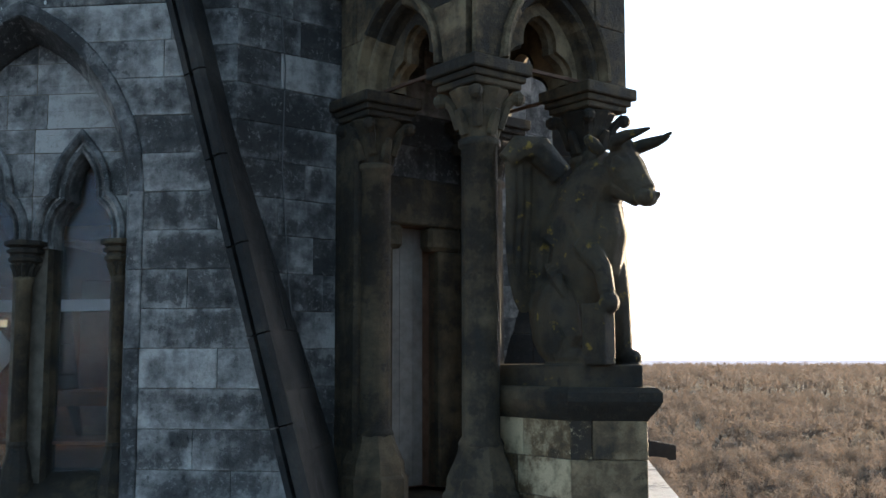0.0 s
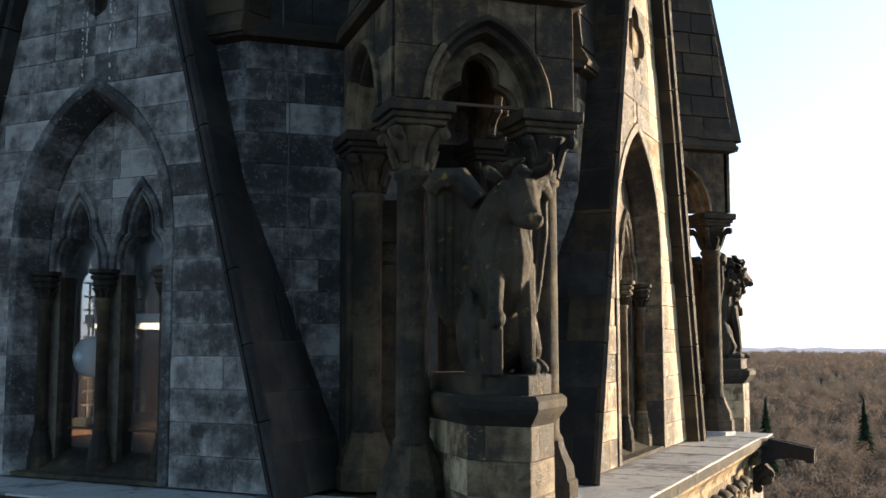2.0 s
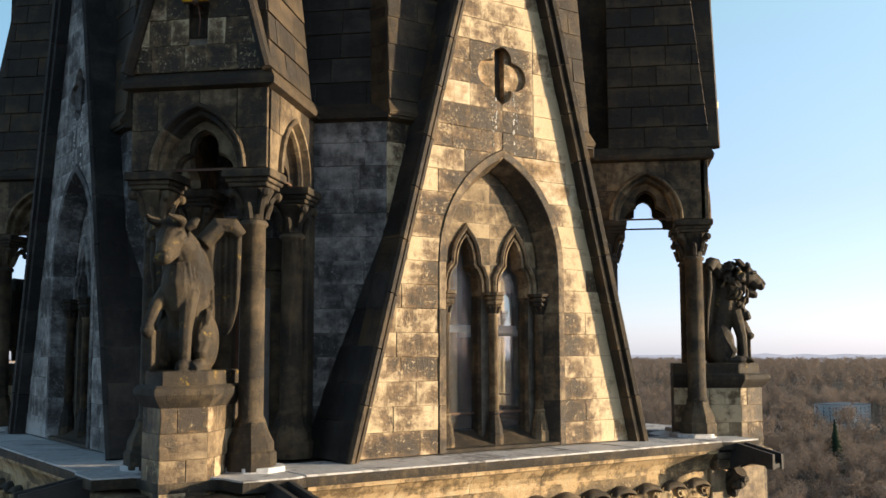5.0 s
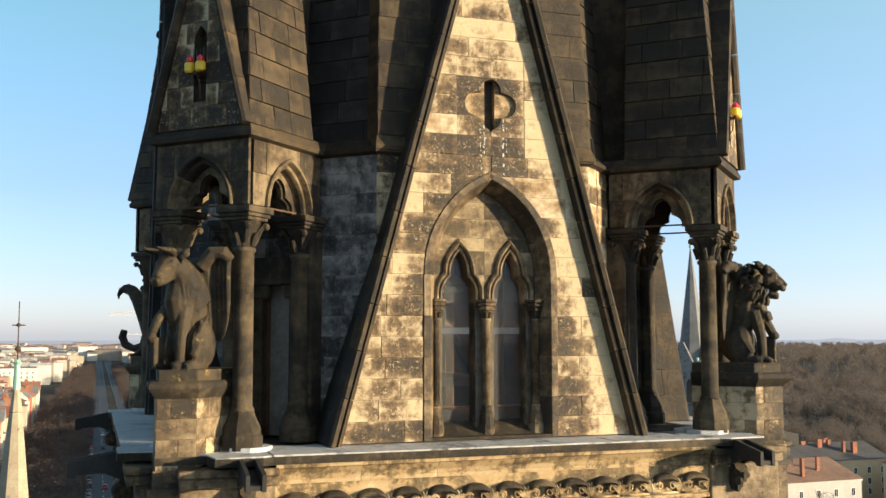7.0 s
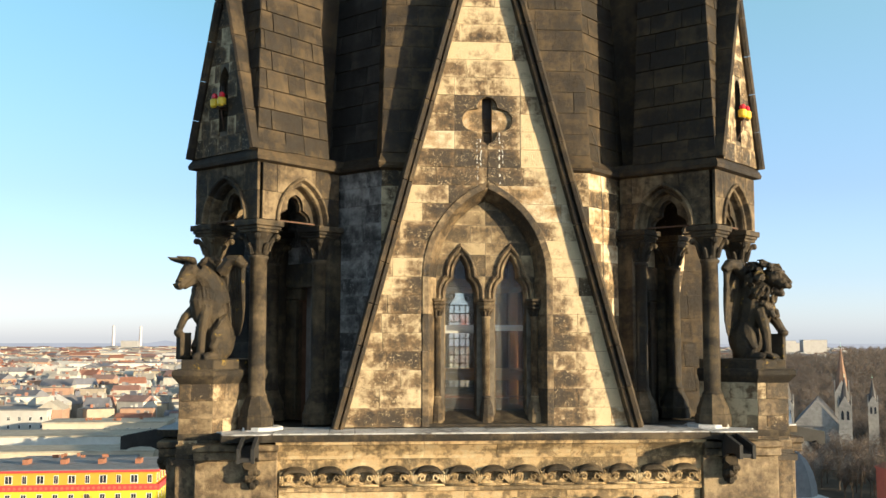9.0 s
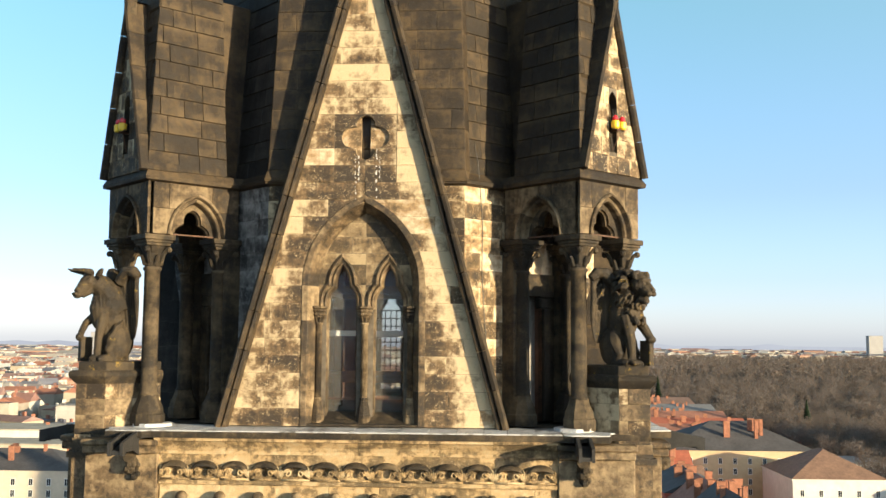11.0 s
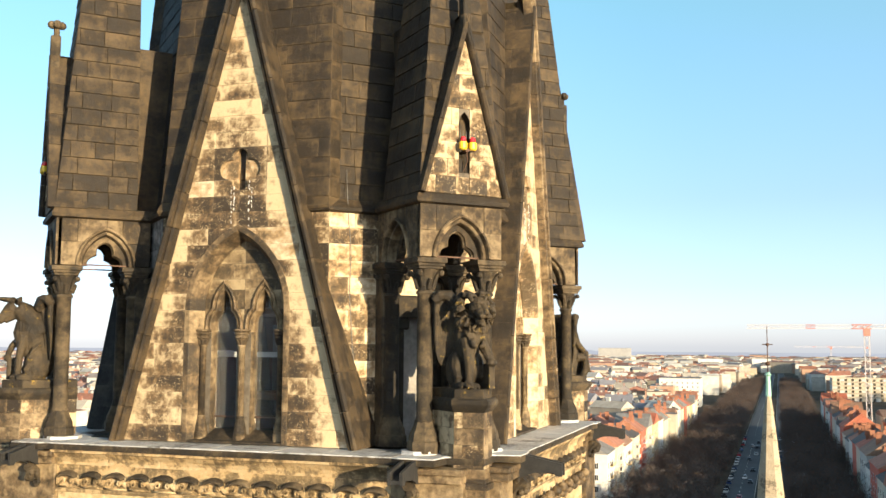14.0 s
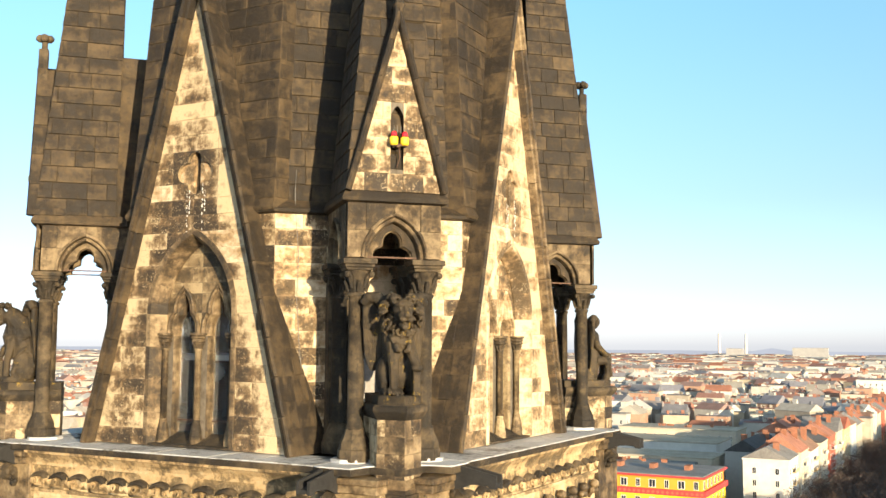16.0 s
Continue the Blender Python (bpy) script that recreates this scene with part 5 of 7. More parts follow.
def make_lion():
    bm = bmesh.new()
    add_plinth(bm)
    beast_body(bm)
    add_wings(bm)
    add_tablet(bm, 1)
    add_limb(bm, [(-0.14, -7.72, ZB + 1.0, 0.14), (-0.14, -7.84, ZB + 0.5, 0.10), (-0.14, -7.86, ZB + 0.12, 0.085)], 8)
    for i in range(4):
        add_limb(bm, [(-0.23 + 0.06 * i, -7.82, ZB + 0.10, 0.05), (-0.25 + 0.075 * i, -7.98, ZB + 0.07, 0.045), (-0.26 + 0.08 * i, -8.04, ZB + 0.03, 0.03)], 6)
    add_limb(bm, [(0.16, -7.70, ZB + 1.0, 0.13), (0.22, -7.92, ZB + 0.72, 0.10), (0.26, -8.00, ZB + 0.56, 0.09)], 8)
    add_ball(bm, (0.26, -8.03, ZB + 0.52), (0.12, 0.10, 0.08))
    add_limb(bm, [(0, -7.46, 2.35, 0.29), (0, -7.60, 2.68, 0.28), (0, -7.78, 2.86, 0.23)], 12)
    add_ball(bm, (0, -7.96, 2.92), (0.20, 0.20, 0.205), 14, 10)
    add_limb(bm, [(0, -8.04, 2.86, 0.15), (0, -8.15, 2.78, 0.135), (0, -8.20, 2.73, 0.115)], 12)
    add_limb(bm, [(0, -8.10, 3.00, 0.055), (0, -8.22, 2.88, 0.05), (0, -8.285, 2.80, 0.05)], 8)
    add_ball(bm, (0, -8.30, 2.795), (0.062, 0.035, 0.04), 8, 6)
    add_limb(bm, [(0, -7.98, 2.64, 0.10), (0, -8.12, 2.585, 0.075), (0, -8.17, 2.58, 0.05)], 8)
    rr = random.Random(6)
    for i in range(190):
        a, e = rr.uniform(-2.75, 2.75), rr.uniform(-1.15, 1.25)
        d = Vector((math.sin(a) * math.cos(e), -math.cos(a) * math.cos(e), math.sin(e)))
        if d.y < -0.45 and abs(d.x) < 0.62 and -0.55 < d.z < 0.8:
            continue
        c = Vector((0, -7.76, 2.80)) + Vector((d.x * 0.33, d.y * 0.27, d.z * 0.38))
        t = (Vector((d.x * 0.5, 0.35, -0.9)) - d * d.dot(Vector((d.x * 0.5, 0.35, -0.9)))).normalized()
        w = t.cross(d) * rr.uniform(-0.09, 0.09)
        ln = rr.uniform(0.10, 0.17)
        q = [c, c + t * ln * 0.5 + w + d * 0.05, c + t * ln + w * 0.6 + d * 0.085, c + t * ln * 1.35 - w * 0.7 + d * 0.06]
        add_limb(bm, [(*v, r) for v, r in zip(q, (0.034, 0.036, 0.030, 0.012))], 6)
    for s in (-1, 1):
        add_limb(bm, [(s * 0.17, -7.97, 3.04, 0.05), (s * 0.215, -7.98, 3.13, 0.065), (s * 0.22, -7.97, 3.19, 0.03)], 8)
        add_limb(bm, [(s * 0.03, -8.14, 2.985, 0.035), (s * 0.10, -8.13, 3.01, 0.042), (s * 0.17, -8.05, 2.98, 0.034)], 6)
        add_ball(bm, (s * 0.095, -8.125, 2.935), (0.038, 0.03, 0.028), 8, 6)
        add_ball(bm, (s * 0.072, -8.24, 2.73), (0.075, 0.06, 0.06), 10, 7)
        add_limb(bm, [(s * 0.10, -7.86, 2.30, 0.05), (s * 0.13, -7.95, 2.24, 0.06), (s * 0.10, -7.98, 2.15, 0.06), (s * 0.03, -7.95, 2.13, 0.04)], 8)
    for i in range(14):
        x = rr.uniform(-0.2, 0.2)
        add_limb(bm, [(x, -7.84, 2.46 + rr.uniform(-0.1, 0.1), 0.05), (x * 0.8 + rr.uniform(-0.04, 0.04), -7.90, 2.28, 0.045), (x * 0.7, -7.84, 2.08 + rr.uniform(-0.1, 0.1), 0.02)], 6)
    return statue_mesh("lion_statue", bm, "seated winged lion statue of dark sandstone with shaggy mane", 45)


def make_angel():
    bm = bmesh.new()
    add_plinth(bm)
    add_wings(bm, 3.05, 0.55)
    add_limb(bm, [(0, -7.4, ZB, 0.30), (0, -7.42, ZB + 0.55, 0.28), (0, -7.42, ZB + 0.95, 0.24), (0, -7.44, ZB + 1.28, 0.23), (0, -7.46, ZB + 1.42, 0.10)], 12)
    add_limb(bm, [(0, -7.46, ZB + 1.38, 0.09), (0, -7.50, ZB + 1.55, 0.085)], 8)
    add_ball(bm, (0, -7.56, ZB + 1.64), (0.125, 0.15, 0.165), 12, 9)
    add_ball(bm, (0, -7.52, ZB + 1.68), (0.145, 0.15, 0.15), 12, 9)
    for s in (-1, 1):
        add_limb(bm, [(s * 0.22, -7.44, ZB + 1.28, 0.10), (s * 0.29, -7.50, ZB + 0.95, 0.10), (s * 0.24, -7.76, ZB + 0.72, 0.085), (s * 0.12, -7.92, ZB + 0.70, 0.06)], 8)
        add_limb(bm, [(s * 0.15, -7.5, ZB + 0.55, 0.17), (s * 0.15, -7.86, ZB + 0.52, 0.13), (s * 0.16, -7.88, ZB + 0.2, 0.12), (s * 0.18, -7.9, ZB, 0.13)], 10)
    for i in range(6):
        add_limb(bm, [(-0.25 + 0.1 * i, -7.9, ZB + 0.45, 0.04), (-0.28 + 0.11 * i, -7.93, ZB + 0.1, 0.05)], 6)
    add_box(bm, -0.17, 0.17, -8.0, -7.86, ZB + 0.50, ZB + 0.72)
    bmesh.ops.translate(bm, verts=[v for v in bm.verts if v.co.z > ZB + 0.02], vec=(0, -0.12, 0))
    return statue_mesh("seated_figure_statue", bm, "seated robed winged figure statue of brown sandstone", 135)


def make_eagle():
    bm = bmesh.new()
    add_plinth(bm)
    add_wings(bm, 3.05, 0.5)
    add_limb(bm, [(0, -7.36, 1.55, 0.22), (0, -7.46, 2.0, 0.28), (0, -7.68, 2.42, 0.25), (0, -7.95, 2.80, 0.19), (0, -8.17, 3.02, 0.15), (0, -8.36, 3.08, 0.14)], 12)
    add_limb(bm, [(0, -8.38, 3.08, 0.12), (0, -8.54, 3.04, 0.085), (0, -8.63, 2.92, 0.05), (0, -8.63, 2.80, 0.015)], 8)
    for s in (-1, 1):
        add_limb(bm, [(s * 0.15, -7.5, 1.8, 0.14), (s * 0.16, -7.65, 1.45, 0.09), (s * 0.16, -7.85, 1.35, 0.06)], 8)
        for k in range(3):
            add_limb(bm, [(s * 0.16, -7.8, 1.36, 0.04), (s * (0.08 + 0.08 * k), -8.0, 1.33, 0.03)], 5)
        add_ball(bm, (s * 0.11, -8.36, 3.12), (0.035, 0.05, 0.035), 8, 6)
    add_limb(bm, [(-0.1, -7.75, 1.62, 0.08), (-0.1, -8.15, 1.50, 0.10), (-0.1, -8.45, 1.60, 0.11), (-0.1, -8.56, 1.80, 0.11), (-0.1, -8.50, 1.98, 0.09)], 8)
    return statue_mesh("eagle_statue", bm, "perched eagle statue of blackened sandstone with hooked beak", 225)


make_bull(), make_lion(), make_angel(), make_eagle()


# ---- obstruction lights on the pinnacles ----
M_YELLOW = plain_material("yellow_lamp_housing", (0.75, 0.50, 0.02), 0.4, 0, 0.1, 8, 0)
M_RED = plain_material("red_lamp_glass", (0.55, 0.02, 0.03), 0.15, 0, 0.1, 8, 0)


def make_lights():
    o = thing("obstruction_light", "twin red obstruction lights in yellow housings on an iron bracket", "warning light", turned(45), "obstruction lights")
    bm = bmesh.new()
    add_box(bm, -0.03, 0.03, -7.45, -7.1, 6.13, 6.17)
    add_box(bm, -0.16, 0.20, -7.47, -7.42, 6.15, 6.19)
    add_limb(bm, [(0.02, -7.4, 6.14, 0.012), (0.05, -7.38, 5.95, 0.012), (0.0, -7.3, 5.75, 0.012)], 6)
    part("bracket", bm, M_IRON, o)
    for x in (-0.10, 0.12):
        bm = bmesh.new()
        add_lathe(bm, ((0.06, 6.16), (0.085, 6.19), (0.09, 6.31), (0.07, 6.33)), x, -7.46, 12)
        h = part("housing", bm, M_YELLOW, o)
        bm = bmesh.new()
        add_lathe(bm, ((0.055, 6.33), (0.062, 6.35), (0.058, 6.41), (0.03, 6.44)), x, -7.46, 12)
        part("red_lens", bm, M_RED, h)
    bm = bmesh.new()
    for i in range(6):
        add_limb(bm, [(-0.17 + 0.07 * i, -7.46, 6.40, 0.006), (-0.17 + 0.07 * i, -7.46, 6.56, 0.004)], 4)
    part("bird_spike", bm, M_WIRE, o)
    return o


lights = make_lights()
for deg in CORNERS[1:]:
    copy_thing(lights, turned(deg))

# ---- inside the core ----
floor_in = thing("bell_chamber_floor", "dark timber floor inside the tower core", "floor", turned(0), "", "structure")
bm = bmesh.new()
add_lathe(bm, ((4.6 * t8, -0.2), (4.6 * t8, -0.02)), 0, 0, 8, radians(22.5))
part("floorboards", bm, M_INNER, floor_in)
ceil_in = thing("bell_chamber_ceiling", "dark ceiling inside the tower core", "ceiling", turned(0), "", "structure")
bm = bmesh.new()
add_lathe(bm, ((4.6 * t8, 5.0), (4.6 * t8, 5.15)), 0, 0, 8, radians(22.5))
part("ceiling_slab", bm, M_INNER, ceil_in)
for a in (0, 90):
    b = thing("steel_beam", "white painted steel beam across the bell chamber", "beam", turned(a), "beams")
    bm = bmesh.new()
    for y in (-3.9, 3.9):
        add_box(bm, -1.35, 1.35, y - 0.05, y + 0.05, 1.86, 1.98)
    part("beam_bar", bm, M_WHITE, b)
M_TIMBER = plain_material("orange_timber", (0.36, 0.17, 0.06), 0.6, 0, 0.35, 9, 0.2)
frame_in = thing("timber_frame", "orange-brown timber framing inside the tower core", "framing", turned(0))
bm = bmesh.new()
for x, y in ((-1.6, -1.6), (1.6, -1.6), (1.6, 1.6), (-1.6, 1.6)):
    add_box(bm, x - 0.11, x + 0.11, y - 0.11, y + 0.11, 0, 5.0)
for z in (0.75, 2.9):
    for y in (-1.6, 1.6):
        add_box(bm, -1.6, 1.6, y - 0.09, y + 0.09, z, z + 0.18)
        add_box(bm, y - 0.09, y + 0.09, -1.6, 1.6, z, z + 0.18)
part("timber_posts", bm, M_TIMBER, frame_in)
M_GLOBE = plain_material("pale_disc", (0.80, 0.84, 0.86), 0.4, 0, 0.05, 3, 0)
dish = thing("round_lamp", "pale round lamp inside the shaded window", "lamp", turned(270) @ Matrix.Translation((-0.70, -4.45, 1.42)), "")
bm = bmesh.new()
add_lathe(bm, ((0.02, -0.26), (0.14, -0.22), (0.235, -0.1), (0.26, 0.0), (0.235, 0.1), (0.14, 0.22), (0.02, 0.26)), 0, 0, 20)
part("globe", bm, M_GLOBE, dish, smooth=True)
bm = bmesh.new()
add_limb(bm, [(0, 0, 0.25, 0.012), (0, 0.1, 2.0, 0.012), (0, 0.2, 3.65, 0.012)], 6)
part("lamp_cord", bm, M_WIRE, dish)
# lattice grille in the far window
gr = thing("window_grille", "iron lattice grille in the far window of the core", "grille", turned(180), "")
bm = bmesh.new()
for u in (-0.5, 0.5):
    for x in (-0.17, 0.0, 0.17):
        add_box(bm, u + x - 0.015, u + x + 0.015, -4.60, -4.57, 0.3, 2.7)
    for k in range(10):
        add_box(bm, u - 0.3, u + 0.3, -4.60, -4.57, 0.5 + 0.24 * k, 0.53 + 0.24 * k)
part("grille_bars", bm, M_IRON, gr)

# ---- the city below ----
def city_material(name, stops, rough=0.85, scale=0.25):
    """Colours picked island by island, with dirt."""
    m, nt, b = mat_base(name)
    g = nt.nodes.new("ShaderNodeNewGeometry")
    r = nt.nodes.new("ShaderNodeValToRGB")
    r.color_ramp.interpolation = "CONSTANT"
    els = r.color_ramp.elements
    while len(els) < len(stops):
        els.new(0.5)
    for i, (e, c) in enumerate(zip(els, stops)):
        e.position, e.color = i / len(stops), (*c, 1)
    nt.links.new(g.outputs["Random Per Island"], r.inputs[0])
    n = noise_tex(nt, g.outputs["Position"], scale, 5, 0.65)
    col = mix_col(nt, 0.6, r.outputs[0], ramp(nt, n, ((0.3, (0.55, 0.55, 0.55)), (0.7, (1, 1, 1)))), "MULTIPLY")
    nt.links.new(col, b.inputs["Base Color"])
    b.inputs["Roughness"].default_value = rough
    b.inputs["Specular IOR Level"].default_value = 0.05
    return m


WALLS = ((0.54, 0.49, 0.41), (0.47, 0.40, 0.30), (0.58, 0.56, 0.52), (0.38, 0.33, 0.27), (0.50, 0.44, 0.36), (0.44, 0.28, 0.20), (0.56, 0.52, 0.46))
ROOFS = ((0.36, 0.17, 0.115), (0.30, 0.17, 0.14), (0.46, 0.42, 0.36), (0.20, 0.20, 0.22), (0.30, 0.20, 0.175), (0.54, 0.52, 0.48), (0.28, 0.25, 0.24), (0.34, 0.17, 0.125), (0.60, 0.57, 0.52), (0.24, 0.24, 0.27), (0.42, 0.38, 0.32))
M_FARWALL = city_material("far_facades", WALLS)
M_FARROOF = city_material("far_roofs", ROOFS)
M_RENDER = [plain_material("render_" + n, c, 0.85, 0, 0.12, 0.6, 0) for n, c in (("cream", (0.56, 0.48, 0.37)), ("white", (0.60, 0.58, 0.54)), ("ochre", (0.50, 0.39, 0.24)), ("red", (0.50, 0.12, 0.07)), ("grey", (0.45, 0.43, 0.40)), ("concrete", (0.34, 0.33, 0.32)))]
M_TILE = [plain_material("roof_" + n, c, 0.8, 0, 0.3, 1.2, 0.2) for n, c in (("orange_tile", (0.33, 0.145, 0.09)), ("red_tile", (0.36, 0.11, 0.06)), ("grey_felt", (0.20, 0.19, 0.18)), ("dark_slate", (0.075, 0.07, 0.07)), ("brown_tile", (0.24, 0.14, 0.09)))]
M_YWALL = plain_material("yellow_render", (0.85, 0.62, 0.03), 0.8, 0, 0.1, 0.6, 0)
M_OWALL = plain_material("orange_render", (0.80, 0.33, 0.03), 0.8, 0, 0.1, 0.6, 0)
M_RBAND = plain_material("red_balcony", (0.52, 0.05, 0.05), 0.7, 0, 0.2, 0.6, 0)
M_BRICKC = plain_material("chimney_brick", (0.29, 0.135, 0.085), 0.9, 0, 0.3, 3, 0.2)
M_PANE = plain_material("dark_window_pane", (0.03, 0.035, 0.045), 0.12, 0, 0.2, 0.5, 0)
M_FRAME = plain_material("white_window_frame", (0.75, 0.74, 0.70), 0.6, 0, 0.05, 1, 0)
M_GROUND = plain_material("city_ground", (0.07, 0.062, 0.05), 0.95, 0, 0.35, 0.05, 0, (0.10, 0.085, 0.065))
M_ASPHALT = plain_material("asphalt", (0.066, 0.070, 0.078), 0.8, 0, 0.2, 0.4, 0.1)
M_TWIG = city_material("bare_twigs", ((0.225, 0.180, 0.150), (0.205, 0.172, 0.148), (0.255, 0.185, 0.140), (0.195, 0.172, 0.155), (0.24, 0.205, 0.175)), 0.95, 0.02)
M_BARK = city_material("street_tree_twigs", ((0.135, 0.112, 0.102), (0.150, 0.112, 0.096), (0.120, 0.106, 0.102), (0.165, 0.110, 0.085)), 0.95, 0.02)


def let_light_through(m, share):
    """Sprays of thin twigs: part of the light goes on through them."""
    nt = m.node_tree
    thru = nt.nodes.new("ShaderNodeBsdfTranslucent")
    both = nt.nodes.new("ShaderNodeMixShader")
    both.inputs[0].default_value = share
    b = nt.nodes["Principled BSDF"]
    nt.links.new(b.inputs["Base Color"].links[0].from_socket, thru.inputs["Color"])
    nt.links.new(b.outputs[0], both.inputs[1])
    nt.links.new(thru.outputs[0], both.inputs[2])
    nt.links.new(both.outputs[0], nt.nodes["Material Output"].inputs["Surface"])


let_light_through(M_TWIG, 0.45)
let_light_through(M_BARK, 0.4)
M_GRAVEL = plain_material("gravel_roof", (0.42, 0.37, 0.29), 0.95, 0, 0.25, 0.4, 0.1)
M_NEEDLE = plain_material("conifer_needles", (0.035, 0.055, 0.03), 0.9, 0, 0.4, 0.6, 0)
M_COPPER = plain_material("green_copper", (0.30, 0.52, 0.42), 0.6, 0.1, 0.2, 2, 0)
M_PALESTONE = stone_material("pale_spire_stone", (0.42, 0.36, 0.26), (0.24, 0.195, 0.135), (0.07, 0.06, 0.045), 0.42, 0.3)

ground = tagged(new("ground"), "wide winter city ground of earth, yards and streets", "ground", "", "structure")
bm = bmesh.new()
add_lathe(bm, ((4900, -1.0), (4900, 0.0)), 0, 0, 64)
part("ground_sheet", bm, M_GROUND, ground)


def avenue_x(y):
    return 5.0 + 0.0285 * y


road = tagged(new("road"), "wide asphalt avenue with a planted median", "road", "", "structure")
for off, w, name in ((-8.5, 10.0, "carriageway"), (8.5, 10.0, "carriageway")):
    bm = bmesh.new()
    ys = (90, 700, 1400, 2300)
    for ya, yb in zip(ys, ys[1:]):
        bm.faces.new([bm.verts.new(p) for p in ((avenue_x(ya) + off - w / 2, ya, 0.06), (avenue_x(ya) + off + w / 2, ya, 0.06), (avenue_x(yb) + off + w / 2, yb, 0.06), (avenue_x(yb) + off - w / 2, yb, 0.06))])
    part(name, bm, M_ASPHALT, road)
bm = bmesh.new()
for off in (-14.0, -3.2, 3.2, 14.0):
    bm.faces.new([bm.verts.new(p) for p in ((avenue_x(90) + off - 0.15, 90, 0.0), (avenue_x(90) + off + 0.15, 90, 0.16), (avenue_x(2300) + off + 0.15, 2300, 0.16), (avenue_x(2300) + off - 0.15, 2300, 0.0))])
part("kerb", bm, M_RENDER[4], road)
bm = bmesh.new()
rk = random.Random(17)
for k in range(150):
    y = 110 + k * 12
    for off in (-8.5, 8.5):
        bm.faces.new([bm.verts.new((avenue_x(y) + off + dx, y + dy, 0.075)) for dx, dy in ((-0.08, 0), (0.08, 0), (0.08, 4), (-0.08, 4))])
part("lane_marking", bm, M_FRAME, road)


def add_roof(bm, x0, x1, y0, y1, z, h, along="y", over=0.4):
    x0, x1, y0, y1 = x0 - over, x1 + over, y0 - over, y1 + over
    if along == "y":
        xm = (x0 + x1) / 2
        v = [bm.verts.new(p) for p in ((x0, y0, z), (x1, y0, z), (x1, y1, z), (x0, y1, z), (xm, y0, z + h), (xm, y1, z + h))]
        fs = ((0, 1, 4), (1, 2, 5, 4), (2, 3, 5), (3, 0, 4, 5), (0, 3, 2, 1))
    elif along == "x":
        ym = (y0 + y1) / 2
        v = [bm.verts.new(p) for p in ((x0, y0, z), (x1, y0, z), (x1, y1, z), (x0, y1, z), (x0, ym, z + h), (x1, ym, z + h))]
        fs = ((0, 1, 5, 4), (1, 2, 5), (2, 3, 4, 5), (3, 0, 4), (0, 3, 2, 1))
    elif along == "hip":
        xm, ym, k = (x0 + x1) / 2, (y0 + y1) / 2, min(x1 - x0, y1 - y0) / 2
        a, b = ((xm, y0 + k), (xm, y1 - k)) if y1 - y0 > x1 - x0 else ((x0 + k, ym), (x1 - k, ym))
        v = [bm.verts.new(p) for p in ((x0, y0, z), (x1, y0, z), (x1, y1, z), (x0, y1, z), (*a, z + h), (*b, z + h))]
        fs = ((0, 1, 4), (1, 2, 5, 4), (2, 3, 5), (3, 0, 4, 5), (0, 3, 2, 1)) if y1 - y0 > x1 - x0 else ((0, 1, 5, 4), (1, 2, 5), (2, 3, 4, 5), (3, 0, 4), (0, 3, 2, 1))
    else:
        add_box(bm, x0, x1, y0, y1, z, z + 0.5)
        return
    for f in fs:
        bm.faces.new([v[i] for i in f])


win_bm = bmesh.new()
add_box(win_bm, -0.62, 0.62, -0.06, 0.02, 0.0, 1.95)
for f in win_bm.faces:
    f.material_index = 1
add_box(win_bm, -0.50, -0.04, -0.075, -0.02, 0.12, 1.83)
add_box(win_bm, 0.04, 0.50, -0.075, -0.02, 0.12, 1.83)
win_mesh = bpy.data.meshes.new("window")
win_bm.normal_update()
win_bm.to_mesh(win_mesh)
win_bm.free()
win_mesh.materials.append(M_PANE)
win_mesh.materials.append(M_FRAME)


def add_window(parent, x, y, z, turn, sx=1.0, sz=1.0):
    o = new("window", win_mesh)
    o.parent = parent
    o.matrix_basis = Matrix.Translation((x, y, z)) @ Matrix.Rotation(radians(turn), 4, "Z") @ Matrix.Diagonal((sx, 1, sz, 1))


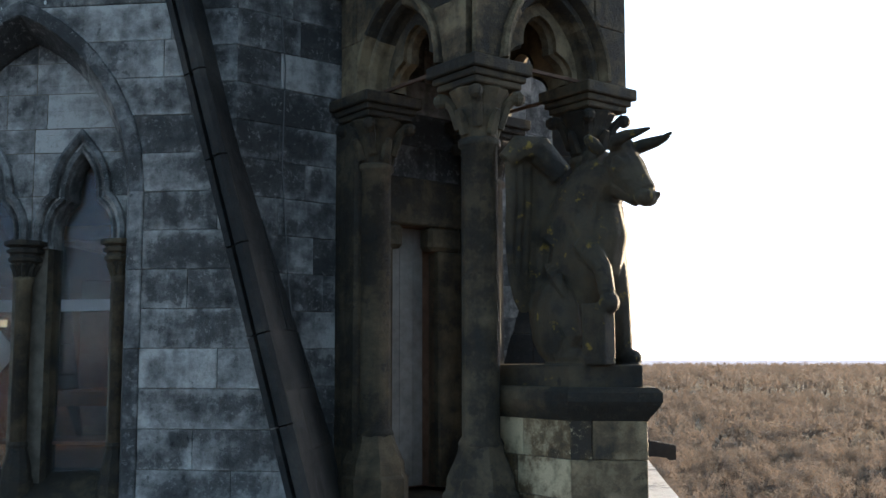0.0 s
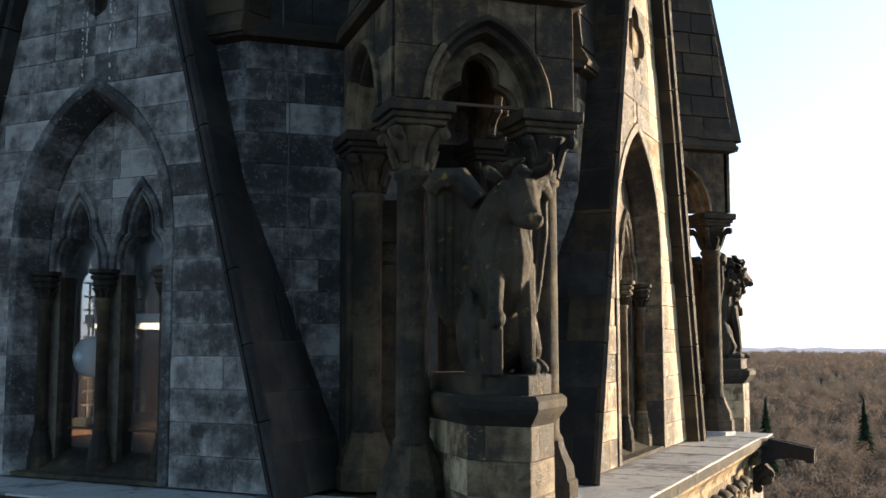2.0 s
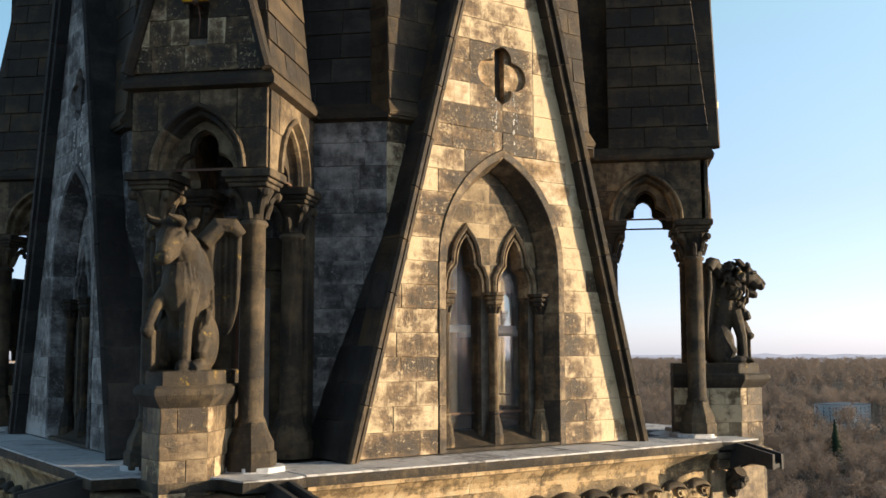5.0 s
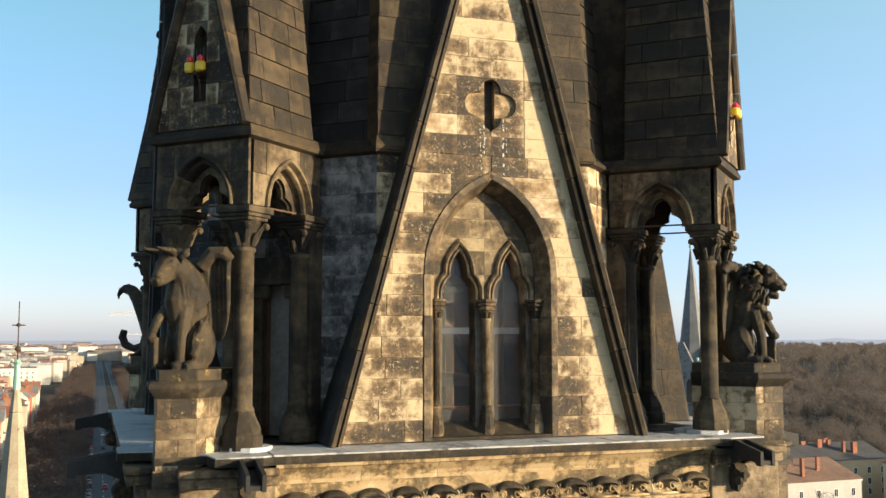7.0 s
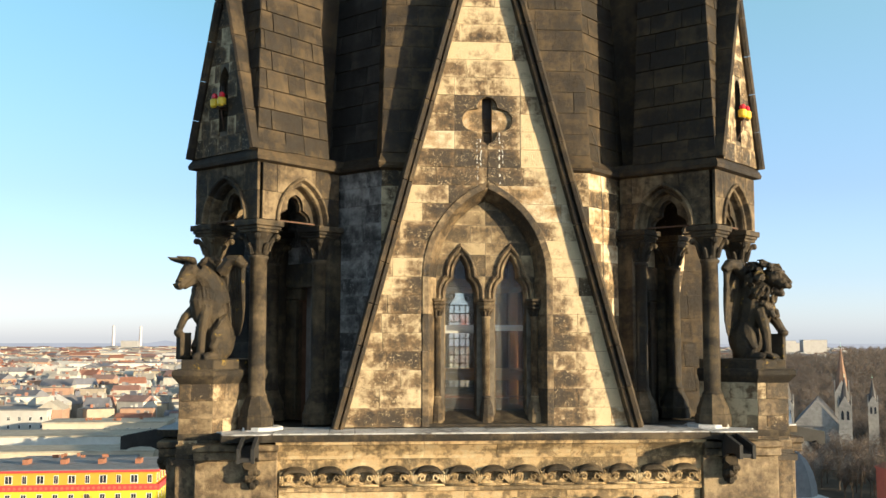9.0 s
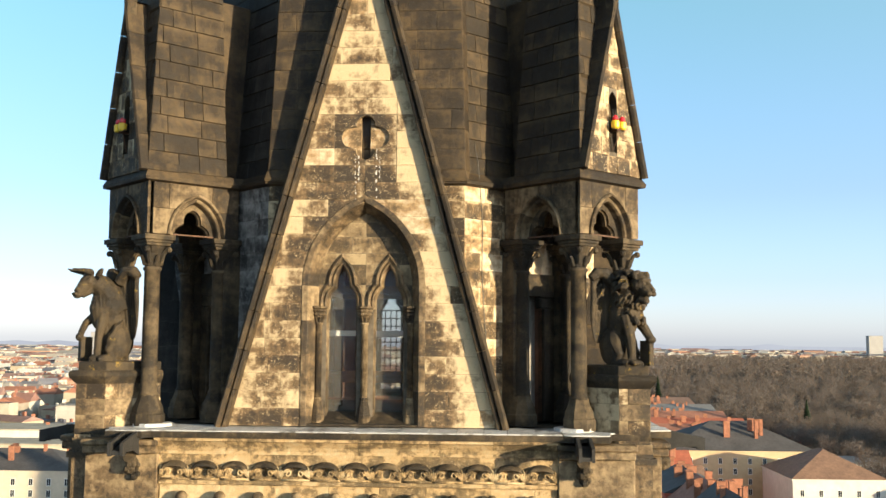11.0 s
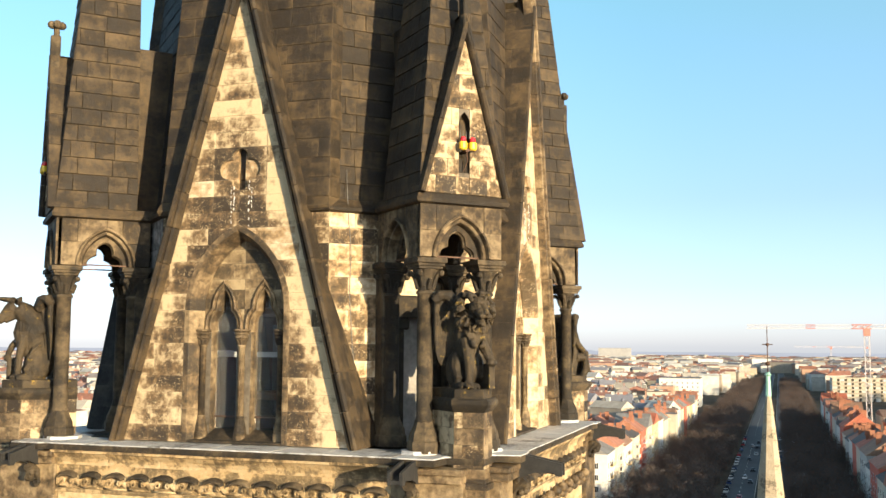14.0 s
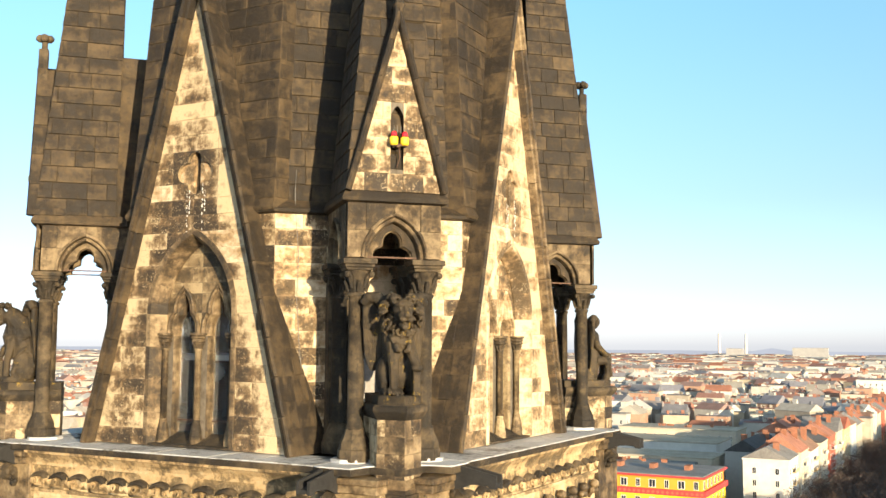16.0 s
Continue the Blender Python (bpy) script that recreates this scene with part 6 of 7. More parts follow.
def house(x0, x1, y0, y1, h, wall, roof, rh=4.5, along="y", faces=(), label="", rng=None, chimneys=2, name="apartment_house", floors=5):
    """A terraced house: walls, roof, chimneys, and windows on the faces that are seen."""
    rng = rng or random.Random(int(x0 * 7 + y0))
    hx, hy = (x0 + x1) / 2, (y0 + y1) / 2
    t = thing(name, label, "house", Matrix.Translation((hx, hy, 0)), "city houses")
    w, d = (x1 - x0) / 2, (y1 - y0) / 2
    bm = bmesh.new()
    add_box(bm, -w, w, -d, d, 0, h)
    add_box(bm, -w - 0.25, w + 0.25, -d - 0.25, d + 0.25, h - 0.5, h - 0.05)
    part("wall", bm, wall, t)
    bm = bmesh.new()
    add_roof(bm, -w, w, -d, d, h, rh, along)
    r = part("roof", bm, roof, t)
    for k in range(int(chimneys * 1.6)):
        bm = bmesh.new()
        cx, cy = rng.uniform(-w * 0.5, w * 0.5), rng.uniform(-d * 0.8, d * 0.8)
        a, b = rng.uniform(0.35, 1.0), rng.uniform(0.28, 0.5)
        top = h + (rh if along != "flat" else 0.5) + rng.uniform(0.4, 1.2)
        add_box(bm, cx - a, cx + a, cy - b, cy + b, h, top)
        add_box(bm, cx - a - 0.1, cx + a + 0.1, cy - b - 0.1, cy + b + 0.1, top, top + 0.15)
        part("chimney", bm, M_BRICKC, r)
    for face in faces:
        n = max(2, int(((2 * w) if face in "NS" else (2 * d)) / 4.4))
        for f in range(floors):
            z = 1.2 + (h - 2.2) / floors * f
            for i in range(n):
                u = -1 + 2 * (i + 0.5) / n
                if face == "S":
                    add_window(t, u * w, -d, z, 0)
                elif face == "N":
                    add_window(t, u * w, d, z, 180)
                elif face == "E":
                    add_window(t, w, u * d, z, 90)
                elif face == "W":
                    add_window(t, -w, u * d, z, -90)
    return t


# row on the left of the avenue
rh = random.Random(51)
y = 286
k = 0
looks = (("white", 1), ("cream", 0), ("white", 1), ("cream", 0), ("brick-red", 3), ("cream", 0), ("ochre", 2), ("white", 1), ("cream", 0))
tiles = (("grey", 2), ("orange-tiled", 0), ("brown", 4), ("dark slate", 3), ("orange-tiled", 0), ("grey", 2), ("red-tiled", 1), ("brown", 4))
while y < 640:
    d = rh.uniform(18, 24)
    nm, wi = looks[k % len(looks)]
    tn, ti = tiles[k % len(tiles)]
    xf = avenue_x(y) - 44
    t = house(xf - 13, xf, y, y + d - 0.3, rh.uniform(18.5, 21), M_RENDER[wi], M_TILE[ti], rh.uniform(3, 5.5), rh.choice(("y", "y", "x")), ("E" if k < 7 else "") + ("S" if k == 0 else ""),
              f"{nm} rendered apartment house with {tn} roof beside the avenue", rh, 2)
    if k < 6:          # bays and balconies on the street front
        for zf in range(1, 5):
            bm = bmesh.new()
            add_box(bm, 6.5, 7.6, -3.5, 3.5, 1.0 + zf * 3.6, 1.2 + zf * 3.6)
            add_box(bm, 7.5, 7.6, -3.5, 3.5, 1.2 + zf * 3.6, 2.1 + zf * 3.6)
            part("balcony", bm, M_RENDER[(wi + 1) % 3], t)
    y += d
    k += 1
# row on the right
y = 150
k = 0
while y < 640:
    d = rh.uniform(17, 23)
    nm, wi = (("grey", 4), ("cream", 0), ("brick-red", 3), ("white", 1))[k % 4]
    tn, ti = (("dark slate", 3), ("orange-tiled", 0), ("dark slate", 3), ("brown", 4), ("red-tiled", 1))[k % 5]
    xf = avenue_x(y) + 31
    house(xf, xf + 14, y, y + d - 0.3, rh.uniform(17, 20.5), M_RENDER[wi], M_TILE[ti], rh.uniform(3.5, 6), rh.choice(("y", "y", "x")), ("W" if k < 9 else "") + ("S" if k == 0 else ""),
          f"{nm} rendered apartment house with {tn} roof and brick chimneys", rh, 4)
    y += d
    k += 1
house(62, 108, 296, 330, 18, M_RENDER[2], M_TILE[3], 8, "hip", "S", "corner apartment house with a great dark slate hipped roof", rh, 4)
house(66, 96, 352, 372, 18, M_RENDER[3], M_TILE[0], 3, "x", "S", "brick house with orange-tiled roof and many chimneys", rh, 6)
house(70, 110, 384, 402, 18, M_RENDER[3], M_TILE[1], 3, "x", "", "brick back house with red-tiled roof and chimneys", rh, 6)
house(68, 112, 424, 446, 18, M_RENDER[4], M_TILE[0], 3, "x", "", "back house with flat orange roof and brick chimneys", rh, 6)
house(72, 118, 470, 500, 18, M_RENDER[3], M_TILE[2], 3, "x", "", "long back house with grey roof and brick chimneys", rh, 6)
house(76, 120, 530, 566, 18, M_RENDER[0], M_TILE[4], 3, "x", "", "back house with brown roof among brick chimneys", rh, 6)
house(90, 116, 262, 292, 14, M_RENDER[1], M_TILE[4], 7, "hip", "S", "white hall with brown hipped roof and small dormers", rh, 0, floors=3)
house(124, 150, 350, 372, 8, M_RENDER[1], M_TILE[2], 0.5, "flat", "SW", "low white flat-roofed building beside the park", rh, 0, floors=2)
house(150, 176, 176, 200, 17, M_RENDER[4], M_TILE[4], 4, "x", "S", "grey apartment house with brown roof and chimneys", rh, 4)
house(180, 214, 206, 226, 17, M_RENDER[2], M_TILE[3], 4, "x", "S", "ochre apartment house with dark slate roof", rh, 5)
house(204, 236, 178, 198, 17, M_RENDER[0], M_TILE[1], 4, "x", "S", "cream apartment house with red-tiled roof", rh, 4)
house(152, 180, 232, 250, 16, M_RENDER[3], M_TILE[0], 3, "x", "S", "brick house with orange-tiled roof", rh, 5)
# left side, near
house(-146, -103, 238, 262, 17, M_RENDER[0], M_TILE[3], 4.5, "hip", "SE", "cream apartment house with dark slate mansard roof", rh, 5)
house(-200, -150, 262, 285, 17, M_RENDER[0], M_TILE[2], 3.5, "x", "SE", "cream apartment house with grey roof", rh, 4)
house(-190, -60, 318, 338, 15, M_RENDER[0], M_GRAVEL, 0.6, "flat", "S", "long pale flat-roofed hall", rh, 0, floors=3, name="long_hall")
house(-230, -70, 372, 400, 15, M_RENDER[1], M_GRAVEL, 0.6, "flat", "S", "long white flat-roofed building", rh, 1, floors=3, name="long_hall")
house(-170, -128, 446, 470, 20, M_RENDER[4], M_TILE[2], 0.6, "flat", "SE", "grey glass-fronted office block with flat roof", rh, 0, name="office_block")
house(-58, -46, 330, 372, 17, M_RENDER[4], M_TILE[3], 4, "y", "", "back house with dark slate roof", rh, 3)
house(-98, -64, 300, 314, 14, M_RENDER[1], M_TILE[2], 0.6, "flat", "S", "white house with flat grey roof and brick chimneys", rh, 4)
house(-120, -70, 410, 432, 17, M_RENDER[0], M_GRAVEL, 0.6, "flat", "S", "cream house with flat gravel roof", rh, 5)
house(-60, -44, 400, 440, 18, M_RENDER[1], M_TILE[0], 5, "y", "", "white back house with orange-tiled roof", rh, 3)
# pale slabs farther out
for x0, x1, y0, y1, h in ((-66, -30, 905, 945, 25), (-175, -110, 1430, 1470, 26), (-90, -40, 2180, 2230, 30), (-320, -150, 860, 890, 19), (-130, -75, 840, 865, 21), (-300, -200, 1180, 1205, 24), (-190, -80, 1010, 1040, 20), (20, 60, 2320, 2350, 30)):
    house(x0, x1, y0, y1, h, M_RENDER[1], M_TILE[2], 0.6, "flat", "S" if y0 < 1000 else "", "pale flat-roofed slab building", rh, 0, name="slab_block", floors=6)
for x0, x1, y0, y1, h in ((640, 690, 320, 345, 22), (694, 740, 300, 330, 20), (600, 630, 352, 375, 16)):
    house(x0, x1, y0, y1, h, M_RENDER[4], M_TILE[2], 0.6, "flat", "WS", "grey-white flat-roofed apartment block among trees", rh, 1, name="slab_block", floors=6)
for ang, d, w, h in ((64.6, 2600, 44, 50), (63.2, 2650, 62, 52), (64.0, 2800, 90, 44), (68.6, 2700, 34, 70), (66.0, 2900, 120, 50), (100.9, 3800, 60, 46), (97, 3500, 110, 50), (111, 3300, 40, 70)):
    cx, cy = d * math.cos(radians(ang)), d * math.sin(radians(ang))
    house(cx - w / 2, cx + w / 2, cy - 10, cy + 10, h, M_RENDER[5], M_TILE[2], 0.6, "flat", "", "pale high-rise block on the horizon", rh, 0, name="tower_block")


# the yellow house
yh = thing("yellow_apartment_house", "yellow and orange apartment house with red balcony band", "house", Matrix.Translation((-74, 267, -2.8)), "city houses")
bm = bmesh.new()
add_box(bm, -26, 26, -14, 14, 0, 15.6)
part("wall", bm, M_YWALL, yh)
bm = bmesh.new()
add_box(bm, -25.6, 25.6, -13.6, 13.6, 15.6, 19.6)
part("top_storey", bm, M_OWALL, yh, "orange rendered top storey")
bm = bmesh.new()
add_box(bm, -26.6, 26.6, -14.6, 14.6, 19.6, 20.1)
part("roof_edge", bm, M_RBAND, yh, "red roof edge")
bm = bmesh.new()
add_box(bm, -26, 26, -14, 14, 20.1, 20.3)
part("roof", bm, M_TILE[2], yh)
bm = bmesh.new()
add_box(bm, -26.8, 26.8, -15.0, -14.0, 14.9, 16.4)
add_box(bm, 26.0, 26.8, -14.0, 14.0, 14.9, 16.4)
band = part("balcony_band", bm, M_RBAND, yh, "red balcony parapet with round openings")
hole_bm = bmesh.new()
add_lathe(hole_bm, ((0.42, 0.0), (0.42, 0.06), (0.22, 0.06), (0.22, 0.02)), 0, 0, 10)
bmesh.ops.transform(hole_bm, matrix=Matrix.Rotation(radians(90), 4, "X"), verts=hole_bm.verts)
ring0 = None
for i in range(40):
    if ring0 is None:
        ring0 = part("ring_ornament", hole_bm, M_RENDER[3], band)
        o = ring0
    else:
        o = ring0.copy()
        scene.collection.objects.link(o)
    o.location = (-26 + 1.33 * i, -15.0, 15.65)
for i in range(13):
    add_window(yh, -24 + 4 * i, -13.6, 16.6, 0, 1.6 if i % 2 else 1.0, 1.15)
    for f in range(4):
        add_window(yh, -24 + 4 * i, -14, 1.2 + 3.6 * f, 0, 1.2, 1.05)
for i in range(6):
    add_window(yh, 25.6, -11 + 4.4 * i, 16.6, 90, 1.5, 1.15)
    for f in range(4):
        add_window(yh, 26, -11 + 4.4 * i, 1.2 + 3.6 * f, 90)
for i in range(5):
    bm = bmesh.new()
    add_box(bm, -22 + i * 10, -20.5 + i * 10, -2, 2, 20.2, 21.6)
    part("chimney", bm, M_BRICKC, yh)

# the church's own stone flèches
for x, y in ((-9.5, 33.7), (11.8, 42.0)):
    f = thing("stone_fleche", "slender pale stone spire with green copper tip and iron cross", "spire", Matrix.Translation((x, y, 0)), "church spires")
    bm = bmesh.new()
    add_lathe(bm, ((2.6, 26.0), (1.2, 40.0), (0.34, 47.9), (0.30, 48.0), (0.34, 48.05), (0.16, 49.2)), 0, 0, 8, radians(22.5))
    part("spire_shaft", bm, M_PALESTONE, f)
    bm = bmesh.new()
    add_lathe(bm, ((0.19, 49.15), (0.14, 50.4), (0.22, 50.5), (0.10, 50.65)), 0, 0, 8)
    part("copper_tip", bm, M_COPPER, f, "green copper tip")
    bm = bmesh.new()
    add_limb(bm, [(0, 0, 50.6, 0.035), (0, 0, 53.6, 0.025)], 6)
    add_ball(bm, (0, 0, 51.2), (0.16, 0.16, 0.13), 8, 6)
    add_ball(bm, (0, 0, 52.4), (0.12, 0.12, 0.10), 8, 6)
    add_limb(bm, [(-0.32, 0, 52.4, 0.03), (0.32, 0, 52.4, 0.03)], 6)
    part("iron_cross", bm, M_IRON, f)
    bm = bmesh.new()
    add_box(bm, -2.6, 2.6, -2.6, 2.6, 0, 26)
    part("turret", bm, M_PALESTONE, f)
nave = thing("church_nave", "long stone church nave with dark slate roof", "church", Matrix.Translation((0, 34, 0)), "", "structure")
bm = bmesh.new()
add_box(bm, -9, 9, -28, 28, 0, 16)
part("wall", bm, M_PALESTONE, nave)
bm = bmesh.new()
add_roof(bm, -9, 9, -28, 28, 16, 9, "y")
part("roof", bm, M_TILE[3], nave)


# ---- neighbouring churches ----
def steeple(parent, x, y, w, z0, z1, tip, wall, roof, n=8):
    bm = bmesh.new()
    add_box(bm, x - w / 2, x + w / 2, y - w / 2, y + w / 2, z0, z1)
    part("turret", bm, wall, parent)
    for a in range(4):
        fm = Matrix.Translation((x, y, z1)) @ Matrix.Rotation(radians(90 * a), 4, "Z") @ wall_frame(-w / 2)
        bm = bmesh.new()
        add_prism(bm, [(-w / 2, 0), (w / 2, 0), (0, w * 0.9)], fm, -0.3, 0.05)
        part("gablet", bm, wall, parent)
        bm = bmesh.new()
        for u in (-w * 0.2, w * 0.2):
            add_prism(bm, [(u - w * 0.1, -w * 1.0), (u + w * 0.1, -w * 1.0), (u + w * 0.1, -w * 0.4), (u, -w * 0.25), (u - w * 0.1, -w * 0.4)], fm, 0.0, 0.04)
        part("belfry_opening", bm, M_PANE, parent)
    bm = bmesh.new()
    add_lathe(bm, ((w * 0.52, z1), (0.06, tip)), x, y, n, radians(22.5))
    part("spire", bm, roof, parent)
    bm = bmesh.new()
    add_limb(bm, [(x, y, tip - 0.3, 0.09), (x, y, tip + w * 0.3, 0.06)], 6)
    add_ball(bm, (x, y, tip + 0.1), (0.25, 0.25, 0.25), 8, 6)
    part("spire_finial", bm, M_COPPER, parent)


gc = thing("grey_church", "grey stone church with gabled nave, rose window and slender dark spires", "church", Matrix.Translation((196, 372, 0)) @ Matrix.Rotation(radians(-28), 4, "Z"))
M_GREYST = plain_material("grey_church_stone", (0.34, 0.32, 0.29), 0.9, 0, 0.3, 0.8, 0.2)
bm = bmesh.new()
add_box(bm, -9, 9, -6, 40, 0, 17)
part("wall", bm, M_GREYST, gc)
bm = bmesh.new()
add_roof(bm, -9, 9, -6, 40, 17, 10, "y", 0.2)
part("roof", bm, M_TILE[3], gc)
bm = bmesh.new()
add_prism(bm, [(-9, 17), (9, 17), (0, 27.5)], wall_frame(-6.3), -0.4, 0.2)
part("gable", bm, M_GREYST, gc)
bm = bmesh.new()
add_prism(bm, [(3.2 * math.cos(i * math.pi / 8), 11 + 3.2 * math.sin(i * math.pi / 8)) for i in range(16)], wall_frame(-6), 0.0, 0.1)
rose = part("rose_window", bm, M_PANE, gc)
for i in range(8):
    bm = bmesh.new()
    c, s = math.cos(i * math.pi / 4), math.sin(i * math.pi / 4)
    add_prism(bm, [(0.1 * s, 11 - 0.1 * c), (3.2 * c + 0.1 * s, 11 + 3.2 * s - 0.1 * c), (3.2 * c - 0.1 * s, 11 + 3.2 * s + 0.1 * c), (-0.1 * s, 11 + 0.1 * c)], wall_frame(-6), 0.1, 0.2)
    part("tracery_bar", bm, M_GREYST, rose)
steeple(gc, -11, -5, 5, 0, 25, 37, M_GREYST, M_TILE[3])
steeple(gc, 11, -5, 5, 0, 25, 37, M_GREYST, M_TILE[3])
steeple(gc, 10, 30, 6, 0, 29, 49, M_GREYST, M_TILE[4])
steeple(gc, 22, 20, 4, 0, 25, 36, M_GREYST, M_TILE[3])
steeple(gc, -14, 8, 3, 0, 24, 32, M_GREYST, M_TILE[4])

st = thing("stone_church_tower", "grey stone church tower with tall slate spire", "church", Matrix.Translation((76.3, 100.1, 0)) @ Matrix.Rotation(radians(20), 4, "Z"))
M_GSLATE = plain_material("grey_slate", (0.135, 0.14, 0.145), 0.7, 0, 0.3, 1.5, 0.2)
steeple(st, 0, 0, 4.4, 0, 47.0, 64.5, M_CHURCH, M_GSLATE)
for sx in (-1, 1):
    for sy in (-1, 1):
        steeple(st, sx * 2.6, sy * 2.6, 1.2, 0, 44, 48.5, M_CHURCH, M_GSLATE)
bm = bmesh.new()
add_box(bm, -4, 4, -4, 4, 0, 38)
part("tower_base", bm, M_CHURCH, st)
dm = thing("domed_turret", "dark slate dome with white lantern and needle", "church", Matrix.Translation((61.5, 112.0, 0)))
bm = bmesh.new()
add_lathe(bm, ((3.4, 30.0), (3.3, 31.5), (2.9, 33.2), (2.1, 34.9), (1.1, 36.0), (0.85, 36.1)), 0, 0, 8, radians(22.5))
part("dome", bm, M_GSLATE, dm)
bm = bmesh.new()
add_box(bm, -3.6, 3.6, -3.6, 3.6, 0, 30.2)
part("turret", bm, M_RENDER[1], dm)
for i in range(8):
    a = i * math.pi / 4
    bm = bmesh.new()
    add_limb(bm, [(0.75 * math.cos(a), 0.75 * math.sin(a), 36.1, 0.09), (0.75 * math.cos(a), 0.75 * math.sin(a), 38.0, 0.09)], 6)
    part("lantern_post", bm, M_WHITE, dm)
bm = bmesh.new()
add_lathe(bm, ((0.95, 38.0), (0.95, 38.2), (0.35, 39.4), (0.10, 41.2), (0.03, 42.4)), 0, 0, 8)
part("lantern_roof", bm, M_WHITE, dm)


# ---- cranes, chimneys, far mast ----
M_CRANE = plain_material("crane_white", (0.58, 0.52, 0.50), 0.5, 0, 0.05, 1, 0)
M_CRED = plain_material("crane_red", (0.50, 0.20, 0.15), 0.5, 0, 0.1, 1, 0)


def lattice(bm, a, b, w, n, r=0.14):
    a, b = Vector(a), Vector(b)
    d = (b - a)
    s = Vector((0, 0, 1)) if abs(d.normalized().z) < 0.5 else Vector((1, 0, 0))
    t = d.cross(s).normalized()
    s = t.cross(d).normalized()
    ch = [(s + t) * w / 2, (s - t) * w / 2, (-s - t) * w / 2, (-s + t) * w / 2]
    for c in ch:
        add_limb(bm, [(*(a + c), r), (*(b + c), r)], 4)
    for i in range(n):
        for k in range(4):
            p, q = a + d * (i / n) + ch[k], a + d * ((i + 1) / n) + ch[(k + 1) % 4]
            add_limb(bm, [(*p, r * 0.6), (*q, r * 0.6)], 3)


def crane(x, y, z0, top, jib, back, ang, label):
    c = thing("tower_crane", label, "crane", Matrix.Translation((x, y, 0)) @ Matrix.Rotation(radians(ang), 4, "Z"), "cranes")
    bm = bmesh.new()
    lattice(bm, (0, 0, z0), (0, 0, top), 2.0, 18)
    part("mast", bm, M_CRANE, c)
    bm = bmesh.new()
    add_box(bm, -1.4, 1.4, -1.4, 1.4, top - 4, top - 1)
    part("cab", bm, M_CRED, c, "red cab")
    bm = bmesh.new()
    lattice(bm, (0, 0, top), (-jib * 0.42, 0, top), 1.6, 14)
    lattice(bm, (-jib * 0.5, 0, top), (-jib, 0, top), 1.6, 16)
    part("jib", bm, M_CRANE, c)
    bm = bmesh.new()
    lattice(bm, (-jib * 0.42, 0, top), (-jib * 0.5, 0, top), 1.6, 3, 0.2)
    part("jib_section", bm, M_CRED, c, "red jib section")
    bm = bmesh.new()
    lattice(bm, (2, 0, top), (-6, 0, top), 1.8, 3, 0.25)
    part("jib_section", bm, M_CRED, c, "red jib section")
    bm = bmesh.new()
    lattice(bm, (0, 0, top), (back, 0, top), 1.5, 8)
    part("counter_jib", bm, M_CRANE, c)
    bm = bmesh.new()
    add_box(bm, back - 3.2, back, -1.2, 1.2, top - 2.6, top + 0.4)
    part("counterweight", bm, M_CRED, c)


site = thing("building_site", "pale concrete shell with scaffolding and open floors", "building site", Matrix.Translation((132, 1085, 0)))
for k in range(6):
    bm = bmesh.new()
    add_box(bm, -40, 40, -18, 18, 3.8 * k + 3.2, 3.8 * k + 3.8)
    part("floor_slab", bm, M_RENDER[1], site)
    for i in range(12):
        bm = bmesh.new()
        add_box(bm, -39.6 + 6.7 * i, -35.2 + 6.7 * i, -17.6, 17.6, 3.8 * k, 3.8 * k + 3.2)
        part("wall_panel", bm, M_RENDER[0 if (i + k) % 3 else 1], site)
for k in range(6):
    bm = bmesh.new()
    add_box(bm, -40.2, 40.2, -18.3, -18.0, 3.8 * k + 3.3, 3.8 * k + 4.9)
    for i in range(41):
        add_box(bm, -40 + 2 * i - 0.05, -40 + 2 * i + 0.05, -19.3, -19.2, 3.8 * k, 3.8 * k + 3.8)
    part("scaffold_bay", bm, M_GRAVEL, site)
crane(60.7, 450, 0, 62, 50, 17, -2, "tall white and red tower crane over the building site")
crane(150, 1850, 10, 56, 60, 60, 0, "distant slim tower crane")
for ang, top in ((101.75, 106), (100.34, 104)):
    d = 4200
    t = thing("power_station_chimney", "tall pale power station chimney on the horizon", "chimney", Matrix.Translation((d * math.cos(radians(ang)), d * math.sin(radians(ang)), 0)), "power station")
    bm = bmesh.new()
    add_lathe(bm, ((7, 0), (4.5, top - 5), (4.5, top)), 0, 0, 12)
    part("stack", bm, M_CRANE, t)


# ---- cars on the avenue ----
M_CAR = [plain_material("car_paint_" + n, c, 0.3, 0.2, 0.05, 1, 0) for n, c in (("white", (0.7, 0.7, 0.7)), ("black", (0.02, 0.02, 0.025)), ("silver", (0.4, 0.42, 0.44)), ("red", (0.5, 0.02, 0.03)), ("blue", (0.03, 0.06, 0.2)))]
M_TYRE = plain_material("tyre_rubber", (0.02, 0.02, 0.02), 0.9, 0, 0.1, 1, 0)


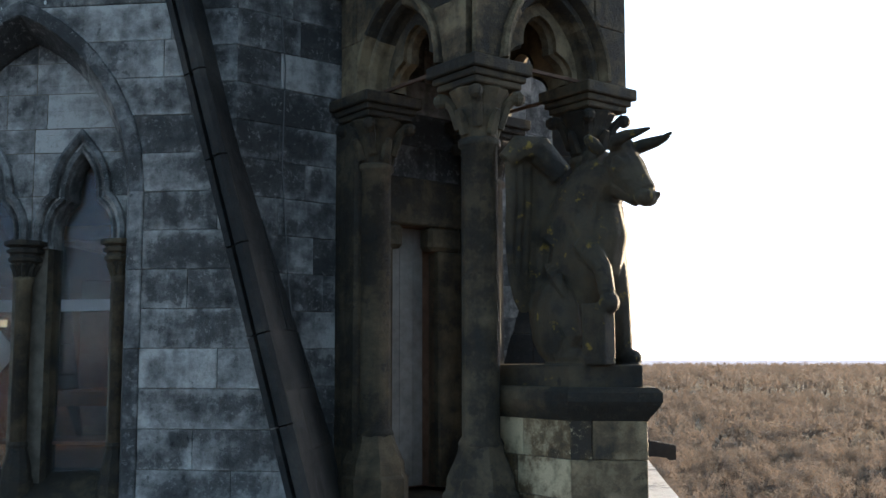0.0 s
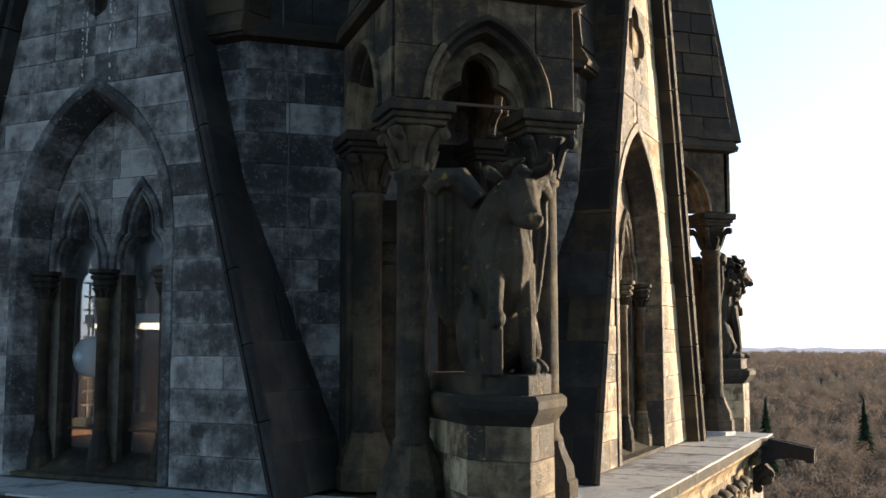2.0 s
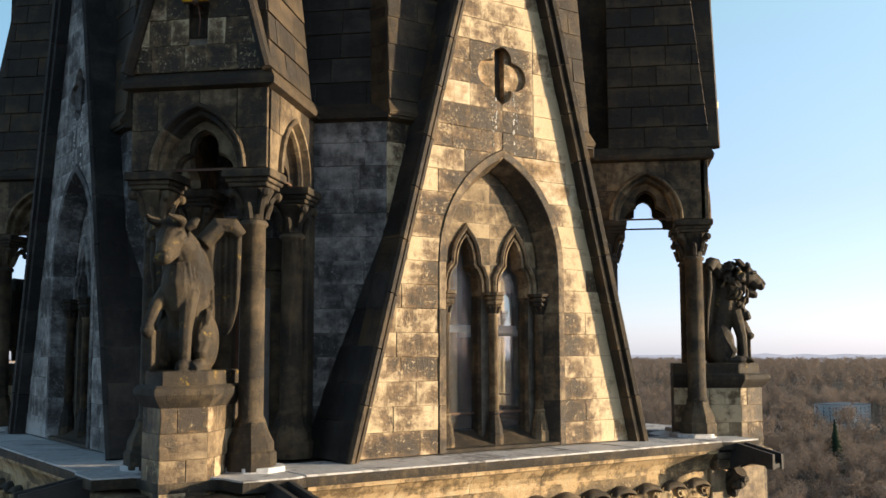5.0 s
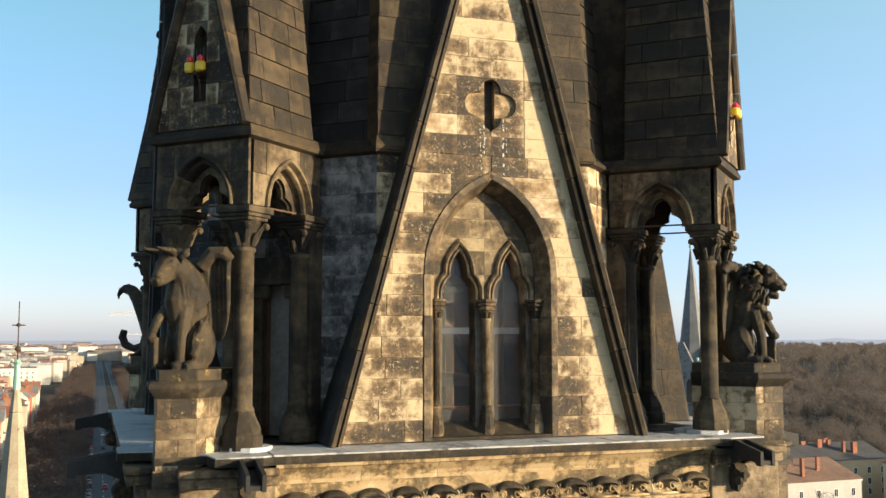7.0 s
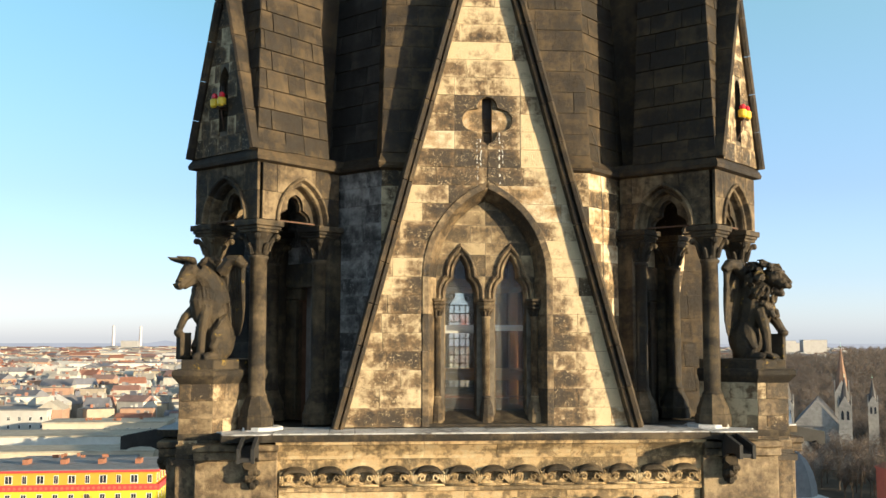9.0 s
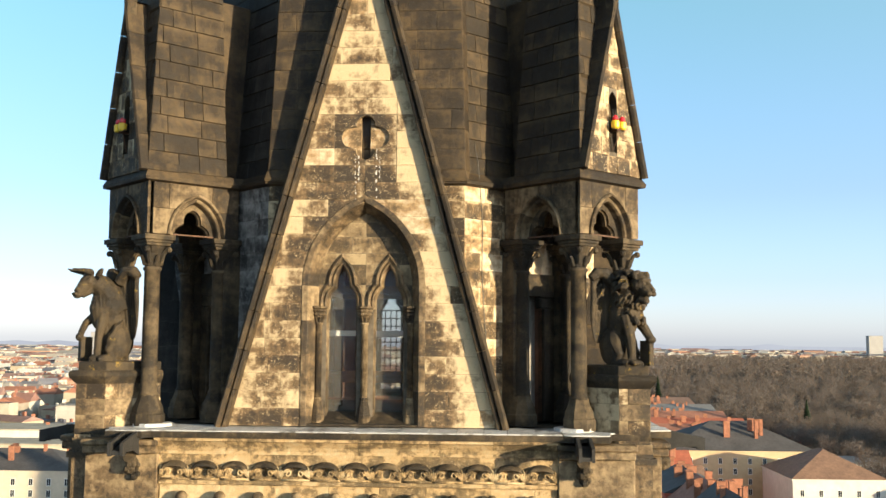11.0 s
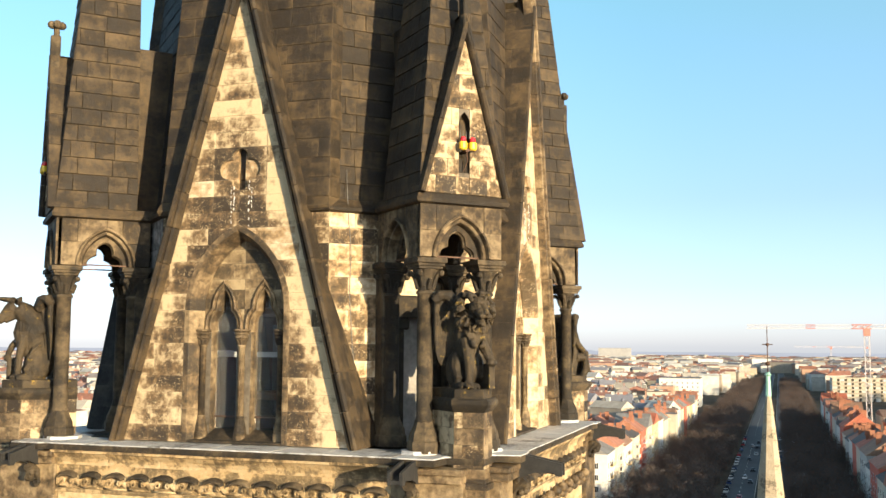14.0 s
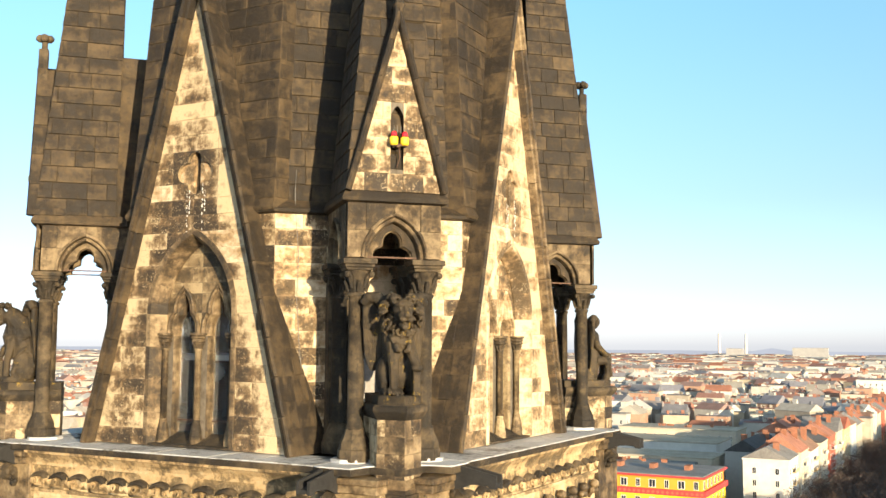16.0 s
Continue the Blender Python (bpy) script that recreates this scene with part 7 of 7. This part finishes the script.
def car(m, paint, colour, yellow=False):
    c = thing("car", f"{colour} car on the avenue", "car", m, "cars")
    bm = bmesh.new()
    out = [(-2.1, 0.35), (2.1, 0.35), (2.1, 0.8), (1.2, 0.9), (-2.1, 0.95)]
    lo = [bm.verts.new((-0.88, u, v)) for u, v in out]
    hi = [bm.verts.new((0.88, u, v)) for u, v in out]
    for i in range(5):
        bm.faces.new((lo[i], lo[(i + 1) % 5], hi[(i + 1) % 5], hi[i]))
    bm.faces.new(lo[::-1])
    bm.faces.new(hi)
    part("body", bm, paint, c)
    bm = bmesh.new()
    out = [(-1.7, 0.93), (1.1, 0.88), (0.4, 1.42), (-1.2, 1.45)]
    lo = [bm.verts.new((-0.78, u, v)) for u, v in out]
    hi = [bm.verts.new((0.78, u, v)) for u, v in out]
    for i in range(4):
        bm.faces.new((lo[i], lo[(i + 1) % 4], hi[(i + 1) % 4], hi[i]))
    bm.faces.new(lo[::-1])
    bm.faces.new(hi)
    part("cabin", bm, M_PANE, c)
    bm = bmesh.new()
    add_box(bm, -0.72, 0.72, -1.15, 0.4, 1.42, 1.48)
    part("car_roof", bm, paint, c)
    for x in (-0.8, 0.8):
        for yy in (-1.3, 1.3):
            bm = bmesh.new()
            add_lathe(bm, ((0.33, -0.1), (0.33, 0.1)), 0, 0, 10)
            bmesh.ops.transform(bm, matrix=Matrix.Translation((x, yy, 0.33)) @ Matrix.Rotation(radians(90), 4, "Y"), verts=bm.verts)
            part("wheel", bm, M_TYRE, c)
    return c


rc = random.Random(77)
protos = {}
names = ("white", "black", "silver", "red", "blue")
for side, sgn in ((-13.2, 1), (-8.0, -1), (-5.5, -1), (5.6, 1), (8.6, 1), (13.2, 1)):
    y = 200 + rc.uniform(0, 10)
    while y < 600:
        m = Matrix.Translation((avenue_x(y) + side, y, 0.06)) @ Matrix.Rotation(radians(-1.6 + (180 if sgn < 0 else 0)), 4, "Z")
        k = rc.choice((0, 0, 1, 1, 2, 2, 3, 4))
        if k in protos:
            copy_thing(protos[k], m)
        else:
            protos[k] = car(m, M_CAR[k], names[k])
        y += rc.uniform(9, 18) if abs(side) > 13 else rc.uniform(28, 80)


# ---- roofs to the horizon, joined: too many to count ----
def joined(name, verts, faces, material, label, category):
    me = bpy.data.meshes.new(name)
    if isinstance(verts, np.ndarray):
        me.vertices.add(len(verts))
        me.vertices.foreach_set("co", verts.astype(np.float32).ravel())
        me.loops.add(faces.size)
        me.loops.foreach_set("vertex_index", faces.astype(np.int32).ravel())
        me.polygons.add(len(faces))
        me.polygons.foreach_set("loop_start", np.arange(0, faces.size, 3, dtype=np.int32))
        me.polygons.foreach_set("loop_total", np.full(len(faces), 3, dtype=np.int32))
        me.update(calc_edges=True)
    else:
        me.from_pydata(verts, [], faces)
    me.materials.append(material)
    return tagged(new(name, me), label, category, "", "stuff")


def far_city():
    rng = random.Random(91)
    wv, wf, rv, rf = [], [], [], []
    d = 480.0
    while d < 4300:
        cell = 12 + d * 0.0062
        ang = 62.0 if d > 2500 else (82.5 if d > 1150 else 94.0)
        step = math.degrees(cell * 1.35 / d)
        while ang < 150:
            a = radians(ang + rng.uniform(-0.2, 0.2) * step)
            dd = d + rng.uniform(-0.3, 0.3) * cell
            x, y = dd * math.cos(a), dd * math.sin(a)
            ang += step
            if abs(x - avenue_x(y)) < 46 and y < 2250:
                continue
            if rng.random() < 0.10:
                continue
            if -30 < x - avenue_x(y) < 250 and 980 < y < 1180:
                continue
            w, l, h = cell * rng.uniform(0.35, 0.62), cell * rng.uniform(0.3, 0.5), rng.choice((12, 15, 17, 19, 20, 21)) * rng.uniform(0.9, 1.1)
            if rng.random() < 0.06:
                w, h = w * 2.0, h * 1.1
            t = radians(rng.choice((1.6, 1.6, 91.6, 20, -25)) + rng.uniform(-4, 4))
            c, s = math.cos(t), math.sin(t)
            P = lambda u, v, z: (x + u * c - v * s, y + u * s + v * c, z)
            b = len(wv)
            wv += [P(-w, -l, 0), P(w, -l, 0), P(w, l, 0), P(-w, l, 0), P(-w, -l, h), P(w, -l, h), P(w, l, h), P(-w, l, h)]
            wf += [(b, b + 1, b + 5, b + 4), (b + 1, b + 2, b + 6, b + 5), (b + 2, b + 3, b + 7, b + 6), (b + 3, b, b + 4, b + 7)]
            b = len(rv)
            r = rng.uniform(2.0, 5.0) if rng.random() < 0.55 else 0.3
            o = 0.4
            rv += [P(-w - o, -l - o, h), P(w + o, -l - o, h), P(w + o, l + o, h), P(-w - o, l + o, h), P(-w, 0, h + r), P(w, 0, h + r)]
            rf += [(b, b + 1, b + 5, b + 4), (b + 1, b + 2, b + 5), (b + 2, b + 3, b + 4, b + 5), (b + 3, b, b + 4)]
            if d < 1500:
                for k in range(3):
                    cu, cw = rng.uniform(-w, w) * 0.8, rng.uniform(0.5, 1.2)
                    b = len(rv)
                    z0, z1 = h, h + r + rng.uniform(0.8, 2)
                    rv += [P(cu - cw, -0.5, z0), P(cu + cw, -0.5, z0), P(cu + cw, 0.5, z0), P(cu - cw, 0.5, z0), P(cu - cw, -0.5, z1), P(cu + cw, -0.5, z1), P(cu + cw, 0.5, z1), P(cu - cw, 0.5, z1)]
                    rf += [(b, b + 1, b + 5, b + 4), (b + 1, b + 2, b + 6, b + 5), (b + 2, b + 3, b + 7, b + 6), (b + 3, b, b + 4, b + 7), (b + 4, b + 5, b + 6, b + 7)]
        d += cell * 1.15
    joined("far_house_walls", wv, wf, M_FARWALL, "pale rendered house walls of the distant city", "houses")
    joined("far_house_roofs", rv, rf, M_FARROOF, "red and grey roofs of the distant city", "roofs")


far_city()


def tree_template(seed, blades, fine=1.0):
    """A bare winter crown: trunk, limbs and many small sprays of twigs, with an uneven outline."""
    r = np.random.RandomState(seed)
    v, f = [], []

    def stick(a, b, ra, rb):
        a, b = np.array(a), np.array(b)
        d = (b - a) / (np.linalg.norm(b - a) + 1e-9)
        s = np.cross(d, (0.3, 0.9, 0.1))
        s /= np.linalg.norm(s) + 1e-9
        t = np.cross(d, s)
        k = len(v)
        for p, q in ((a, ra), (b, rb)):
            for i in range(3):
                an = 2.094 * i
                v.append(tuple(p + q * (math.cos(an) * s + math.sin(an) * t)))
        for i in range(3):
            f.append((k + i, k + (i + 1) % 3, k + 3 + (i + 1) % 3))
            f.append((k + i, k + 3 + (i + 1) % 3, k + 3 + i))
    stick((0, 0, 0), (0.2, 0.1, 6), 0.35, 0.25)
    lobes = []
    for i in range(11):
        a = r.uniform(0, 6.28)
        q = np.array((math.cos(a) * r.uniform(1.5, 4.2), math.sin(a) * r.uniform(1.5, 4.2), r.uniform(6.5, 13.5)))
        lobes.append((q, r.uniform(1.6, 2.9)))
        stick((0.1, 0.1, r.uniform(3, 6)), q, 0.18, 0.05)
    for i in range(blades):
        q, rad = lobes[r.randint(len(lobes))]
        d = r.normal(size=3)
        p = q + d / np.linalg.norm(d) * rad * r.uniform(0.3, 1.1) * np.array((1, 1, 0.9))
        e = r.normal(size=3)
        e = e / np.linalg.norm(e) * r.uniform(0.6, 1.5) * fine
        s = np.cross(e, r.normal(size=3))
        s = s / (np.linalg.norm(s) + 1e-9) * r.uniform(0.05, 0.11) * fine
        k = len(v)
        v.extend([tuple(p - s), tuple(p + s), tuple(p + e)])
        f.append((k, k + 1, k + 2))
    return np.array(v), np.array(f)


def plant(name, spots, templates, material, label):
    vs, fs = [], []
    n = 0
    for x, y, s, k, a in spots:
        tv, tf = templates[k]
        c, q = math.cos(a), math.sin(a)
        vs.append(np.stack([x + s * (tv[:, 0] * c - tv[:, 1] * q), y + s * (tv[:, 0] * q + tv[:, 1] * c), s * tv[:, 2]], 1))
        fs.append(tf + n)
        n += len(tv)
    joined(name, np.concatenate(vs), np.concatenate(fs), material, label, "trees")


rt = random.Random(123)
near_t = [tree_template(i, 760) for i in range(4)]
mid_t = [tree_template(10 + i, 300, 1.6) for i in range(4)]
far_t = [tree_template(20 + i, 110, 2.6) for i in range(4)]


def woods(d0, d1, gap, a0, a1, size, skip=None):
    out = []
    d = d0
    while d < d1:
        step = math.degrees(gap / d)
        a = a0
        while a < a1:
            aa, dd = radians(a + rt.uniform(-0.4, 0.4) * step), d + rt.uniform(-0.4, 0.4) * gap
            x, y = dd * math.cos(aa), dd * math.sin(aa)
            a += step
            if skip and skip(x, y):
                continue
            out.append((x, y, size * rt.uniform(0.75, 1.25), rt.randrange(4), rt.uniform(0, 6.28)))
        d += gap * 0.95
    return out


clear = lambda x, y: (86 < x < 122 and 255 < y < 300) or (118 < x < 156 and 340 < y < 380) or (144 < x < 240 and 165 < y < 255) or (172 < x < 232 and 345 < y < 425) or (590 < x < 745 and 290 < y < 380) or x < avenue_x(y) + 120
plant("park_trees", woods(330, 560, 10.5, 52, 81, 1.0, clear) + woods(185, 480, 11.5, -26, 52, 1.0, clear), near_t, M_TWIG, "bare brown winter trees of the park")
plant("park_woods", woods(560, 1150, 17, 46, 84, 1.1, clear) + woods(480, 1100, 20, -26, 46, 1.15, clear), mid_t, M_TWIG, "bare brown winter woods")
plant("far_woods", woods(1150, 2600, 34, 58, 82, 1.5, clear) + woods(1100, 4200, 48, -30, 62, 1.8), far_t, M_TWIG, "bare brown woods on the horizon")
row = []
for y in range(110, 1500, 9):
    for off in (-17, -23, -30, -37, 10, 15, 21, 27):
        if rt.random() < 0.85 and (y < 700 or y % 2):
            row.append((avenue_x(y) + off + rt.uniform(-1.5, 1.5), y + rt.uniform(-3, 3), rt.uniform(0.8, 1.1), rt.randrange(4), rt.uniform(0, 6)))
plant("avenue_trees", row, near_t, M_BARK, "bare street trees along the avenue")
spots = []
for k in range(160):
    x, y = rt.uniform(-300, -45), rt.uniform(230, 520)
    spots.append((x, y, rt.uniform(0.5, 0.8), rt.randrange(4), rt.uniform(0, 6)))
plant("yard_trees", spots, near_t, M_TWIG, "bare trees in the courtyards")


def conifer(x, y, h):
    t = thing("conifer", "tall dark green conifer among bare trees", "tree", Matrix.Translation((x, y, 0)), "conifers")
    bm = bmesh.new()
    add_limb(bm, [(0, 0, 0, 0.3), (0, 0, h * 0.9, 0.06)], 6)
    part("trunk", bm, M_TIMBER, t)
    r = random.Random(int(x + y))
    bm = bmesh.new()
    for i in range(900):
        k = r.random() ** 0.8
        z = h * (0.1 + 0.9 * k)
        rad = (1 - k) * h * 0.25 * r.uniform(0.45, 1.2) + 0.2
        a = r.uniform(0, 6.283)
        c, s = math.cos(a), math.sin(a)
        w = 0.35 + 0.75 * (1 - k)
        p = Vector((c * rad, s * rad, z - 0.25 * rad))
        bm.faces.new([bm.verts.new(q) for q in (p, Vector((c * rad * 0.15 - s * w, s * rad * 0.15 + c * w, z + 0.4)), Vector((c * rad * 0.15 + s * w, s * rad * 0.15 - c * w, z + 0.2)))])
    part("crown", bm, M_NEEDLE, t)


for ang, d, h in ((5.8, 330, 34), (7.8, 350, 33), (1.0, 420, 30), (14.0, 300, 24), (12.6, 420, 28), (27.0, 330, 22), (30.5, 420, 24), (25.5, 300, 19), (79.5, 760, 26), (71.2, 540, 22), (-5, 380, 26)):
    conifer(d * math.cos(radians(ang)), d * math.sin(radians(ang)), h)

# hazy distance, its glow put into the ring's emission, beyond all that shifts
bd = tagged(new("backdrop"), "pale hazy skyline at the horizon", "backdrop", "", "structure")
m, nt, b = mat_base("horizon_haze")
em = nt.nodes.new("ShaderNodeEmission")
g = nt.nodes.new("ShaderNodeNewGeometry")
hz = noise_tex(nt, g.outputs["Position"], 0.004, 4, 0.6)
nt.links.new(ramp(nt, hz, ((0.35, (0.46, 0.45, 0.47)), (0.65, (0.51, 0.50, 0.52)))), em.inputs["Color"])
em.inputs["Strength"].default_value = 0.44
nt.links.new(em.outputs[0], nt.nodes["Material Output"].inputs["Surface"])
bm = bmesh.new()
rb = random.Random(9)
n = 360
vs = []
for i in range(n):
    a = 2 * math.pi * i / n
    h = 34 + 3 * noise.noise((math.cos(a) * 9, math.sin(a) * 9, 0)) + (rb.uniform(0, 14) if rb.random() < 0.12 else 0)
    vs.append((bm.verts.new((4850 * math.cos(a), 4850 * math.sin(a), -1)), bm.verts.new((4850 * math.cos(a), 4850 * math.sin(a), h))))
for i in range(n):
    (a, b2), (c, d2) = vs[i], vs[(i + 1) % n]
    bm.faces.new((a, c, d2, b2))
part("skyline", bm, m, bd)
